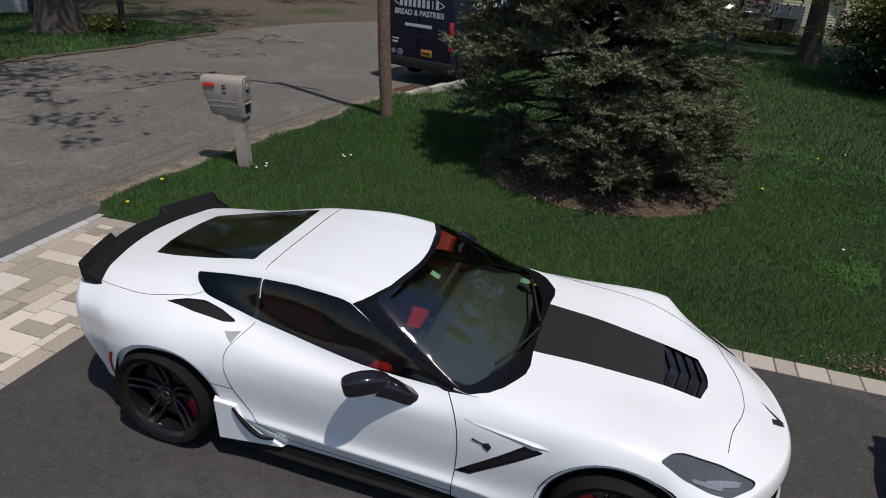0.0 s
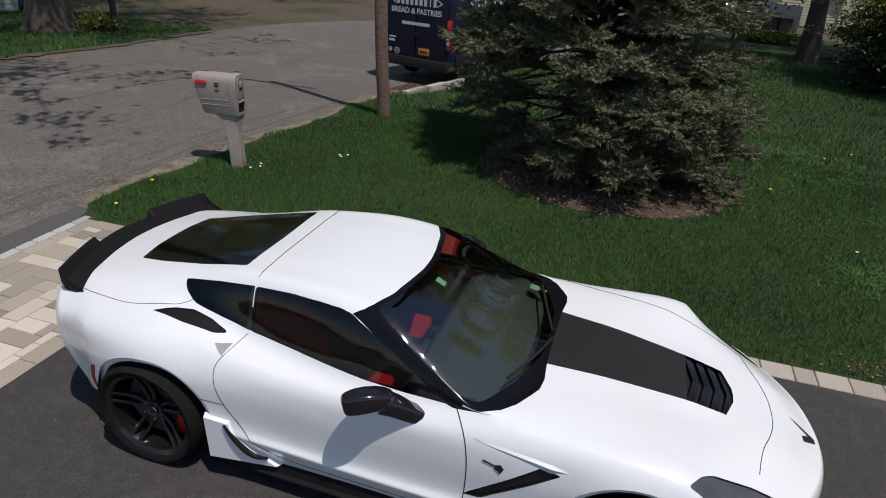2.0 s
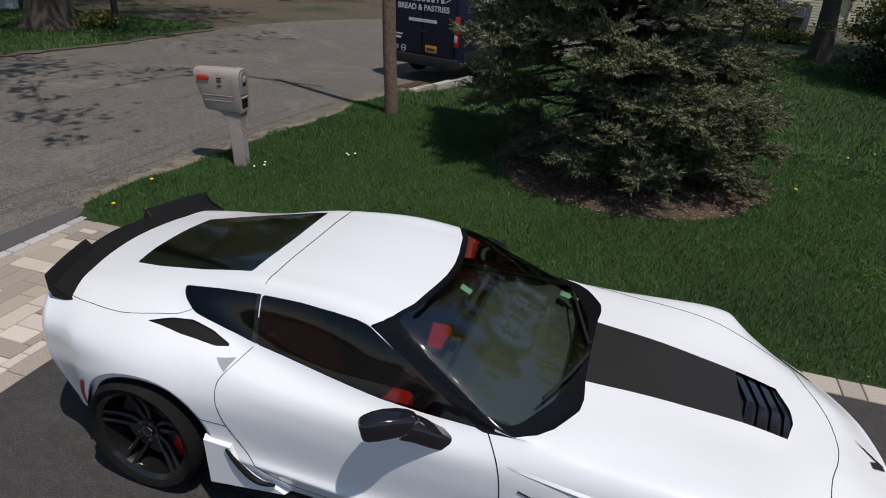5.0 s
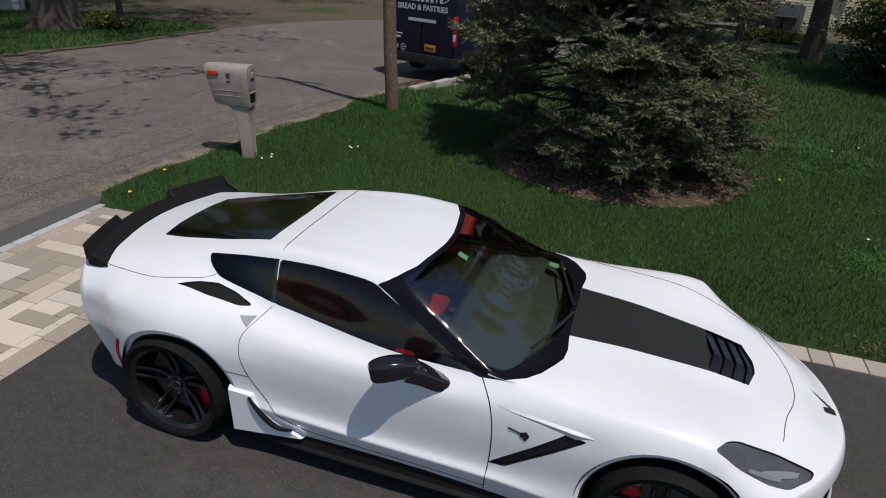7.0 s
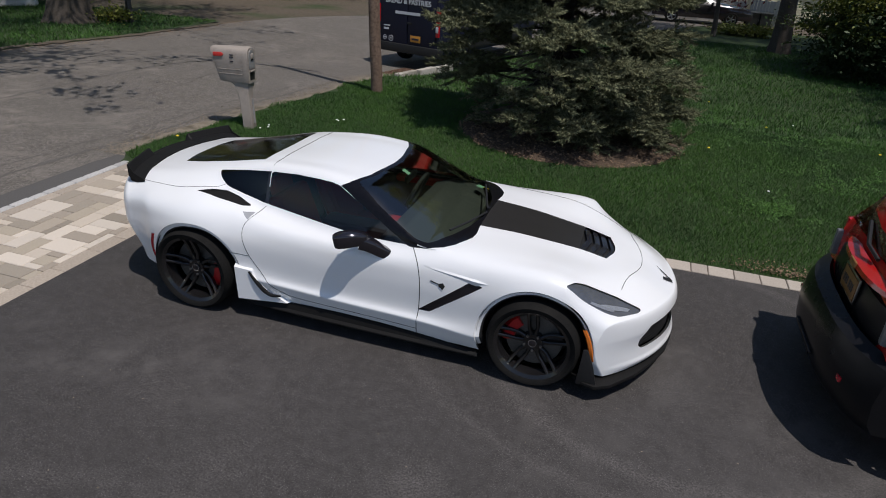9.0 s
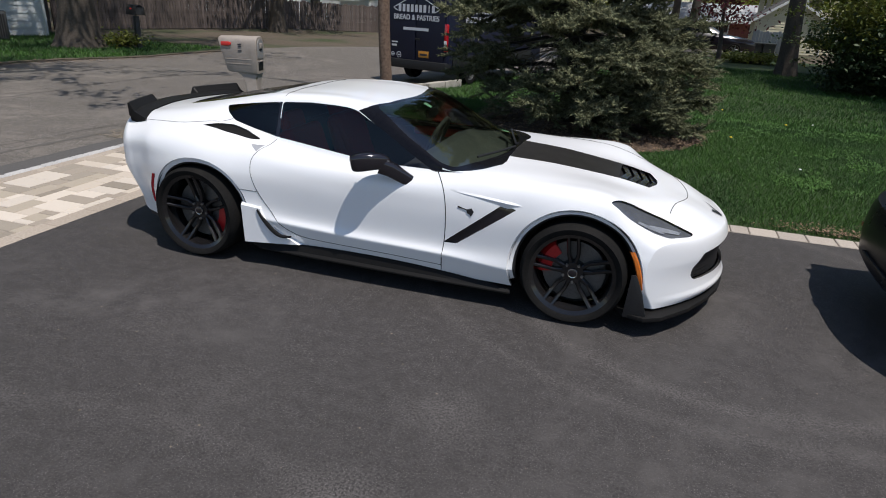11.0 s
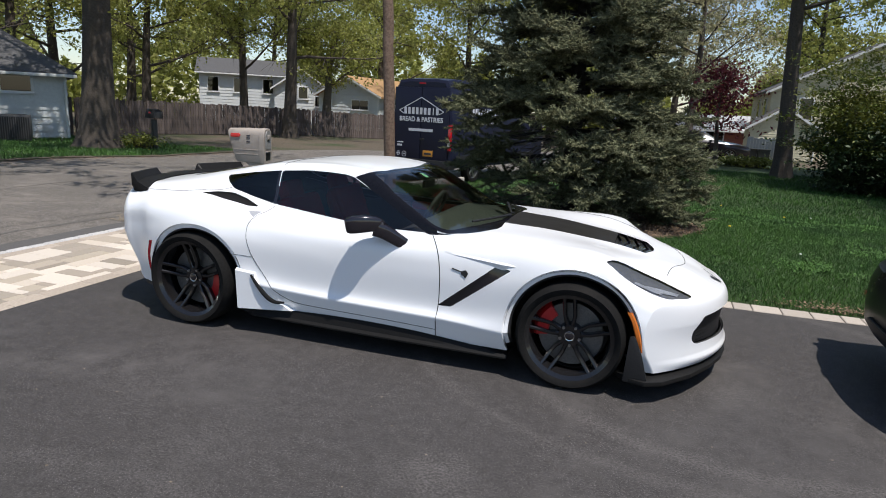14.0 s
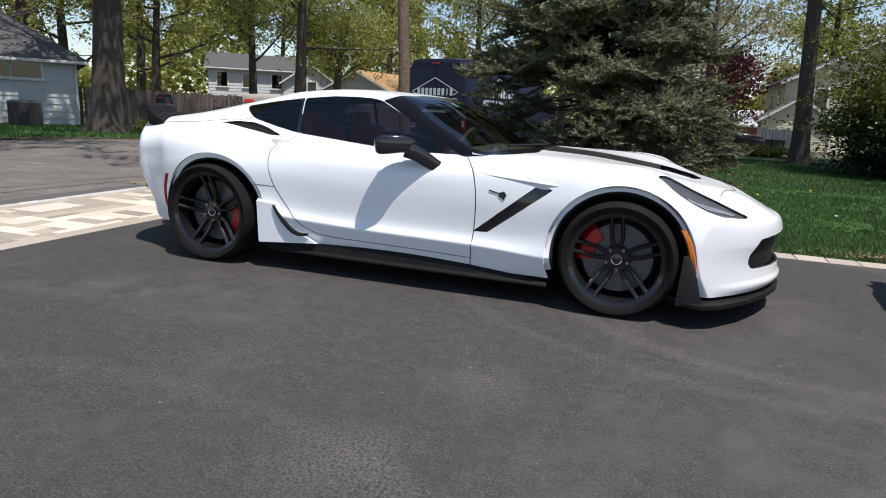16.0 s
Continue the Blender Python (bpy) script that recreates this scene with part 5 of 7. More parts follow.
for j in range(ny):
    for i in range(nx):
        if taken[i, j]:
            continue
        sizes = [(4, 2), (4, 2), (2, 2), (3, 2), (2, 1), (4, 3), (2, 4)]
        rng.shuffle(sizes)
        for a, b in sizes + [(2, 1), (1, 2), (1, 1)]:
            if i + a <= nx and j + b <= ny and not taken[i:i + a, j:j + b].any():
                taken[i:i + a, j:j + b] = True
                lay("paver", gx + i * CELL, gx + (i + a) * CELL, gy + j * CELL, gy + (j + b) * CELL, M["paver"], apron)
                break
y = gy
while y < 1.66:
    h = rng.choice((.21, .315, .315, .42))
    for x0, x1 in ((-1.55, -1.385), (-2.95, -2.81)):
        lay("border_paver", x0, x1, y, min(y + h, 1.67), M["border_paver"], apron)
    y += h
x = -2.81
while x < -1.56:
    lay("border_paver", x, min(x + .315, -1.55), gy + ny * CELL, 1.67, M["border_paver"], apron)
    x += .315
kerb = tagged(part("kerb", slab([(-3.07, -6.0), (-2.95, -6.0), (-2.95, 1.70), (-3.07, 1.70)], -.12, -.02), M["joint"], smooth=False), "row of grey granite blocks along the street", "kerb", "", "structure")
y = -5.9
while y < 1.66:
    h = rng.choice((.18, .21, .24))
    lay("granite_block", -3.06, -2.955, y, y + h, M["granite"], kerb, .012, .004, .012)
    y += h
edging = tagged(part("edging", slab([(-1.38, 1.45), (13, 1.45), (13, 1.67), (-1.38, 1.67)], -.1, -.012), M["joint"], smooth=False), "pale stone edging between drive and lawn", "edging", "", "structure")
x = -1.38
while x < 9.5:
    w = rng.choice((.16, .24, .30, .30))
    lay("edging_stone", x, x + w, 1.452, 1.665, M["edge_paver"], edging, .007, .006)
    x += w

# ---- grass, weeds, mulch ----
BED = (2.06, 5.98, 1.80, 1.76)


def in_bed(x, y, grow=1.0):
    return ((x - BED[0]) / BED[2]) ** 2 + ((y - BED[1]) / BED[3]) ** 2 < grow


def grass(name, count, x0, x1, y0, y1, width, height, seed, keep, label):
    r = np.random.default_rng(seed)
    x, y = r.uniform(x0, x1, count * 2), r.uniform(y0, y1, count * 2)
    ok = np.array([keep(a, b) for a, b in zip(x, y)])
    x, y = x[ok][:count], y[ok][:count]
    n = len(x)
    patch = np.array([noise.noise((a * .9, b * .9, 3.1)) for a, b in zip(x, y)])
    h = height * r.uniform(.55, 1.25, n) * (1 + .35 * patch)
    a = r.uniform(0, 2 * np.pi, n)
    lean = r.normal(0, .45, (n, 2)) * h[:, None]
    w = width * r.uniform(.7, 1.3, n)
    z = np.array([terrain(p, q) for p, q in zip(x, y)])
    c, s = np.cos(a) * w / 2, np.sin(a) * w / 2
    v = np.empty((n, 3, 3), np.float32)
    v[:, 0] = np.stack([x - c, y - s, z], 1)
    v[:, 1] = np.stack([x + c, y + s, z], 1)
    v[:, 2] = np.stack([x + lean[:, 0], y + lean[:, 1], z + h], 1)
    return tagged(new(name, raw_mesh(name, v.reshape(-1, 3), np.arange(n * 3).reshape(-1, 3), M["blade"])), label, "grass", "", "stuff")


def on_lawn(x, y):
    return y > 1.675 and x > ROAD_NEAR(y) - .02 + .30 * noise.noise((x * 2, y * 2, 0)) and not in_bed(x, y, 1.0 + .12 * noise.noise((x * 3, y * 3, 7))) 


grass("grass_near", 290000, -3.3, 8.5, 1.68, 8.0, .0062, .046, 3, on_lawn, "short green lawn grass beside the driveway")
grass("grass_far", 120000, -3.0, 15, 8.0, 24, .016, .075, 4, on_lawn, "green lawn grass further back")
grass("grass_across", 60000, -26, -10.6, 2, 15.5, .020, .085, 5, lambda x, y: x < ROAD_FAR(y) - .1 - max(0, y - 11) * .12 - .3 * noise.noise((x, y, 0)), "grass across the street")

def grit(name, n, seed, place, label, material, size=1.0):
    """Loose sand and small stones, thick at a road's edge and thinning out over the asphalt."""
    r = np.random.default_rng(seed)
    pos = np.array([place(r) for _ in range(n)])
    mats = np.zeros((n, 3, 3), np.float32)
    for i in range(n):
        mats[i] = np.array(Euler((r.normal(0, .2), r.normal(0, .2), r.uniform(0, 6.28))).to_matrix()) * r.uniform(.25, .95) ** 1.5 * size
    stone = [(-.016, -.010, 0), (.014, -.013, 0), (.018, .010, 0), (-.010, .014, 0), (.001, .0, .008)]
    v, f = strewn(stone, [(0, 1, 4), (1, 2, 4), (2, 3, 4), (3, 0, 4)], mats, pos)
    tagged(new(name, raw_mesh(name, v, f, material)), label, "grit", "", "stuff")


def near_edge(r):
    y = r.uniform(1.9, 12)
    x = ROAD_NEAR(y) + .10 - abs(r.normal(0, .26))
    return (x, y, terrain(x, y) - .012)


def far_edge(r):
    y = r.uniform(0, 16)
    x = ROAD_FAR(y) - .15 + abs(r.normal(0, .45))
    return (x, y, terrain(x, y) - .012)


grit("road_grit", 15000, 15, near_edge, "sand and small stones along the lawn's edge", M["edge_dirt"])
def on_drive(r):
    return (r.uniform(-1.3, 6.5), r.uniform(-4.6, 1.4), .001)


grit("drive_grit", 420, 17, on_drive, "scattered pale grit and leaf bits on the driveway", M["edge_dirt"], .42)
grit("road_grit", 5000, 16, far_edge, "sand and dry leaves along the street's far edge", M["chip"])

CLOVER = ((5.0, 6.9, 1.0), (5.7, 5.05, .9), (6.6, 5.6, .8), (4.6, 8.6, 1.0), (6.2, 8.0, 1.1), (5.0, 3.6, .5), (4.4, 10.5, 1.2))
r = np.random.default_rng(29)
spots = []
while len(spots) < 9000:
    cx, cy, rad = CLOVER[r.integers(0, len(CLOVER))]
    x, y = r.normal(cx, rad * .55), r.normal(cy, rad * .45)
    if on_lawn(x, y) and noise.noise((x * 3.2, y * 3.2, 5.5)) > .02:
        spots.append((x, y, terrain(x, y) + r.uniform(.030, .056)))
mats = np.zeros((len(spots), 3, 3), np.float32)
for i in range(len(spots)):
    mats[i] = np.array(Euler((r.normal(0, .35), r.normal(0, .35), r.uniform(0, 6.28))).to_matrix()) * r.uniform(.30, .62)
v, f = strewn([(0, 0, 0), (.016, -.010, .002), (.026, 0, .003), (.016, .010, .002), (-.018, .006, .002), (-.016, .020, .003), (-.003, .020, .002), (-.003, -.020, .002), (-.016, -.020, .003), (-.018, -.006, .002)],
              [(0, 1, 2, 3), (0, 6, 5, 4), (0, 9, 8, 7)], mats, np.array(spots))
tagged(new("clover", raw_mesh("clover", v, f, M["clover"])), "low patches of broad-leaved clover in the lawn", "clover", "", "stuff")


def bare_spot(r):
    x, y = r.normal(4.85, .28), 1.70 + abs(r.normal(0, .13))
    return (x, y, .012 + r.uniform(0, .03))


grit("dry_thatch", 700, 31, bare_spot, "dry brown thatch at the lawn's edge", M["chip"], .8)

b2 = bmesh.new()
mid = b2.verts.new((BED[0], BED[1], .06))
rings = []
for k in (.35, .7, .92, 1.0):
    rings.append([b2.verts.new((BED[0] + BED[2] * k * math.cos(a) * (1 + .03 * math.sin(5 * a)), BED[1] + BED[3] * k * math.sin(a), (.055 * (1 - k ** 4) + .006) + terrain(BED[0] + BED[2] * k * math.cos(a), BED[1] + BED[3] * k * math.sin(a)))) for a in np.linspace(0, 2 * math.pi, 60, endpoint=False)])
for k in range(60):
    b2.faces.new((mid, rings[0][k], rings[0][(k + 1) % 60]))
    for p, q in zip(rings, rings[1:]):
        b2.faces.new((p[k], q[k], q[(k + 1) % 60], p[(k + 1) % 60]))
tagged(part("mulch_bed", b2, M["mulch"]), "round bed of brown bark mulch under the spruce", "mulch bed", "", "structure")
r = np.random.default_rng(11)
n = 4200
ang, rad = r.uniform(0, 2 * np.pi, n), np.sqrt(r.uniform(.05, 1.06, n))
px, py = BED[0] + BED[2] * rad * np.cos(ang), BED[1] + BED[3] * rad * np.sin(ang)
pz = np.array([.058 * (1 - min(q, 1) ** 4) + .012 + terrain(a, b) for q, a, b in zip(rad, px, py)])
mats = np.zeros((n, 3, 3), np.float32)
for i in range(n):
    mats[i] = np.array(Euler((r.normal(0, .35), r.normal(0, .35), r.uniform(0, 6.28))).to_matrix()) * r.uniform(.5, 1.4)
chip = [(-.02, -.007, -.003), (.02, -.007, -.003), (.02, .007, -.003), (-.02, .007, -.003), (-.018, -.005, .004), (.016, -.006, .003), (.018, .005, .005), (-.016, .006, .003)]
v, f = strewn(chip, [(0, 1, 5, 4), (1, 2, 6, 5), (2, 3, 7, 6), (3, 0, 4, 7), (4, 5, 6, 7)], mats, np.stack([px, py, pz], 1))
tagged(new("bark_chips", raw_mesh("bark_chips", v, f, M["chip"])), "loose bark chips and dry needles on the bed", "bark chips", "", "stuff")


def small_flower(x, y, mat, r0, name, label):
    b2 = bmesh.new()
    bmesh.ops.create_uvsphere(b2, u_segments=8, v_segments=5, radius=r0)
    bmesh.ops.scale(b2, vec=(1, 1, .45), verts=b2.verts)
    bmesh.ops.translate(b2, vec=(0, 0, .065), verts=b2.verts)
    flower = tagged(part(name, b2, M[mat], None, at=Matrix.Translation((x, y, terrain(x, y)))), label, "flower", "lawn flowers")
    part("stem", rod((0, 0, -.01), (0, 0, .065), .003, n=5), M["blade"], flower)


for x, y in ((-3.05, 2.75), (-2.9, 2.0), (4.25, 6.0), (5.4, 8.4), (4.6, 11.5), (6.9, 7.0)):
    small_flower(x, y, "dandelion", .022, "dandelion", "yellow dandelion in the short lawn")
for x, y in ((-2.25, 3.85), (-2.2, 3.75), (-2.28, 3.65), (-1.45, 4.6), (-1.4, 4.7), (-1.5, 4.65), (6.0, 9.2), (4.9, 4.2)):
    small_flower(x, y, "daisy", .018, "daisy", "small white wildflower in the lawn")

# ---- mailbox by the street ----
def mailbox():
    box_at = Matrix.Translation((-2.72, 3.86, 0)) @ Matrix.Rotation(radians(8), 4, "Z")
    t = thing("mailbox", "tan moulded plastic mailbox on a matching post", "mailbox", at=box_at)
    # an arched tunnel, fuller below, its back cut at a slant

    def arch(x, z0, top, w, shrink=1.0, slant=0.0):
        pts = [(w * .93 * shrink, z0), (w * shrink, z0 + .02)]
        pts += [(w * shrink * math.copysign(abs(math.cos(a)) ** .62, math.cos(a)), top - .15 + .15 * math.sin(a) ** .72) for a in np.linspace(.02, math.pi - .02, 17)]
        pts += [(-w * shrink, z0 + .02), (-w * .93 * shrink, z0)]
        return [(x + slant * (1.17 - z), -y, z) for y, z in pts]
    b2 = bmesh.new()
    prev = None
    for x, z0, top, k in ((-.392, .715, 1.13, .88), (-.384, .695, 1.16, .96), (-.365, .685, 1.172, 1), (-.10, .675, 1.185, 1), (.13, .672, 1.185, 1), (.132, .667, 1.192, 1.035), (.205, .667, 1.188, 1.035), (.216, .672, 1.178, .98)):
        rr = [b2.verts.new(p) for p in arch(x, z0, top, .128, k, .30 if x < -.3 else 0)]
        if prev:
            for q in range(len(rr)):
                b2.faces.new((prev[q], prev[(q + 1) % len(rr)], rr[(q + 1) % len(rr)], rr[q]))
        else:
            b2.faces.new(rr)
        prev = rr
    b2.faces.new(prev[::-1])
    bmesh.ops.recalc_face_normals(b2, faces=b2.faces)
    part("box", b2, M["mailbox_tan"], t, angle=35)
    b2 = bmesh.new()
    prev = None
    for x, k in ((.214, .70), (.222, .70), (.226, .66)):
        rr = [b2.verts.new(p) for p in arch(x, .885, 1.15, .128, k)]
        if prev:
            for q in range(len(rr)):
                b2.faces.new((prev[q], prev[(q + 1) % len(rr)], rr[(q + 1) % len(rr)], rr[q]))
        prev = rr
    b2.faces.new(prev[::-1])
    bmesh.ops.recalc_face_normals(b2, faces=b2.faces)
    door = part("door", b2, M["mailbox_grey"], t, "grey arched door")
    part("door_latch", box(.022, .07, .07, .232, 0, 1.06, bevel=.008), M["mailbox_tan"], door)
    # black strip drawn as the shadow below the latch
    part("latch_shadow", box(.006, .085, .018, .227, 0, 1.005, bevel=.002), M["satin_black"], door)
    part("paper_slot", box(.012, .15, .13, .212, 0, .775, bevel=.006), M["satin_black"], t, "dark newspaper slot")
    part("slot_lip", box(.03, .15, .02, .222, 0, .845, bevel=.006), M["mailbox_tan"], t)
    for z, x0, x1 in ((.865, -.27, .115), (.80, -.255, .115)):
        part("moulding", box(x1 - x0, .008, .010, (x0 + x1) / 2, -.129, z, bevel=.003), M["mailbox_tan"], t)
    flag = part("flag", slab([(-.315, 1.062), (-.305, 1.045), (-.19, 1.048), (-.165, 1.06), (-.158, 1.078), (-.168, 1.095), (-.19, 1.104), (-.305, 1.102), (-.315, 1.085)], 0, .014, bevel=.004), M["flag_red"], t, "red plastic flag", at=Matrix.Translation((0, -.130, 0)) @ Matrix.Rotation(radians(90), 4, "X"))
    for k in range(5):
        part("flag_bar", box(.012, .004, .016, -.285 + .026 * k, -.146, 1.074), M["flag_dark"], flag)
    for z in (1.075, 1.04, .985):
        part("number_bar", box(.055, .006, .014, -.035, -.132, z), M["plate_ink"], t)
    # the post, wider where it carries the box, stands a little ahead of the box's middle
    b2 = bmesh.new()
    prev = None
    for z, w, d, x, y in ((-.12, .078, .075, .165, -.10), (.0, .078, .075, .165, -.10), (.40, .08, .078, .125, -.055), (.54, .086, .082, .10, -.03), (.62, .115, .095, .085, -.01), (.70, .17, .105, .03, 0)):
        rr = [b2.verts.new(p) for p in ((x - w, y - d, z), (x + w, y - d, z), (x + w, y + d, z), (x - w, y + d, z))]
        if prev:
            for k in range(4):
                b2.faces.new((prev[k], prev[(k + 1) % 4], rr[(k + 1) % 4], rr[k]))
        prev = rr
    bmesh.ops.recalc_face_normals(b2, faces=b2.faces)
    bmesh.ops.bevel(b2, geom=[e for e in b2.edges if e.is_manifold], offset=.012, segments=2, affect="EDGES")
    part("post", b2, M["mailbox_tan"], t, angle=30)
    part("post_slot", tube([(.242, -.09, .08), (.222, -.06, .30), (.214, -.05, .44)], .014, 6), M["mailbox_grey"], t, "pale grey slot in the post")
    return t


mailbox()

# ---- utility pole ----
pole = thing("utility_pole", "weathered brown wooden utility pole at the lawn's edge", "utility pole")
base = Vector((-1.90, 7.22, terrain(-1.9, 7.22)))
top = base + Vector((-.42, 0, 9.4))
pts = [base.lerp(top, k / 24) + Vector((.008 * math.sin(k * 1.7), .008 * math.cos(k * 2.3), 0)) for k in range(25)]
pts[0].z -= .1
part("shaft", tube(pts, [.114 - .0014 * k for k in range(25)], 20), M["pole_wood"], pole)
part("crossarm", box(2.2, .10, .12, top.x, top.y - .14, top.z - .35, bevel=.01), M["pole_wood"], pole)
for dx in (-1.0, -.45, .45, 1.0):
    part("insulator", lathe([(.03, 0), (.045, .03), (.03, .06), (.045, .09), (.02, .13), (.001, .13)], 12), M["concrete"], pole, at=Matrix.Translation((top.x + dx, top.y - .14, top.z - .29)))

# ---- storm drain ----
drain = thing("storm_drain", "rusty iron storm drain grate in the gutter", "storm drain", at=Matrix.Translation((-2.75, 10.75, terrain(-2.75, 10.75))) @ Matrix.Rotation(radians(-16), 4, "Z"))
part("frame", slab([(-.34, -.55), (.34, -.55), (.34, .55), (-.34, .55)], -.10, .0), M["satin_black"], drain)
for k in range(9):
    part("bar", box(.60, .05, .03, 0, -.48 + .12 * k, .012, bevel=.006), M["rust_iron"], drain)
for k, (dx, dy) in enumerate(((.42, -.35), (.46, .45), (.50, 1.15))):
    part("kerb_stone", box(.16, .74, .22, dx, dy, .02, bevel=.02), M["concrete"], drain, "pale concrete kerb stone")

# ---- spruce ----
def spruce():
    t = thing("spruce_tree", "blue-green spruce with wide layered branches in the mulch bed", "tree", at=Matrix.Translation((1.75, 6.05, 0)))
    r = np.random.default_rng(21)
    b2 = tube([(0, 0, -.05), (.02, .0, 1), (.0, .03, 2.5), (.03, 0, 5.5), (.0, 0, 9.6)], [.16, .135, .115, .07, .01], 12)
    part("trunk", b2, M["shaded_bark"], t)
    tips, dirs, sizes = [], [], []
    wood = bmesh.new()
    level = .34
    tier = 0
    while level < 9.4:
        f = max(0.03, 1 - max(level - 1.1, 0) / 8.6)
        radius = 2.08 * f ** .95 * (.82 + .18 * smooth01((level - .4) / .7))
        count = int(7 + 9 * f)
        a0 = tier * 1.1
        for k in range(count):
            a = a0 + 2 * np.pi * k / count + r.normal(0, .2)
            d = np.array((np.cos(a), np.sin(a)))
            low = level < 1.35 and (d[0] < .15 or d[1] > .5)
            if low and (k + tier) % 3:
                continue
            length = radius * r.uniform(.66, 1.06) * (1 + .02 * d[0])
            if level < .75 and d[0] > .0:
                length *= 1.16
            z0 = max(level + r.normal(0, .12), .30)
            droop = -.16 - .07 * f + r.normal(0, .08)
            pts = []
            for s in np.linspace(0, 1, 9):
                z = z0 + length * (.26 * s * (1 - s) + droop * s * s + .55 * max(s - .55, 0) ** 1.2)
                wob = .08 * np.sin(s * 5 + k)
                pts.append(np.array((d[0] * length * s - d[1] * wob, d[1] * length * s + d[0] * wob, max(z, .16))))
            tube(pts[::2], [.020 * (1 - .8 * q / 4) * (.5 + f) for q in range(5)], 4, bm=wood, closed_ends=False)
            side = np.array((-d[1], d[0], 0))
            bare = (.58 if low else .40) if level < 2.2 else .26
            m = max(int(length * (1 - bare) / .082), 3)
            for q in range(m):
                s = bare + (1 - bare) * (q + r.uniform(0, 1)) / m
                i = min(int(s * 8), 7)
                p = pts[i] + (pts[i + 1] - pts[i]) * (s * 8 - i)
                ax = pts[i + 1] - pts[i]
                ax = ax / np.linalg.norm(ax)
                reach = (.26 + .26 * (1.05 - s)) * (.45 + .55 * f) * r.uniform(.55, 1.3)
                for sg in (-1, 1):
                    # side shoots fan out, some hanging and some rising above the bough
                    tw = side * sg * r.uniform(.35, 1.0) + ax * r.uniform(.45, 1.0) + np.array((0, 0, r.normal(.06, .30)))
                    tw /= np.linalg.norm(tw)
                    steps = max(int(reach / .064), 1)
                    for e in range(steps):
                        g = (e + .6) / steps
                        c = p + tw * reach * g + np.array((0, 0, -.22 * reach * g + .24 * reach * g * g))
                        tips.append(c + r.normal(0, .006, 3))
                        dirs.append(tw + np.array((0, 0, .25 * g)) + r.normal(0, .12, 3))
                        sizes.append(r.uniform(1.2, 1.7))
                        if e % 2 == 0 or e == steps - 1:
                            for s3 in (-1, 1):
                                fork = tw * .75 + np.cross(tw, (0, 0, 1)) * s3 * .62 + np.array((0, 0, r.normal(.16, .20)))
                                tips.append(c + fork * .055)
                                dirs.append(fork + r.normal(0, .10, 3))
                                sizes.append(r.uniform(1.0, 1.5))
                tips.append(p + r.normal(0, .008, 3))
                dirs.append(ax + np.array((0, 0, .35)) + r.normal(0, .2, 3))
                sizes.append(r.uniform(1.1, 1.5))
        level += .19 if level < 1.1 else .31 + .05 * (1 - f)
        tier += 1
    bmesh.ops.recalc_face_normals(wood, faces=wood.faces)
    part("branchwork", wood, M["shaded_bark"], t, smooth=False)["kind"] = "stuff"
    # bare dead twigs low inside the crown
    dead = bmesh.new()
    for k in range(190):
        a = r.uniform(0, 6.28)
        z = r.uniform(.3, 1.5)
        l0, l1 = r.uniform(.1, .7), r.uniform(.9, 1.6)
        p, q = np.array((np.cos(a) * l0, np.sin(a) * l0, z)), np.array((np.cos(a + r.normal(0, .2)) * l1, np.sin(a + r.normal(0, .2)) * l1, max(z + r.normal(-.25, .2), .08)))
        tube([p, (p + q) / 2 + r.normal(0, .05, 3), q], [.008, .006, .002], 4, bm=dead, closed_ends=False)
    part("deadwood", dead, M["bark"], t, "bare grey twigs low in the crown", smooth=False)["kind"] = "stuff"
    tips, dirs, sizes = np.array(tips), np.array(dirs), np.array(sizes)
    z = dirs / np.linalg.norm(dirs, axis=1, keepdims=True)
    helper = r.normal(0, 1, z.shape)
    x = np.cross(helper, z)
    x /= np.linalg.norm(x, axis=1, keepdims=True)
    y = np.cross(z, x)
    mats = np.stack([x, y, z], 2) * sizes[:, None, None]
    # one twig end: short stiff needles that stand off all round and point forward
    template, faces = [], []
    for k in range(13):
        a = 2.4 * k
        zb = -.045 + .0080 * k
        c, s = math.cos(a), math.sin(a)
        i = len(template)
        template += [(-s * .0068, c * .0068, zb), (s * .0068, -c * .0068, zb), (c * .027, s * .027, zb + .030)]
        faces.append((i, i + 1, i + 2))
    v, f = strewn(template, faces, mats.astype(np.float32), tips)
    ob = new("crown", raw_mesh("needles", v, f, M["needle"]))
    ob.parent = t
    tagged(ob, "dense blue-green needle sprays", kind="stuff")
    return t


spruce()


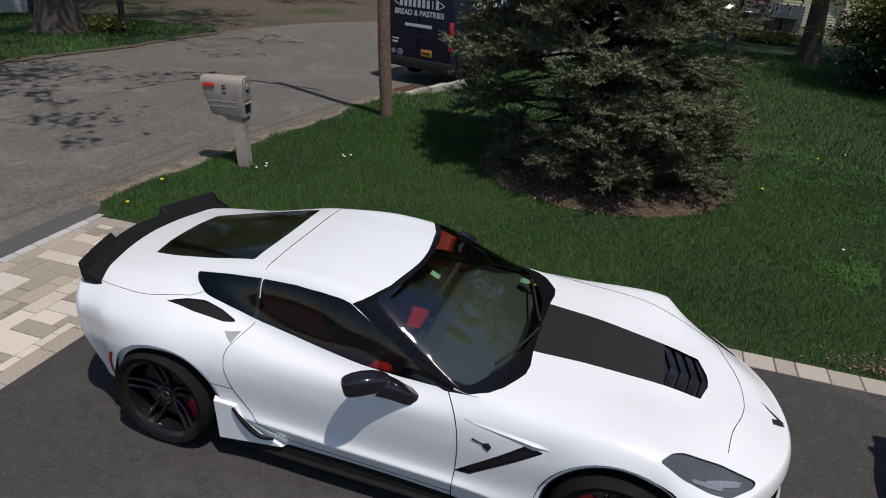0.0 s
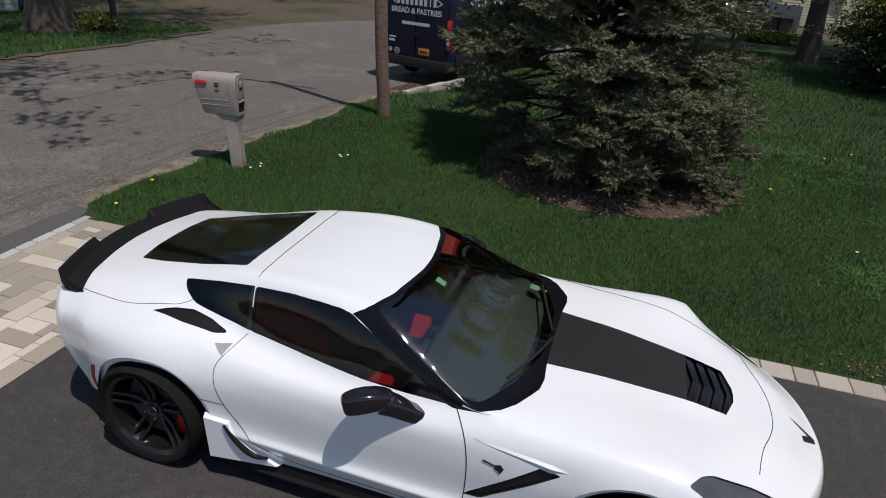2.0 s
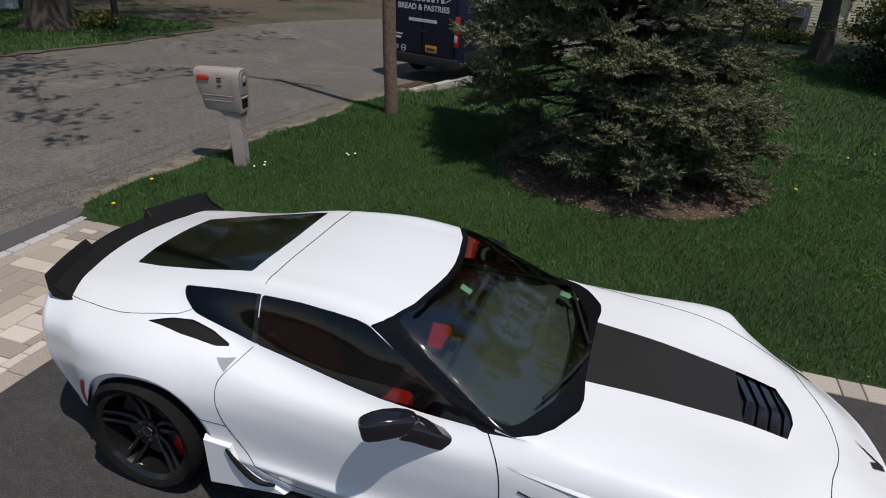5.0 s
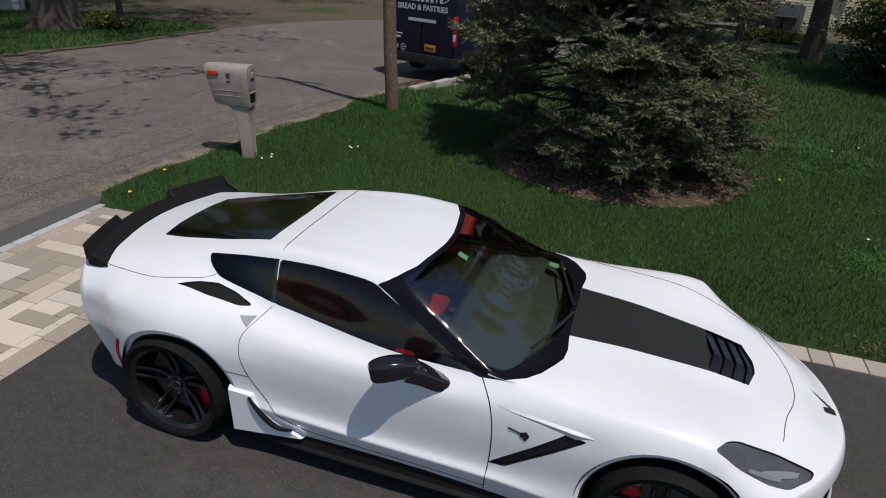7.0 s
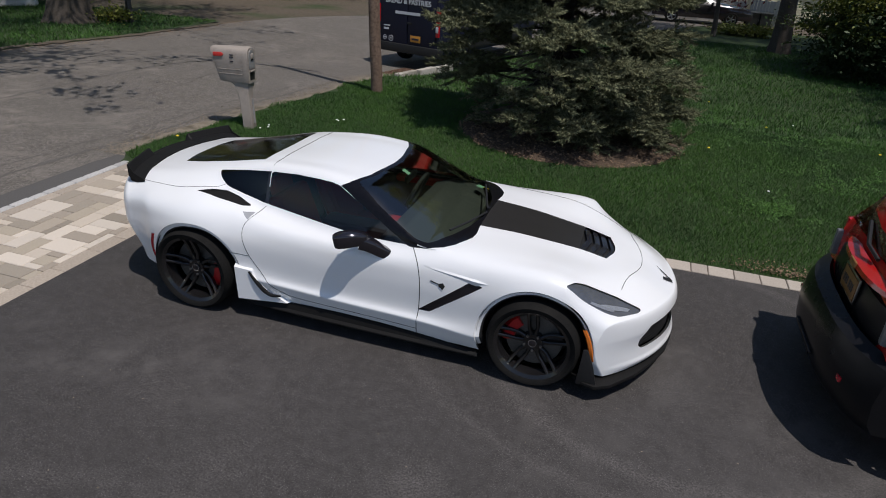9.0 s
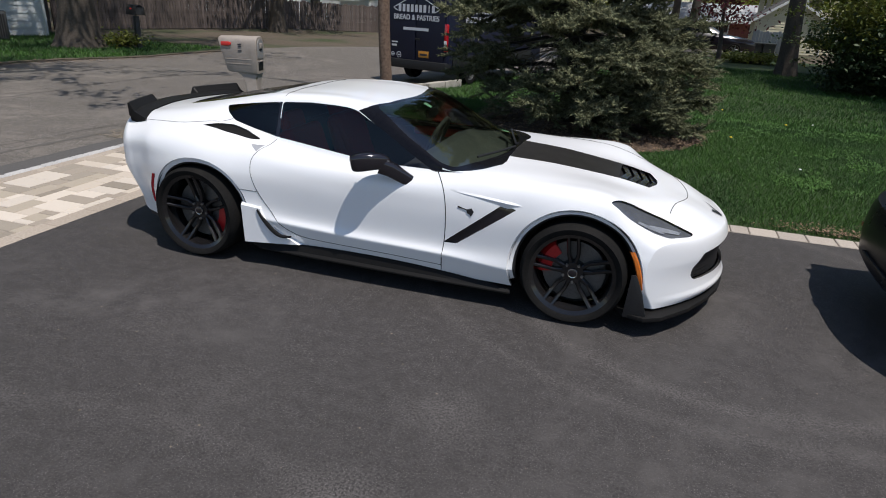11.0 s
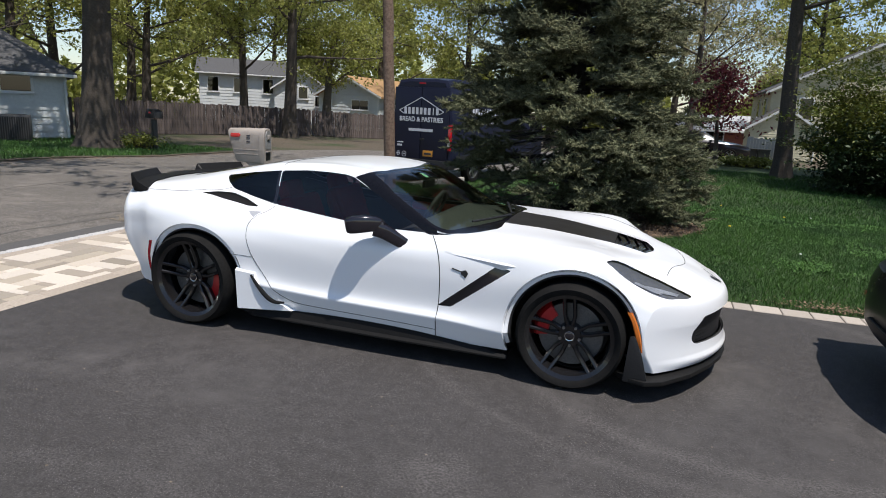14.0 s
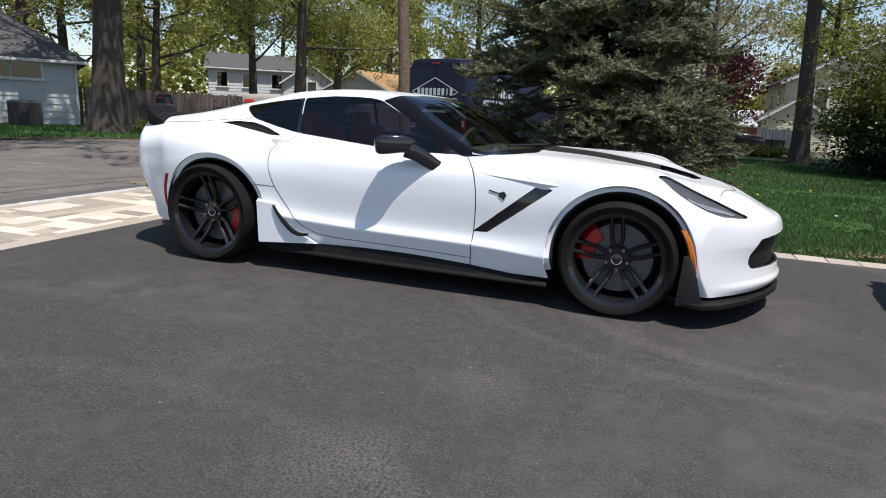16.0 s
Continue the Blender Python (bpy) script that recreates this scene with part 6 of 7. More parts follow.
# ---- leafy trees ----
def leafy_tree(name, at, height, girth, clear, spread, leaves, leaf, material, seed, label, lean=(0, 0), flare=1.6, bark="bark", shape=1.0, thin=0.0):
    r = np.random.default_rng(seed)
    t = thing(name, label, "tree", at=Matrix.Translation((at[0], at[1], terrain(*at))))
    zs = np.linspace(0, 1, 12)
    line = [np.array((lean[0] * s + .12 * math.sin(4 * s + seed), lean[1] * s + .12 * math.cos(3 * s + seed) - .12, height * .86 * s - (.15 if s == 0 else 0))) for s in zs]
    radii = [girth * ((1 - .82 * s) + (flare - 1) * math.exp(-s * height * .86 / .5)) for s in zs]
    pts = [line[0]] + [line[0] + (line[1] - line[0]) * q for q in (.15, .3, .5)] + line[1:]
    rads = [girth * flare] + [girth * (1 + (flare - 1) * math.exp(-q * height * .86 / 11 / .45)) for q in (.15, .3, .5)] + radii[1:]
    b2 = tube(pts, rads, 16)
    for v in b2.verts:
        ang = math.atan2(v.co.y, v.co.x)
        k = math.exp(-max(v.co.z, 0) / .5)
        v.co.x *= 1 + .16 * k * math.sin(5 * ang + seed)
        v.co.y *= 1 + .16 * k * math.sin(5 * ang + seed)
    part("trunk", b2, M[bark], t)
    limbs = bmesh.new()
    ends = []
    n_limbs = 13
    for k in range(n_limbs):
        s = clear / (height * .86) + (1 - clear / (height * .86)) * (k / n_limbs) ** .9
        s = min(s, .98)
        i = min(int(s * 11), 10)
        p = line[i] + (line[i + 1] - line[i]) * (s * 11 - i)
        a = k * 2.4 + r.normal(0, .3)
        ln = spread * (1.05 - .55 * s) * r.uniform(.75, 1.15)
        d = np.array((math.cos(a), math.sin(a), r.uniform(.12, .55) * shape))
        q = [p]
        for e in range(1, 7):
            d = d + np.array((r.normal(0, .16), r.normal(0, .16), r.normal(.03, .10)))
            q.append(q[-1] + d / np.linalg.norm(d) * ln / 6)
        rr = girth * .34 * (1 - .6 * s)
        tube(q, [rr * (1 - .85 * e / 6) for e in range(7)], 6, bm=limbs, closed_ends=False)
        for e in range(2, 7):
            for _ in range(3):
                d2 = np.array((r.normal(0, 1), r.normal(0, 1), r.normal(.15, .55)))
                d2 /= np.linalg.norm(d2)
                l2 = ln * r.uniform(.14, .34)
                e1 = q[e] + d2 * l2 * .5 + r.normal(0, .05, 3)
                e2 = q[e] + d2 * l2 + np.array((0, 0, -.04 * l2))
                tube([q[e], e1, e2], [rr * .28 * (1 - .5 * e / 6), rr * .18, rr * .05], 4, bm=limbs, closed_ends=False)
                ends += [e1, e2, e2]
                for _ in range(2):
                    d3 = d2 + r.normal(0, .7, 3)
                    e3 = e2 + d3 / np.linalg.norm(d3) * l2 * .5
                    tube([e2 * .6 + e1 * .4, e3], [rr * .10, rr * .03], 3, bm=limbs, closed_ends=False)
                    ends.append(e3)
    part("branchwork", limbs, M[bark], t, smooth=False)["kind"] = "stuff"
    ends = np.array(ends)
    # few leaves on the lower boughs, most of them high up in the light
    ends = ends[(ends[:, 2] > thin) | (r.uniform(0, 1, len(ends)) < .30)]
    idx = r.integers(0, len(ends), leaves)
    blob = r.uniform(.15, .62, len(ends))[idx]
    off = r.normal(0, 1, (leaves, 3)) * blob[:, None] * np.array((1, 1, .6))
    pos = ends[idx] + off
    mats = np.empty((leaves, 3, 3), np.float32)
    z = r.normal(0, 1, (leaves, 3)) + np.array((0, 0, .5))
    z /= np.linalg.norm(z, axis=1, keepdims=True)
    x = np.cross(r.normal(0, 1, (leaves, 3)), z)
    x /= np.linalg.norm(x, axis=1, keepdims=True)
    y = np.cross(z, x)
    mats = np.stack([x, y, z], 2) * (leaf * r.uniform(.6, 1.4, leaves))[:, None, None]
    v, f = strewn([(-.5, 0, 0), (0, -.28, .06), (.55, 0, -.05), (0, .28, .06)], [(0, 1, 2, 3)], mats.astype(np.float32), pos)
    ob = new("crown", raw_mesh("crown", v, f, M[material]))
    ob.parent = t
    tagged(ob, kind="stuff")
    return t
leafy_tree("oak_tree", (-14.1, 11.9), 19, .50, 5.6, 10, 25000, 0.17, "leaf", 31, "thick-trunked oak in spring leaf across the street", (.25, .3), 1.75, "dark_bark", thin=7.5)
leafy_tree("oak_tree", (-16.6, 27.2), 17, .36, 4.2, 6.5, 15000, 0.18, "leaf", 32, "tall oak with yellow-green leaves before the fence", (.7, 0), 1.5, "dark_bark", thin=6)
leafy_tree("oak_tree", (-22.6, 31.6), 14, .30, 3.6, 6.0, 14322, 0.18, "leaf", 33, "slim oak with fresh leaves behind the fence", (.4, 0), 1.3, "dark_bark", thin=6)
leafy_tree("oak_tree", (-25.6, 26.6), 13, .30, 3.4, 6.0, 14322, 0.18, "leaf", 34, "leaning oak with fresh leaves behind the fence", (.6, .3), 1.3, "dark_bark", thin=6)
leafy_tree("oak_tree", (-18.4, 35.2), 8.5, .36, 3.0, 5.0, 11718, 0.18, "leaf", 35, "short red-brown trunk with leafy boughs behind the fence", (.2, .2), 1.2)
leafy_tree("oak_tree", (-28.5, 20.5), 14, .34, 4.5, 6.5, 11718, 0.18, "leaf", 36, "tall oak behind the white house", (.4, .1), 1.3, "dark_bark", thin=6)
leafy_tree("oak_tree", (-32, 32), 15, .35, 3.0, 7.5, 12000, 0.22, "leaf", 37, "broad oak in spring leaf far behind", (.2, .1), 1.3, "dark_bark", thin=6)
leafy_tree("oak_tree", (-11.5, 44), 15, .34, 3.0, 7.5, 15624, 0.21, "leaf", 38, "broad oak in spring leaf beyond the van", (.2, .1), 1.3, "dark_bark")
leafy_tree("oak_tree", (-4.5, 42), 15, .34, 2.8, 7.5, 15624, 0.21, "leaf", 39, "oak with yellow-green leaves beyond the van", (.3, .1), 1.3, "dark_bark")
leafy_tree("oak_tree", (-22, 52), 16, .36, 3.0, 8.5, 15624, 0.24, "leaf", 40, "tall oak at the end of the street", (.2, .1), 1.3, "dark_bark", thin=7)
leafy_tree("oak_tree", (-36, 56), 16, .36, 3.0, 9, 15624, 0.26, "leaf", 41, "far oak above the roofs", (.2, .1), 1.3, "dark_bark", thin=7)
leafy_tree("oak_tree", (4, 56), 15, .34, 3.0, 8.5, 14322, 0.24, "leaf_pale", 42, "far tree with pale new leaves", (.2, .1), 1.3, "dark_bark")
leafy_tree("oak_tree", (7.7, 22.6), 23, .30, 6.0, 8.0, 30000, 0.17, "leaf", 43, "tall dark-trunked tree with sparse pale buds on the lawn", (-1.5, .1), 1.45, "dark_bark", thin=6.5)
leafy_tree("oak_tree", (4.5, 36), 12, .28, 3.0, 6.5, 6500, 0.18, "leaf_pale", 44, "tree with pale budding leaves", (.2, .1), 1.3, "dark_bark", thin=4.5)
leafy_tree("oak_tree", (12.5, 46), 14, .34, 3.0, 7.5, 14322, 0.22, "leaf", 45, "green tree behind the yellow house", (.2, .1), 1.3, "dark_bark")
leafy_tree("red_maple", (5.4, 26.4), 4.8, .11, 1.7, 1.5, 2800, .15, "leaf_red", 46, "small maple with dark red leaves", (.1, .1), 1.2, "dark_bark")
leafy_tree("oak_tree", (17.0, 11.0), 18, .38, 6, 8.0, 32000, 0.18, "leaf", 47, "leafy tree that shades the lawn's far side", (.2, .1), 1.3, "dark_bark", thin=6)
leafy_tree("oak_tree", (15.5, 20), 22, .38, 8.5, 8.0, 30000, 0.2, "leaf", 48, "leafy tree beside the house", (.2, .1), 1.3, "dark_bark", thin=9)
leafy_tree("oak_tree", (-17.5, 3.5), 14, .40, 4.0, 7.5, 15624, 0.18, "leaf", 49, "oak in spring leaf by the street", (.2, .1), 1.4, "dark_bark", thin=6)
leafy_tree("oak_tree", (-13.2, 0.8), 18, .42, 5.5, 9.5, 32000, 0.19, "leaf", 50, "tall oak by the street that dapples the asphalt", (.2, .1), 1.4, "dark_bark", thin=6)
leafy_tree("oak_tree", (-25.5, 15.2), 14, .32, 3.5, 6.0, 15000, 0.18, "leaf", 51, "oak in spring leaf behind the white house", (.3, .1), 1.3, "dark_bark", thin=6)
leafy_tree("oak_tree", (-31, 25.3), 15, .34, 2.2, 6.5, 12000, 0.2, "leaf", 52, "broad oak behind the white house", (.2, .1), 1.3, "dark_bark", thin=6)


def shrub(at, sx, sy, sz, leaves, leaf, seed, label, material="leaf_bush"):
    r = np.random.default_rng(seed)
    t = thing("shrub", label, "shrub", at=Matrix.Translation((at[0], at[1], terrain(*at))))
    stems = bmesh.new()
    ends = []
    for k in range(26):
        a = r.uniform(0, 6.28)
        q = [np.array((r.normal(0, .12), r.normal(0, .12), -.05))]
        d = np.array((math.cos(a) * r.uniform(.2, 1) * sx, math.sin(a) * r.uniform(.2, 1) * sy, sz * r.uniform(.45, 1)))
        for e in range(1, 6):
            q.append(d * e / 5 * np.array((1, 1, 1 - .1 * e / 5)) + r.normal(0, .07, 3))
        tube(q, [.035 * (1 - .8 * e / 5) for e in range(6)], 5, bm=stems, closed_ends=False)
        for e in (2, 3, 4, 5):
            for _ in range(5):
                ends.append(q[e] + r.normal(0, 1, 3) * np.array((.28 * sx, .28 * sy, .14 * sz)))
    part("branchwork", stems, M["dark_bark"], t, smooth=False)["kind"] = "stuff"
    ends = np.array(ends)
    ends[:, 2] = np.clip(ends[:, 2], .25 if sz < 3 else 1.35, None)
    idx = r.integers(0, len(ends), leaves)
    pos = ends[idx] + r.normal(0, 1, (leaves, 3)) * np.array((.26, .26, .09))
    pos[:, 2] = np.clip(pos[:, 2], .05, None)
    z = r.normal(0, .6, (leaves, 3)) + np.array((0, 0, 1))
    z /= np.linalg.norm(z, axis=1, keepdims=True)
    x = np.cross(r.normal(0, 1, (leaves, 3)), z)
    x /= np.linalg.norm(x, axis=1, keepdims=True)
    mats = np.stack([x, np.cross(z, x), z], 2) * (leaf * r.uniform(.6, 1.4, leaves))[:, None, None]
    v, f = strewn([(-.5, 0, 0), (0, -.28, .06), (.55, 0, -.05), (0, .28, .06)], [(0, 1, 2, 3)], mats.astype(np.float32), pos)
    ob = new("crown", raw_mesh("crown", v, f, M[material]))
    ob.parent = t
    tagged(ob, kind="stuff")


shrub((9.15, 18.3), 2.0, 1.6, 3.9, 40000, .10, 61, "large layered shrub with yellow-green leaf tips")
# the next two low shrubs are added to darken the foot of the big ones
shrub((8.95, 17.9), 1.7, 1.3, 2.0, 16000, .12, 66, "low dark shrub under the yellow-green one, shade put in its leaf colour", "leaf_shade")
shrub((11.4, 16.6), 1.9, 1.3, 2.2, 16000, .12, 67, "low dark shrub by the house, shade put in its leaf colour", "leaf_shade")
shrub((12.2, 17.5), 1.8, 1.6, 3.6, 20000, .13, 62, "large dark green shrub by the house")
shrub((7.0, 27.5), 1.4, .4, .32, 3500, .12, 63, "low green hedge tuft by the neighbour's drive")
shrub((-13.1, 12.6), .35, .3, .4, 900, .10, 64, "small hosta clump by the oak's foot")
shrub((-11.8, 36.5), .9, .7, .9, 3000, .14, 65, "yellow-green bush at the fence's end")


# ---- woods far behind the houses ----
r = np.random.default_rng(77)
n = 80000
ang = r.uniform(radians(20), radians(175), n)
dist = r.uniform(68, 95, n)
crest = 9.5 + 4 * np.sin(ang * 23) + 3 * np.sin(ang * 51 + 1) + 2 * np.sin(ang * 97)
crest *= 1 - .65 * np.exp(-((ang - radians(84.5)) / .05) ** 2)
pos = np.stack([3 + np.cos(ang) * dist, -4 + np.sin(ang) * dist, crest * r.uniform(0, 1, n) ** .8 - .8], 1)
z = r.normal(0, 1, (n, 3)) + np.array((0, 0, .5))
z /= np.linalg.norm(z, axis=1, keepdims=True)
x = np.cross(r.normal(0, 1, (n, 3)), z)
x /= np.linalg.norm(x, axis=1, keepdims=True)
mats = np.stack([x, np.cross(z, x), z], 2) * (.70 * r.uniform(.5, 1.4, n))[:, None, None]
v, f = strewn([(-.5, 0, 0), (0, -.35, .06), (.55, 0, -.05), (0, .35, .06)], [(0, 1, 2, 3)], mats.astype(np.float32), pos)
tagged(new("far_woods", raw_mesh("far_woods", v, f, M["leaf"])), "far belt of spring-green woods behind the houses", "woods", "", "stuff")

# ---- vehicles ----
def loft(stations, bm=None, ends=True):
    """Joins rings of equal count, one after another, into a skin."""
    own = bmesh.new()
    rings = [[own.verts.new(p) for p in st] for st in stations]
    n = len(rings[0])
    for a, b in zip(rings, rings[1:]):
        for k in range(n):
            own.faces.new((a[k], a[(k + 1) % n], b[(k + 1) % n], b[k]))
    if ends:
        own.faces.new(rings[0][::-1])
        own.faces.new(rings[-1])
    bmesh.ops.recalc_face_normals(own, faces=own.faces)
    return join(bm, own)


def plain_wheel(r, w, parent, x, y, side, rim="rim", spokes=5):
    """A road wheel with a tyre, rim dish and spokes; the axle runs along y."""
    m = Matrix.Translation((x, y, r)) @ Matrix.Rotation(radians(90 * side), 4, "X")
    h = w / 2
    tyre = lathe([(r * .68, -h), (r * .94, -h), (r, -h * .6), (r, h * .6), (r * .95, h), (r * .8, h * 1.05), (r * .68, h * .95)], 40)
    wheel = part("wheel", tyre, M["rubber"], parent, at=m)
    b2 = lathe([(r * .69, -h * .9), (r * .62, h * .2), (r * .66, h * .85), (r * .69, h * .9)], 40)
    bmesh.ops.create_cone(b2, cap_ends=True, segments=20, radius1=r * .2, radius2=r * .17, depth=.05, matrix=Matrix.Translation((0, 0, h * .55)))
    for k in range(spokes):
        a = 2 * math.pi * k / spokes
        box(r * .52, r * .15, .03, r * .40, 0, h * .58, bevel=.006, seg=1, bm=b2, rot=None)
        bmesh.ops.rotate(b2, matrix=Matrix.Rotation(2 * math.pi / spokes, 3, "Z"), verts=b2.verts)
    part("rim", b2, M[rim], wheel, "grey alloy rim" if rim == "steel" else "")
    part("wheel_back", lathe([(.001, 0), (r * .66, 0)], 30), M["satin_black"], wheel)
    return wheel


def delivery_van(at):
    """A high-roofed panel van; local x runs forward, the rear doors are at x = 0."""
    t = thing("delivery_van", "dark navy high-roof delivery van with white lettering", "van", at=at)

    def ring(x, w, top, bottom=.42, tuck=.86, round_top=.16):
        return [(x, -w, bottom), (x, -w - .012, .75), (x, -w - .01, 1.25), (x, -w * .97, 1.7), (x, -w * tuck, top - round_top * 1.2), (x, -w * (tuck - .10), top - .03), (x, -w * .45, top),
                (x, w * .45, top), (x, w * (tuck - .10), top - .03), (x, w * tuck, top - round_top * 1.2), (x, w * .97, 1.7), (x, w + .01, 1.25), (x, w + .012, .75), (x, w, bottom)]
    st = [ring(0, .93, 2.60), ring(.04, .98, 2.67), ring(.4, .99, 2.71), ring(2.0, .99, 2.72), ring(3.6, .99, 2.70), ring(4.1, .985, 2.62), ring(4.5, .975, 2.30, tuck=.88), ring(4.9, .97, 1.90, tuck=.9)]
    nose = [[(x, y, min(z, cap)) for _, y, z in ring(x, w, 1.9)] for x, w, cap in ((5.2, .96, 1.45), (5.45, .92, 1.30), (5.58, .80, 1.1))]
    part("body", loft(st + nose), M["van_blue"], t, angle=28)
    for side in (1, -1):
        part("rear_door", box(.03, .86, 1.92, -.012, side * .445, 1.50, bevel=.02), M["van_blue"], t)
        part("hinge", box(.03, .03, .16, -.02, side * .885, 1.0, bevel=.008), M["satin_black"], t)
        part("hinge", box(.03, .03, .16, -.02, side * .86, 2.05, bevel=.008), M["satin_black"], t)
        lamp = part("tail_lamp", box(.10, .085, .66, .0, side * .925, 1.20, bevel=.02), M["red_lens"], t, "tall red tail lamp")
        part("reverse_lens", box(.012, .075, .15, -.052, side * .925, 1.06, bevel=.006), M["white_lens"], lamp, "clear reverse lens")
        part("lower_trim", box(4.4, .03, .26, 2.4, side * 1.005, .62, bevel=.01), M["satin_black"], t)
        part("rub_strip", box(3.9, .02, .07, 2.3, side * 1.01, 1.02, bevel=.008), M["satin_black"], t)
        part("side_glass", box(.85, .012, .52, 4.35, side * .955, 1.62, bevel=.005, rot=None), M["rear_glass"], t)
        part("door_mirror", box(.12, .22, .30, 4.75, side * 1.12, 1.55, bevel=.04), M["satin_black"], t)
    part("bumper", slab([(-.10, -.97), (.18, -1.0), (.18, 1.0), (-.10, .97)], .38, .60, bevel=.03), M["satin_black"], t, "black rear bumper step")
    part("plate_frame", box(.02, .34, .18, -.035, -.27, .76, bevel=.006), M["satin_black"], t)
    plate = part("number_plate", box(.012, .31, .155, -.048, -.27, .76, bevel=.004), M["plate_gold"], t, "gold number plate with dark bars")
    part("plate_bar", box(.004, .22, .05, -.056, -.27, .755), M["plate_ink"], plate)
    part("door_handle", box(.03, .14, .05, -.035, -.06, 1.12, bevel=.01), M["satin_black"], t)
    part("high_lamp", box(.02, .20, .035, -.01, 0, 2.56, bevel=.006), M["red_lens"], t)
    part("windscreen", box(.03, 1.5, .75, 4.72, 0, 2.0, bevel=.01, rot=None), M["rear_glass"], t)
    # signs: the trade name as plain bars in a diamond, the rest lettered
    def sign(m, k, name):
        s = part(name, box(.088 * k, .19 * k, .004, -.56 * k, .24 * k, 0), M["white_vinyl"], t, "white painted sign", at=m)
        for i in range(1, 9):
            part("name_bar", box((.088 if i != 7 else .03) * k, .19 * k, .004, (-.56 + .14 * i) * k, .24 * k, 0), M["white_vinyl"], s)
        for pts in (((-.78, .24), (0, .62)), ((0, .62), (.78, .24)), ((-.78, .24), (-.62, .16)), ((.78, .24), (.62, .16))):
            a, b = (Vector((p[0] * k, p[1] * k, 0)) for p in pts)
            d = b - a
            part("diamond_line", box(d.length, .022 * k, .004), M["white_vinyl"], s, at=Matrix.Translation((a + b) / 2) @ Matrix.Rotation(math.atan2(d.y, d.x), 4, "Z"))
        lettering("lettering", "BREAD & PASTRIES", .185 * k, M["white_vinyl"], s, Matrix.Translation((0, 0.0, .001)), bold=.004)
        return s
    rear = Matrix.Translation((-.031, 0, 1.63)) @ Matrix(((0, 0, -1, 0), (-1, 0, 0, 0), (0, 1, 0, 0), (0, 0, 0, 1)))
    s = sign(rear, .92, "rear_sign")
    part("web_address_bar", box(.78, .07, .004, 0, -.27, 0), M["white_vinyl"], s)
    for x, y, w, h in ((-.66, -.62, .20, .03), (-.68, -.70, .16, .05)):
        part("small_mark", box(w, h, .004, x, y, 0, bevel=.001), M["white_vinyl"], s)
    for x, y, w in ((-.72, -.92, .055), (-.52, -.93, .075)):
        ring = lathe([(w - .014, 0), (w, 0), (w, .004), (w - .014, .004)], 24)
        part("round_mark", ring, M["white_vinyl"], s, at=Matrix.Translation((x, y, 0)))
        part("small_mark", box(w, .02, .004, x, y, 0), M["white_vinyl"], s)
    sidem = Matrix.Translation((1.55, -1.004, 1.62)) @ Matrix.Rotation(radians(90), 4, "X")
    sign(sidem, 1.05, "side_sign")
    for x in (1.15, 4.65):
        for side in (1, -1):
            plain_wheel(.35, .22, t, x, -side * .88, side, "steel")
    return t


delivery_van(Matrix.Translation((-2.92, 11.62, -.345)) @ Matrix.Rotation(radians(90 - 15.6), 4, "Z"))


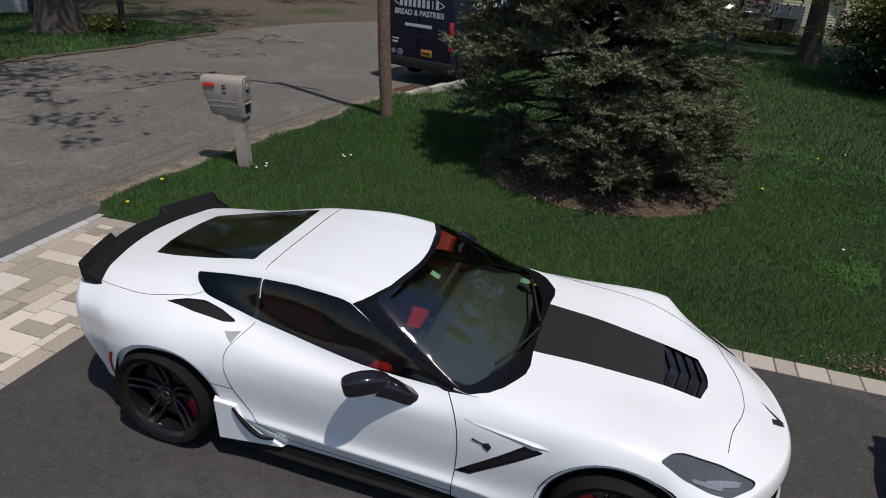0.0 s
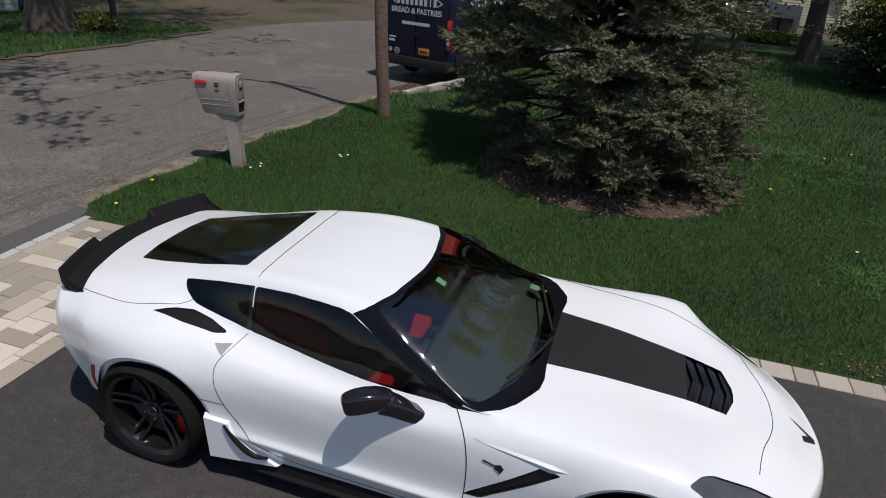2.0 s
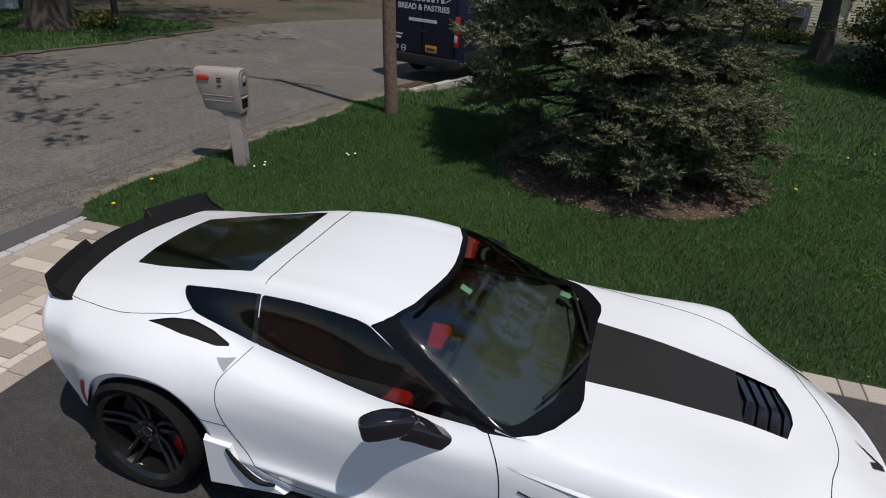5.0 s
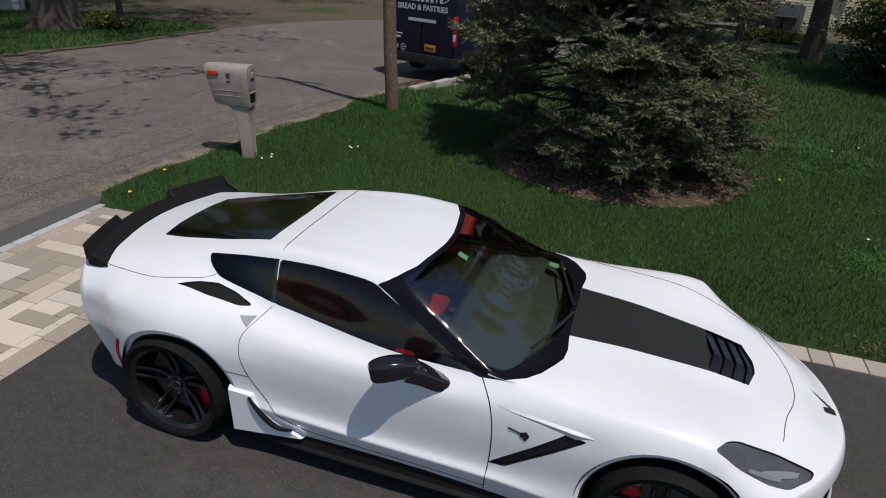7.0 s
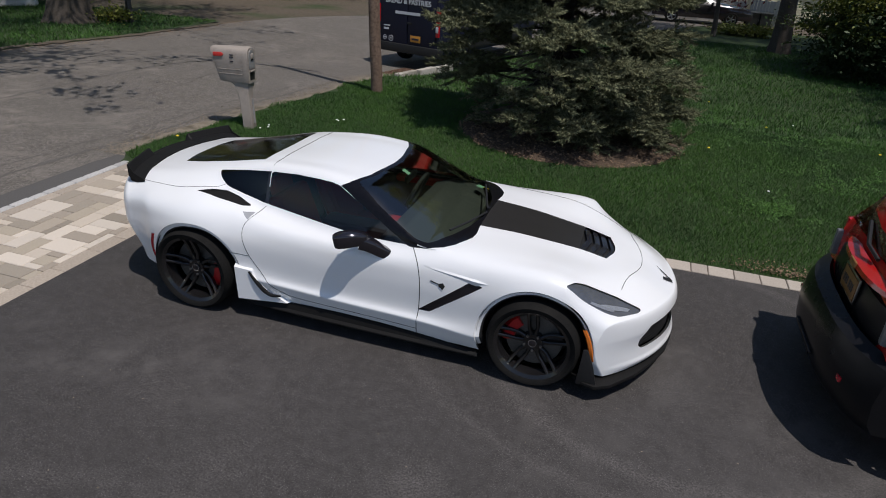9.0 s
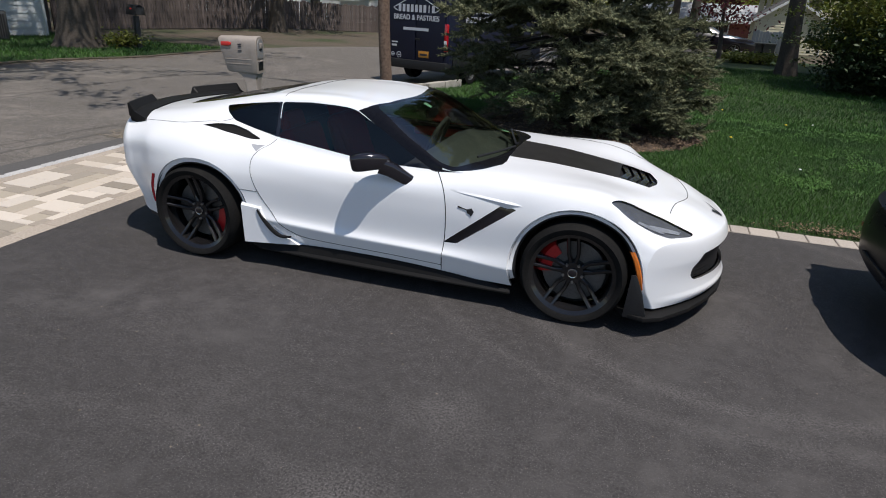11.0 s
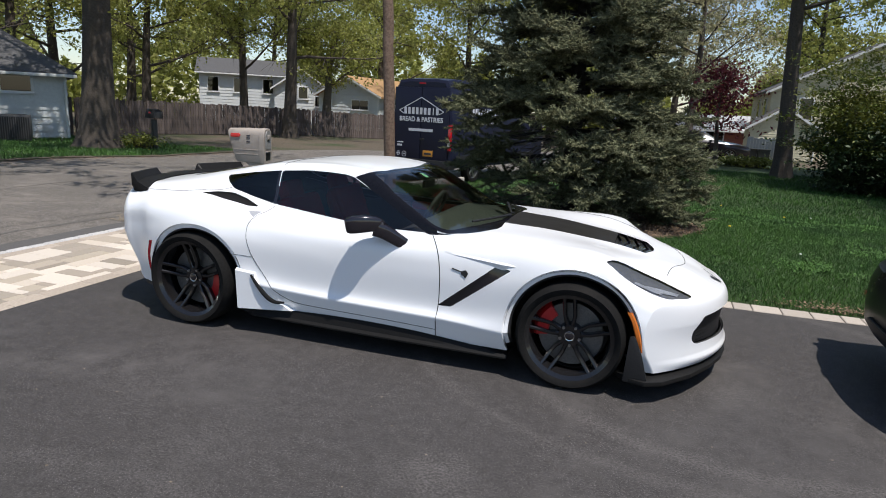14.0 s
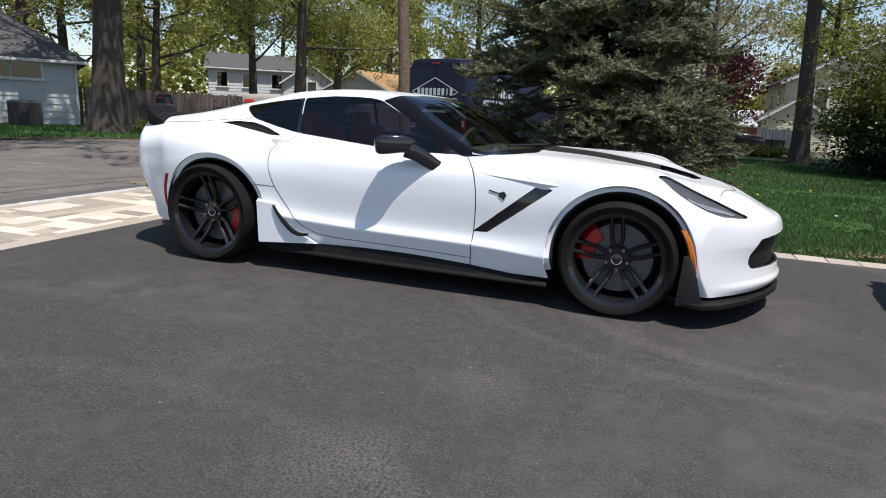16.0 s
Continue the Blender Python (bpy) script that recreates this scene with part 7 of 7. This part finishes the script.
def red_hatchback(at):
    """A small red crossover with black lower cladding; local x runs forward, the rear bumper is at x = 0."""
    t = thing("hatchback", "red compact crossover with black lower bumper, parked on the driveway", "car", at=at)

    def ring(x, wb, zb, ws, zs, wr, zr, low=.30):
        half = [(wb * .92, low), (wb, low + .12), (wb + .005, (low + zb) / 2), (wb, zb), (ws, zs), ((ws + wr) / 2, (zs + zr) / 2 + .02), (wr, zr - .05), (wr * .8, zr), (wr * .35, zr + .012)]
        return [(x, -y, z) for y, z in half] + [(x, y, z) for y, z in reversed(half)]
    st = [ring(.15, .74, .78, .70, .98, .62, 1.02, .42), ring(.20, .80, .82, .76, 1.02, .64, 1.14, .40), ring(.34, .85, .86, .80, 1.06, .62, 1.42, .38), ring(.55, .87, .88, .82, 1.08, .60, 1.56, .34),
          ring(1.0, .875, .9, .83, 1.08, .60, 1.62), ring(2.0, .875, .9, .83, 1.06, .60, 1.63), ring(2.6, .87, .9, .83, 1.04, .58, 1.52), ring(3.1, .865, .88, .81, 1.0, .66, 1.12),
          ring(3.6, .85, .84, .76, .96, .62, 1.02), ring(4.0, .78, .74, .68, .86, .52, .90), ring(4.12, .68, .64, .58, .74, .44, .78)]
    part("body", loft(st), M["red_paint"], t, angle=32)
    # black bumper wrapped round the tail
    prof = [(-.02, .30), (-.06, .36), (-.075, .50), (-.06, .64), (-.03, .72), (.06, .755), (.10, .70), (.10, .30)]
    stations = []
    for y in np.linspace(-.86, .86, 25):
        back = .20 * (abs(y) / .86) ** 3.2
        stations.append([(x + back, y, z) for x, z in prof])
    bumper = part("bumper", loft(stations), M["bumper_black"], t, "glossy black rear bumper", angle=40)
    part("scuff_strip", box(.02, .50, .018, -.072, .0, .42, bevel=.006), M["satin_black"], bumper)
    for side in (1, -1):
        part("reflector", box(.02, .10, .035, .0, side * .60, .50, bevel=.006), M["red_lens"], bumper)
        part("tail_lamp", box(.16, .17, .24, .262, side * .742, .955, bevel=.05), M["red_lens"], t, "red tail lamp")
        part("lamp_edge", box(.10, .06, .20, .16, side * .665, .90, bevel=.02), M["lamp_bowl"], t, "grey clear lens")
        part("sill", box(2.6, .04, .22, 2.05, side * .875, .42, bevel=.015), M["satin_black"], t, "black sill cladding")
        part("side_glass", box(1.5, .015, .32, 1.75, side * .735, 1.29, rot=None), M["rear_glass"], t)
        part("wing_mirror", box(.12, .20, .13, 2.85, side * .97, 1.08, bevel=.04), M["red_paint"], t)
    part("tailgate_panel", loft([[(.125 + .10 * (abs(y) / .74) ** 3 + dx, y, z) for dx, z in ((0, .66), (-.03, .78), (-.012, .96), (.05, .99), (.08, .66))] for y in np.linspace(-.74, .74, 15)]), M["bumper_black"], t, "glossy black panel round the number plate", angle=40)
    part("tailgate_lip", loft([[(.10 + .10 * (abs(y) / .5) ** 3 + dx, y, z) for dx, z in ((0, .985), (-.035, 1.005), (-.03, 1.035), (.05, 1.06), (.06, .985))] for y in np.linspace(-.46, .46, 11)]), M["red_paint"], t, "red ridge over the number plate", angle=40)
    frame = part("plate_frame", box(.015, .335, .18, .092, 0, .875, bevel=.005), M["steel"], t, "steel plate frame")
    plate = part("number_plate", box(.010, .305, .145, .084, 0, .875, bevel=.003), M["plate_dull"], frame, "gold number plate with dark bars")
    for y in (-.09, -.055, -.02, .035, .07, .105):
        part("plate_bar", box(.004, .022, .055, .078, y, .872), M["plate_ink"], plate)
    part("tailgate_emblem", box(.014, .13, .045, .064, 0, 1.018, bevel=.004), M["plate_dull"], t, "plain gold emblem")
    b2 = bmesh.new()
    pts = [(.205, .62, 1.12), (.205, -.62, 1.12), (.43, -.55, 1.46), (.43, .55, 1.46)]
    b2.faces.new([b2.verts.new((x - .035, y, z)) for x, y, z in pts])
    bmesh.ops.solidify(b2, geom=b2.faces[:], thickness=.012)
    part("rear_window", b2, M["rear_glass"], t, "dark rear window", smooth=False)
    part("wiper", tube([(.16, -.1, 1.10), (.13, .05, 1.14), (.20, .35, 1.20)], .014, 6), M["satin_black"], t)
    part("roof_spoiler", slab([(.36, -.58), (.62, -.60), (.62, .60), (.36, .58)], 1.55, 1.585, bevel=.012), M["red_paint"], t)
    for x in (.78, 3.30):
        for side in (1, -1):
            part("arch_cladding", lathe([(.36, -.02), (.42, -.02), (.42, .02), (.36, .02)], 40), M["satin_black"], t, at=Matrix.Translation((x, -side * .87, .36)) @ Matrix.Rotation(radians(90), 4, "X"))
            plain_wheel(.335, .21, t, x, -side * .80, side)
    return t


red_hatchback(Matrix.Translation((4.58, -.15, 0)))


def dark_sedan(at):
    t = thing("sedan", "black sedan parked in the neighbour's drive", "car", at=at)

    def ring(x, wb, zb, wr, zr, low=.28):
        half = [(wb * .94, low), (wb, low + .12), (wb + .01, (low + zb) / 2 + .08), (wb, zb), (wb * .96, zb + .05), ((wb + wr) / 2 * .95, (zb + zr) / 2), (wr, zr - .04), (wr * .7, zr)]
        return [(x, -y, z) for y, z in half] + [(x, y, z) for y, z in reversed(half)]
    st = [ring(0, .78, .80, .60, .88), ring(.12, .86, .88, .66, .98), ring(.7, .90, .90, .66, 1.06), ring(1.3, .91, .90, .60, 1.40), ring(1.9, .91, .89, .60, 1.45), ring(2.5, .91, .88, .58, 1.40), ring(3.2, .90, .86, .68, 1.0), ring(4.2, .87, .78, .68, .88), ring(4.6, .80, .70, .58, .78), ring(4.72, .70, .60, .48, .68)]
    part("body", loft(st), M["gloss_black"], t, angle=30)
    for side in (1, -1):
        for x0, w in ((1.35, .62), (2.1, .75)):
            part("side_glass", box(w, .02, .28, x0, side * .795, 1.13), M["clear_glass"], t)
        part("headlight", box(.12, .25, .10, 4.52, side * .62, .66, bevel=.03), M["white_lens"], t, "clear headlight")
        part("wing_mirror", box(.12, .2, .13, 2.75, side * .98, .98, bevel=.04), M["gloss_black"], t)
        for x in (.95, 3.75):
            plain_wheel(.32, .21, t, x, -side * .82, side, "steel")
    return t


dark_sedan(Matrix.Translation((2.75, 32.0, -.36)) @ Matrix.Rotation(radians(3), 4, "Z"))

# ---- bins, black mailbox, air conditioner ----
for x, y in ((7.62, 32.5), (8.22, 32.4)):
    t = thing("wheelie_bin", "low dark wheeled bin beside the white fence", "bin", "bins by the fence", at=Matrix.Translation((x, y, -.36)))
    part("body", loft([[(-.24, -.26, .05), (.24, -.26, .05), (.24, .26, .05), (-.24, .26, .05)], [(-.28, -.32, .62), (.28, -.32, .62), (.28, .32, .62), (-.28, .32, .62)]]), M["bin_plastic"], t)
    part("lid", box(.60, .70, .06, 0, 0, .65, bevel=.025), M["bin_plastic"], t)
    for s in (1, -1):
        part("bin_wheel", lathe([(.02, -.03), (.12, -.03), (.12, .03), (.02, .03)], 20), M["rubber"], t, at=Matrix.Translation((s * .28, .28, .12)) @ Matrix.Rotation(radians(90), 4, "Y"))

t = thing("mailbox", "black mailbox on a dark square post across the street", "mailbox", at=Matrix.Translation((-12.75, 12.85, terrain(-12.75, 12.85))) @ Matrix.Rotation(radians(-20), 4, "Z"))
part("post", box(.14, .14, 1.0, 0, 0, .48, bevel=.01), M["dark_metal"], t)
part("box", loft([[(x, w * math.cos(a), 1.02 + (.30 * math.sin(a) if math.sin(a) > 0 else 0)) for a in np.linspace(-.001, math.pi + .001, 14)] for x, w in ((-.28, .15), (-.27, .165), (.27, .165), (.28, .15))]), M["satin_black"], t, angle=30)
part("door", box(.02, .28, .22, .29, 0, 1.14, bevel=.03), M["dark_metal"], t)
part("flag", box(.12, .012, .05, .05, -.175, 1.20, bevel=.004), M["flag_red"], t, "small red flag")

t = thing("air_conditioner", "dark louvred air conditioner beside the white house", "air conditioner", at=Matrix.Translation((-17.75, 11.9, terrain(-17.7, 11.9))) @ Matrix.Rotation(radians(48), 4, "Z"))
part("case", box(.95, .95, .85, 0, 0, .45, bevel=.04), M["dark_metal"], t)
part("fan_guard", lathe([(.1, .88), (.38, .89), (.40, .87)], 30), M["satin_black"], t)
for k in range(14):
    part("louvre", box(.04, .02, .72, -.42 + .065 * k, -.485, .45), M["satin_black"], t)

# ---- fence ----
def board_fence(name, a, b, height, label, material, board=.145, group=""):
    a, b = Vector((*a, 0)), Vector((*b, 0))
    d = (b - a).normalized()
    side = Vector((-d.y, d.x, 0))
    n = int((b - a).length / board)
    t = thing(name, label, "fence")
    ang = math.atan2(d.y, d.x)
    r = random.Random(5)
    shared = [mesh_of("board", box(board - .012, .022, height + .02 * k, 0, 0, (height + .02 * k) / 2, bevel=.004, seg=1), material, False) for k in range(-2, 3)]
    for k in range(n):
        p = a + d * board * (k + .5)
        ob = new("board", r.choice(shared))
        ob.parent = t
        ob.matrix_basis = Matrix.Translation((p.x, p.y, terrain(p.x, p.y) - .03)) @ Matrix.Rotation(ang + r.uniform(-.02, .02), 4, "Z") @ Matrix.Rotation(r.uniform(-.006, .006), 4, "Y")
    m = int((b - a).length / 2.4)
    for k in range(m + 1):
        p = a + d * min(2.4 * k, (b - a).length) + side * .08
        part("post", box(.10, .10, height, 0, 0, height / 2), material, t, at=Matrix.Translation((p.x, p.y, terrain(p.x, p.y) - .05)) @ Matrix.Rotation(ang, 4, "Z"))
        if k < m:
            q = a + d * (2.4 * k + 1.2) + side * .035
            for z in (.35, height - .35):
                part("rail", box(2.4, .04, .09, 0, 0, z), material, t, at=Matrix.Translation((q.x, q.y, terrain(q.x, q.y))) @ Matrix.Rotation(ang, 4, "Z"))
    return t


M["fence_board"] = surface("weathered grey fence board", (0.085, 0.066, 0.060), (0.140, 0.110, 0.098), fine=9, coarse=1.2, rough=0.95, bump=0.5, bump_scale=26, vary=0.28, dirt=(0.060, 0.048, 0.044), dirt_amount=0.5)
board_fence("board_fence", (-21.0, 17.4), (-17.0, 30.5), 1.52, "tall weathered grey board fence across the street", M["fence_board"])
board_fence("board_fence", (-16.95, 30.6), (-12.0, 37.6), 1.52, "tall weathered grey board fence at the corner", M["fence_board"])
board_fence("board_fence", (-22.5, 16.0), (-21.05, 17.3), 1.5, "short run of grey fence beside the white house", M["fence_board"])
board_fence("picket_fence", (7.55, 33.6), (8.9, 32.7), 1.25, "grey-white vinyl fence beside the yellow house", M["vinyl_fence"], .16)


# ---- houses ----
def wall_boards(parent, w, h, material, at, step=.26):
    """Lapped siding courses across a wall w wide and h high."""
    n = int(math.ceil(h / step))
    for k in range(n):
        z0, z1 = k * step, min((k + 1) * step, h)
        b2 = loft([[(-w / 2, -.028, z0), (-w / 2, -.006, z1), (-w / 2, .01, z1), (-w / 2, .01, z0)], [(w / 2, -.028, z0), (w / 2, -.006, z1), (w / 2, .01, z1), (w / 2, .01, z0)]])
        part("siding_board", b2, material, parent, smooth=False, at=at)


def window(parent, at, w, h, panes=2, frame="trim_white"):
    win = part("window", box(w + .14, .08, h + .14, bevel=.01), M[frame], parent, at=at)
    for k in range(panes):
        x = -w / 2 + w * (k + .5) / panes
        part("pane", box(w / panes - .05, .02, h - .02, x, -.045, 0), M["rear_glass"], win)
        part("pane_back", box(w / panes - .05, .01, h - .02, x, -.03, 0), M["satin_black"], win)
    part("sill", box(w + .2, .12, .04, 0, -.05, -h / 2 - .08), M[frame], win)
    return win


def house(name, at, w, d, h, rise, siding, roof, label, windows=(), gable_front=False, step=.26, overhang=.35, hip=0.0):
    """Local: the seen wall faces -y at y = 0; the house reaches d behind it."""
    t = thing(name, label, "house", at=at)
    wall = part("wall", box(w, d, h + .6, 0, d / 2 + .011, h / 2 - .3), M[siding], t, smooth=False)
    wall_boards(t, w, h, M[siding], Matrix.Translation((0, 0, 0)), step)
    wall_boards(t, d, h, M[siding], Matrix.Translation((w / 2 + .0, d / 2, 0)) @ Matrix.Rotation(radians(90), 4, "Z"), step)
    wall_boards(t, d, h, M[siding], Matrix.Translation((-w / 2, d / 2, 0)) @ Matrix.Rotation(radians(-90), 4, "Z"), step)
    o = overhang
    if gable_front:
        tri = [(-w / 2, h), (w / 2, h), (0, h + rise)]
        b2 = bmesh.new()
        lo = [b2.verts.new((x, -.012, z)) for x, z in tri]
        hi = [b2.verts.new((x, d, z)) for x, z in tri]
        b2.faces.new(lo)
        b2.faces.new(hi[::-1])
        for k in range(3):
            b2.faces.new((lo[k], hi[k], hi[(k + 1) % 3], lo[(k + 1) % 3]))
        bmesh.ops.recalc_face_normals(b2, faces=b2.faces)
        part("gable", b2, M[siding], t, smooth=False)
        k = rise / (w / 2)
        for s in (1, -1):
            b2 = loft([[(0, -o, h + rise + .02), (s * (w / 2 + o), -o, h - o * k + .02), (s * (w / 2 + o), -o, h - o * k + .16), (0, -o, h + rise + .16)],
                       [(0, d + o, h + rise + .02), (s * (w / 2 + o), d + o, h - o * k + .02), (s * (w / 2 + o), d + o, h - o * k + .16), (0, d + o, h + rise + .16)]])
            part("roof_slope", b2, M[roof], t, smooth=False)
            b2 = loft([[(0, y, h + rise - .02), (s * (w / 2 + o), y, h - o * k - .02), (s * (w / 2 + o), y, h - o * k + .13), (0, y, h + rise + .13)] for y in (-o - .03, -o - .004)])
            part("barge_board", b2, M["trim_white"], t, smooth=False)
    else:
        k = rise / (d / 2)
        for s0, s1 in ((-o, d / 2), (d + o, d / 2)):
            z0 = h - o * k
            b2 = loft([[(-w / 2 - o, s0, z0 + .02), (-w / 2 - o, s1, h + rise + .02), (-w / 2 - o, s1, h + rise + .16), (-w / 2 - o, s0, z0 + .16)],
                       [(w / 2 + o, s0, z0 + .02), (w / 2 + o - hip, s1, h + rise + .02), (w / 2 + o - hip, s1, h + rise + .16), (w / 2 + o, s0, z0 + .16)]])
            part("roof_slope", b2, M[roof], t, smooth=False)
        part("gutter", box(w + 2 * o, .11, .11, 0, -o - .05, h - o * k + .06, bevel=.02), M["trim_white"], t)
        if hip:
            z0, x0 = h - o * k, w / 2 + o
            b2 = loft([[(x0, -o, z0 + .02), (x0, d + o, z0 + .02), (x0 - hip, d / 2 + .01, h + rise + .02), (x0 - hip, d / 2 - .01, h + rise + .02)], [(x0, -o, z0 + .16), (x0, d + o, z0 + .16), (x0 - hip, d / 2 + .01, h + rise + .158), (x0 - hip, d / 2 - .01, h + rise + .158)]])
            part("roof_slope", b2, M[roof], t, smooth=False)
        for s in ((-1,) if hip else (1, -1)):
            tri = [(0, h), (d, h), (d / 2, h + rise)]
            b2 = bmesh.new()
            lo = [b2.verts.new((s * w / 2, y, z)) for y, z in tri]
            hi = [b2.verts.new((s * (w / 2 - .1), y, z)) for y, z in tri]
            b2.faces.new(lo)
            b2.faces.new(hi[::-1])
            for q in range(3):
                b2.faces.new((lo[q], hi[q], hi[(q + 1) % 3], lo[(q + 1) % 3]))
            bmesh.ops.recalc_face_normals(b2, faces=b2.faces)
            part("gable", b2, M[siding], t, smooth=False)
    for x, z, ww, hh, p in windows:
        window(t, Matrix.Translation((x, -.03, z)), ww, hh, p)
    part("downspout", rod((w / 2 - .05, -.08, 0), (w / 2 - .05, -.08, h - .1), .04, n=8), M["trim_white"], t)
    return t


def facing(x, y, z, deg):
    return Matrix.Translation((x, y, z)) @ Matrix.Rotation(radians(deg), 4, "Z")


# the white house across the street: its wall ends at the corner by the oak
house("house", facing(-21.0, 10.6, -.2, 50), 9.5, 8.0, 2.4, 2.0, "siding_white", "shingle_grey", "low white-sided house with a dark grey roof", [(2.7, 1.95, 1.9, .55, 2), (-1.0, 1.6, 1.4, 1.0, 2)], hip=3.2)
house("house", facing(-32.5, 46.5, -.4, 35), 8.5, 7.0, 4.1, 1.3, "siding_white", "shingle_grey", "two-storey white house with a grey roof beyond the fence", [(-3.1, 3.1, .9, 1.2, 1), (-.9, 3.1, .9, 1.2, 1), (1.6, 3.1, .9, 1.2, 1)])
house("house", facing(-27.9, 47.6, -.4, 28), 4.6, 7.0, 3.1, 1.6, "siding_white", "shingle_grey", "white gabled wing of the two-storey house", [(.2, 2.7, .8, 1.0, 1), (1.6, 2.0, .7, .9, 1)], True)
house("house", facing(-20.6, 42.5, -.5, -6), 5.6, 12, 2.7, 1.35, "siding_white", "shingle_tan", "low white gabled house with a tan shingle roof", [(1.1, 2.0, 1.5, .7, 2)], True)
yellow = house("house", facing(14.85, 38.5, -.36, 0), 11.6, 8, 3.86, 2.95, "siding_yellow", "shingle_grey", "two-storey pale yellow house with dark windows", [(-3.9, 2.9, .7, 1.2, 1)], True, .14)
for y in (1.6, 4.4):
    window(yellow, Matrix.Translation((-5.83, y, 2.85)) @ Matrix.Rotation(radians(-90), 4, "Z"), .8, 1.2, 1)
house("house", facing(9.62, 36.6, -.36, 0), 3.5, 1.8, 1.72, 1.12, "siding_yellow", "shingle_grey", "low gabled porch wing of the yellow house", [], True, .14, .25)
house("house", facing(6.5, 56, -1.8, -5), 15, 8, 2.6, 1.2, "brick_red", "shingle_pale", "low red-brick house with a pale roof far off", [(-3.5, 2.15, 1.2, .8, 2), (.6, 2.15, 2.2, .8, 3), (4.4, 2.15, 1.2, .8, 2)])
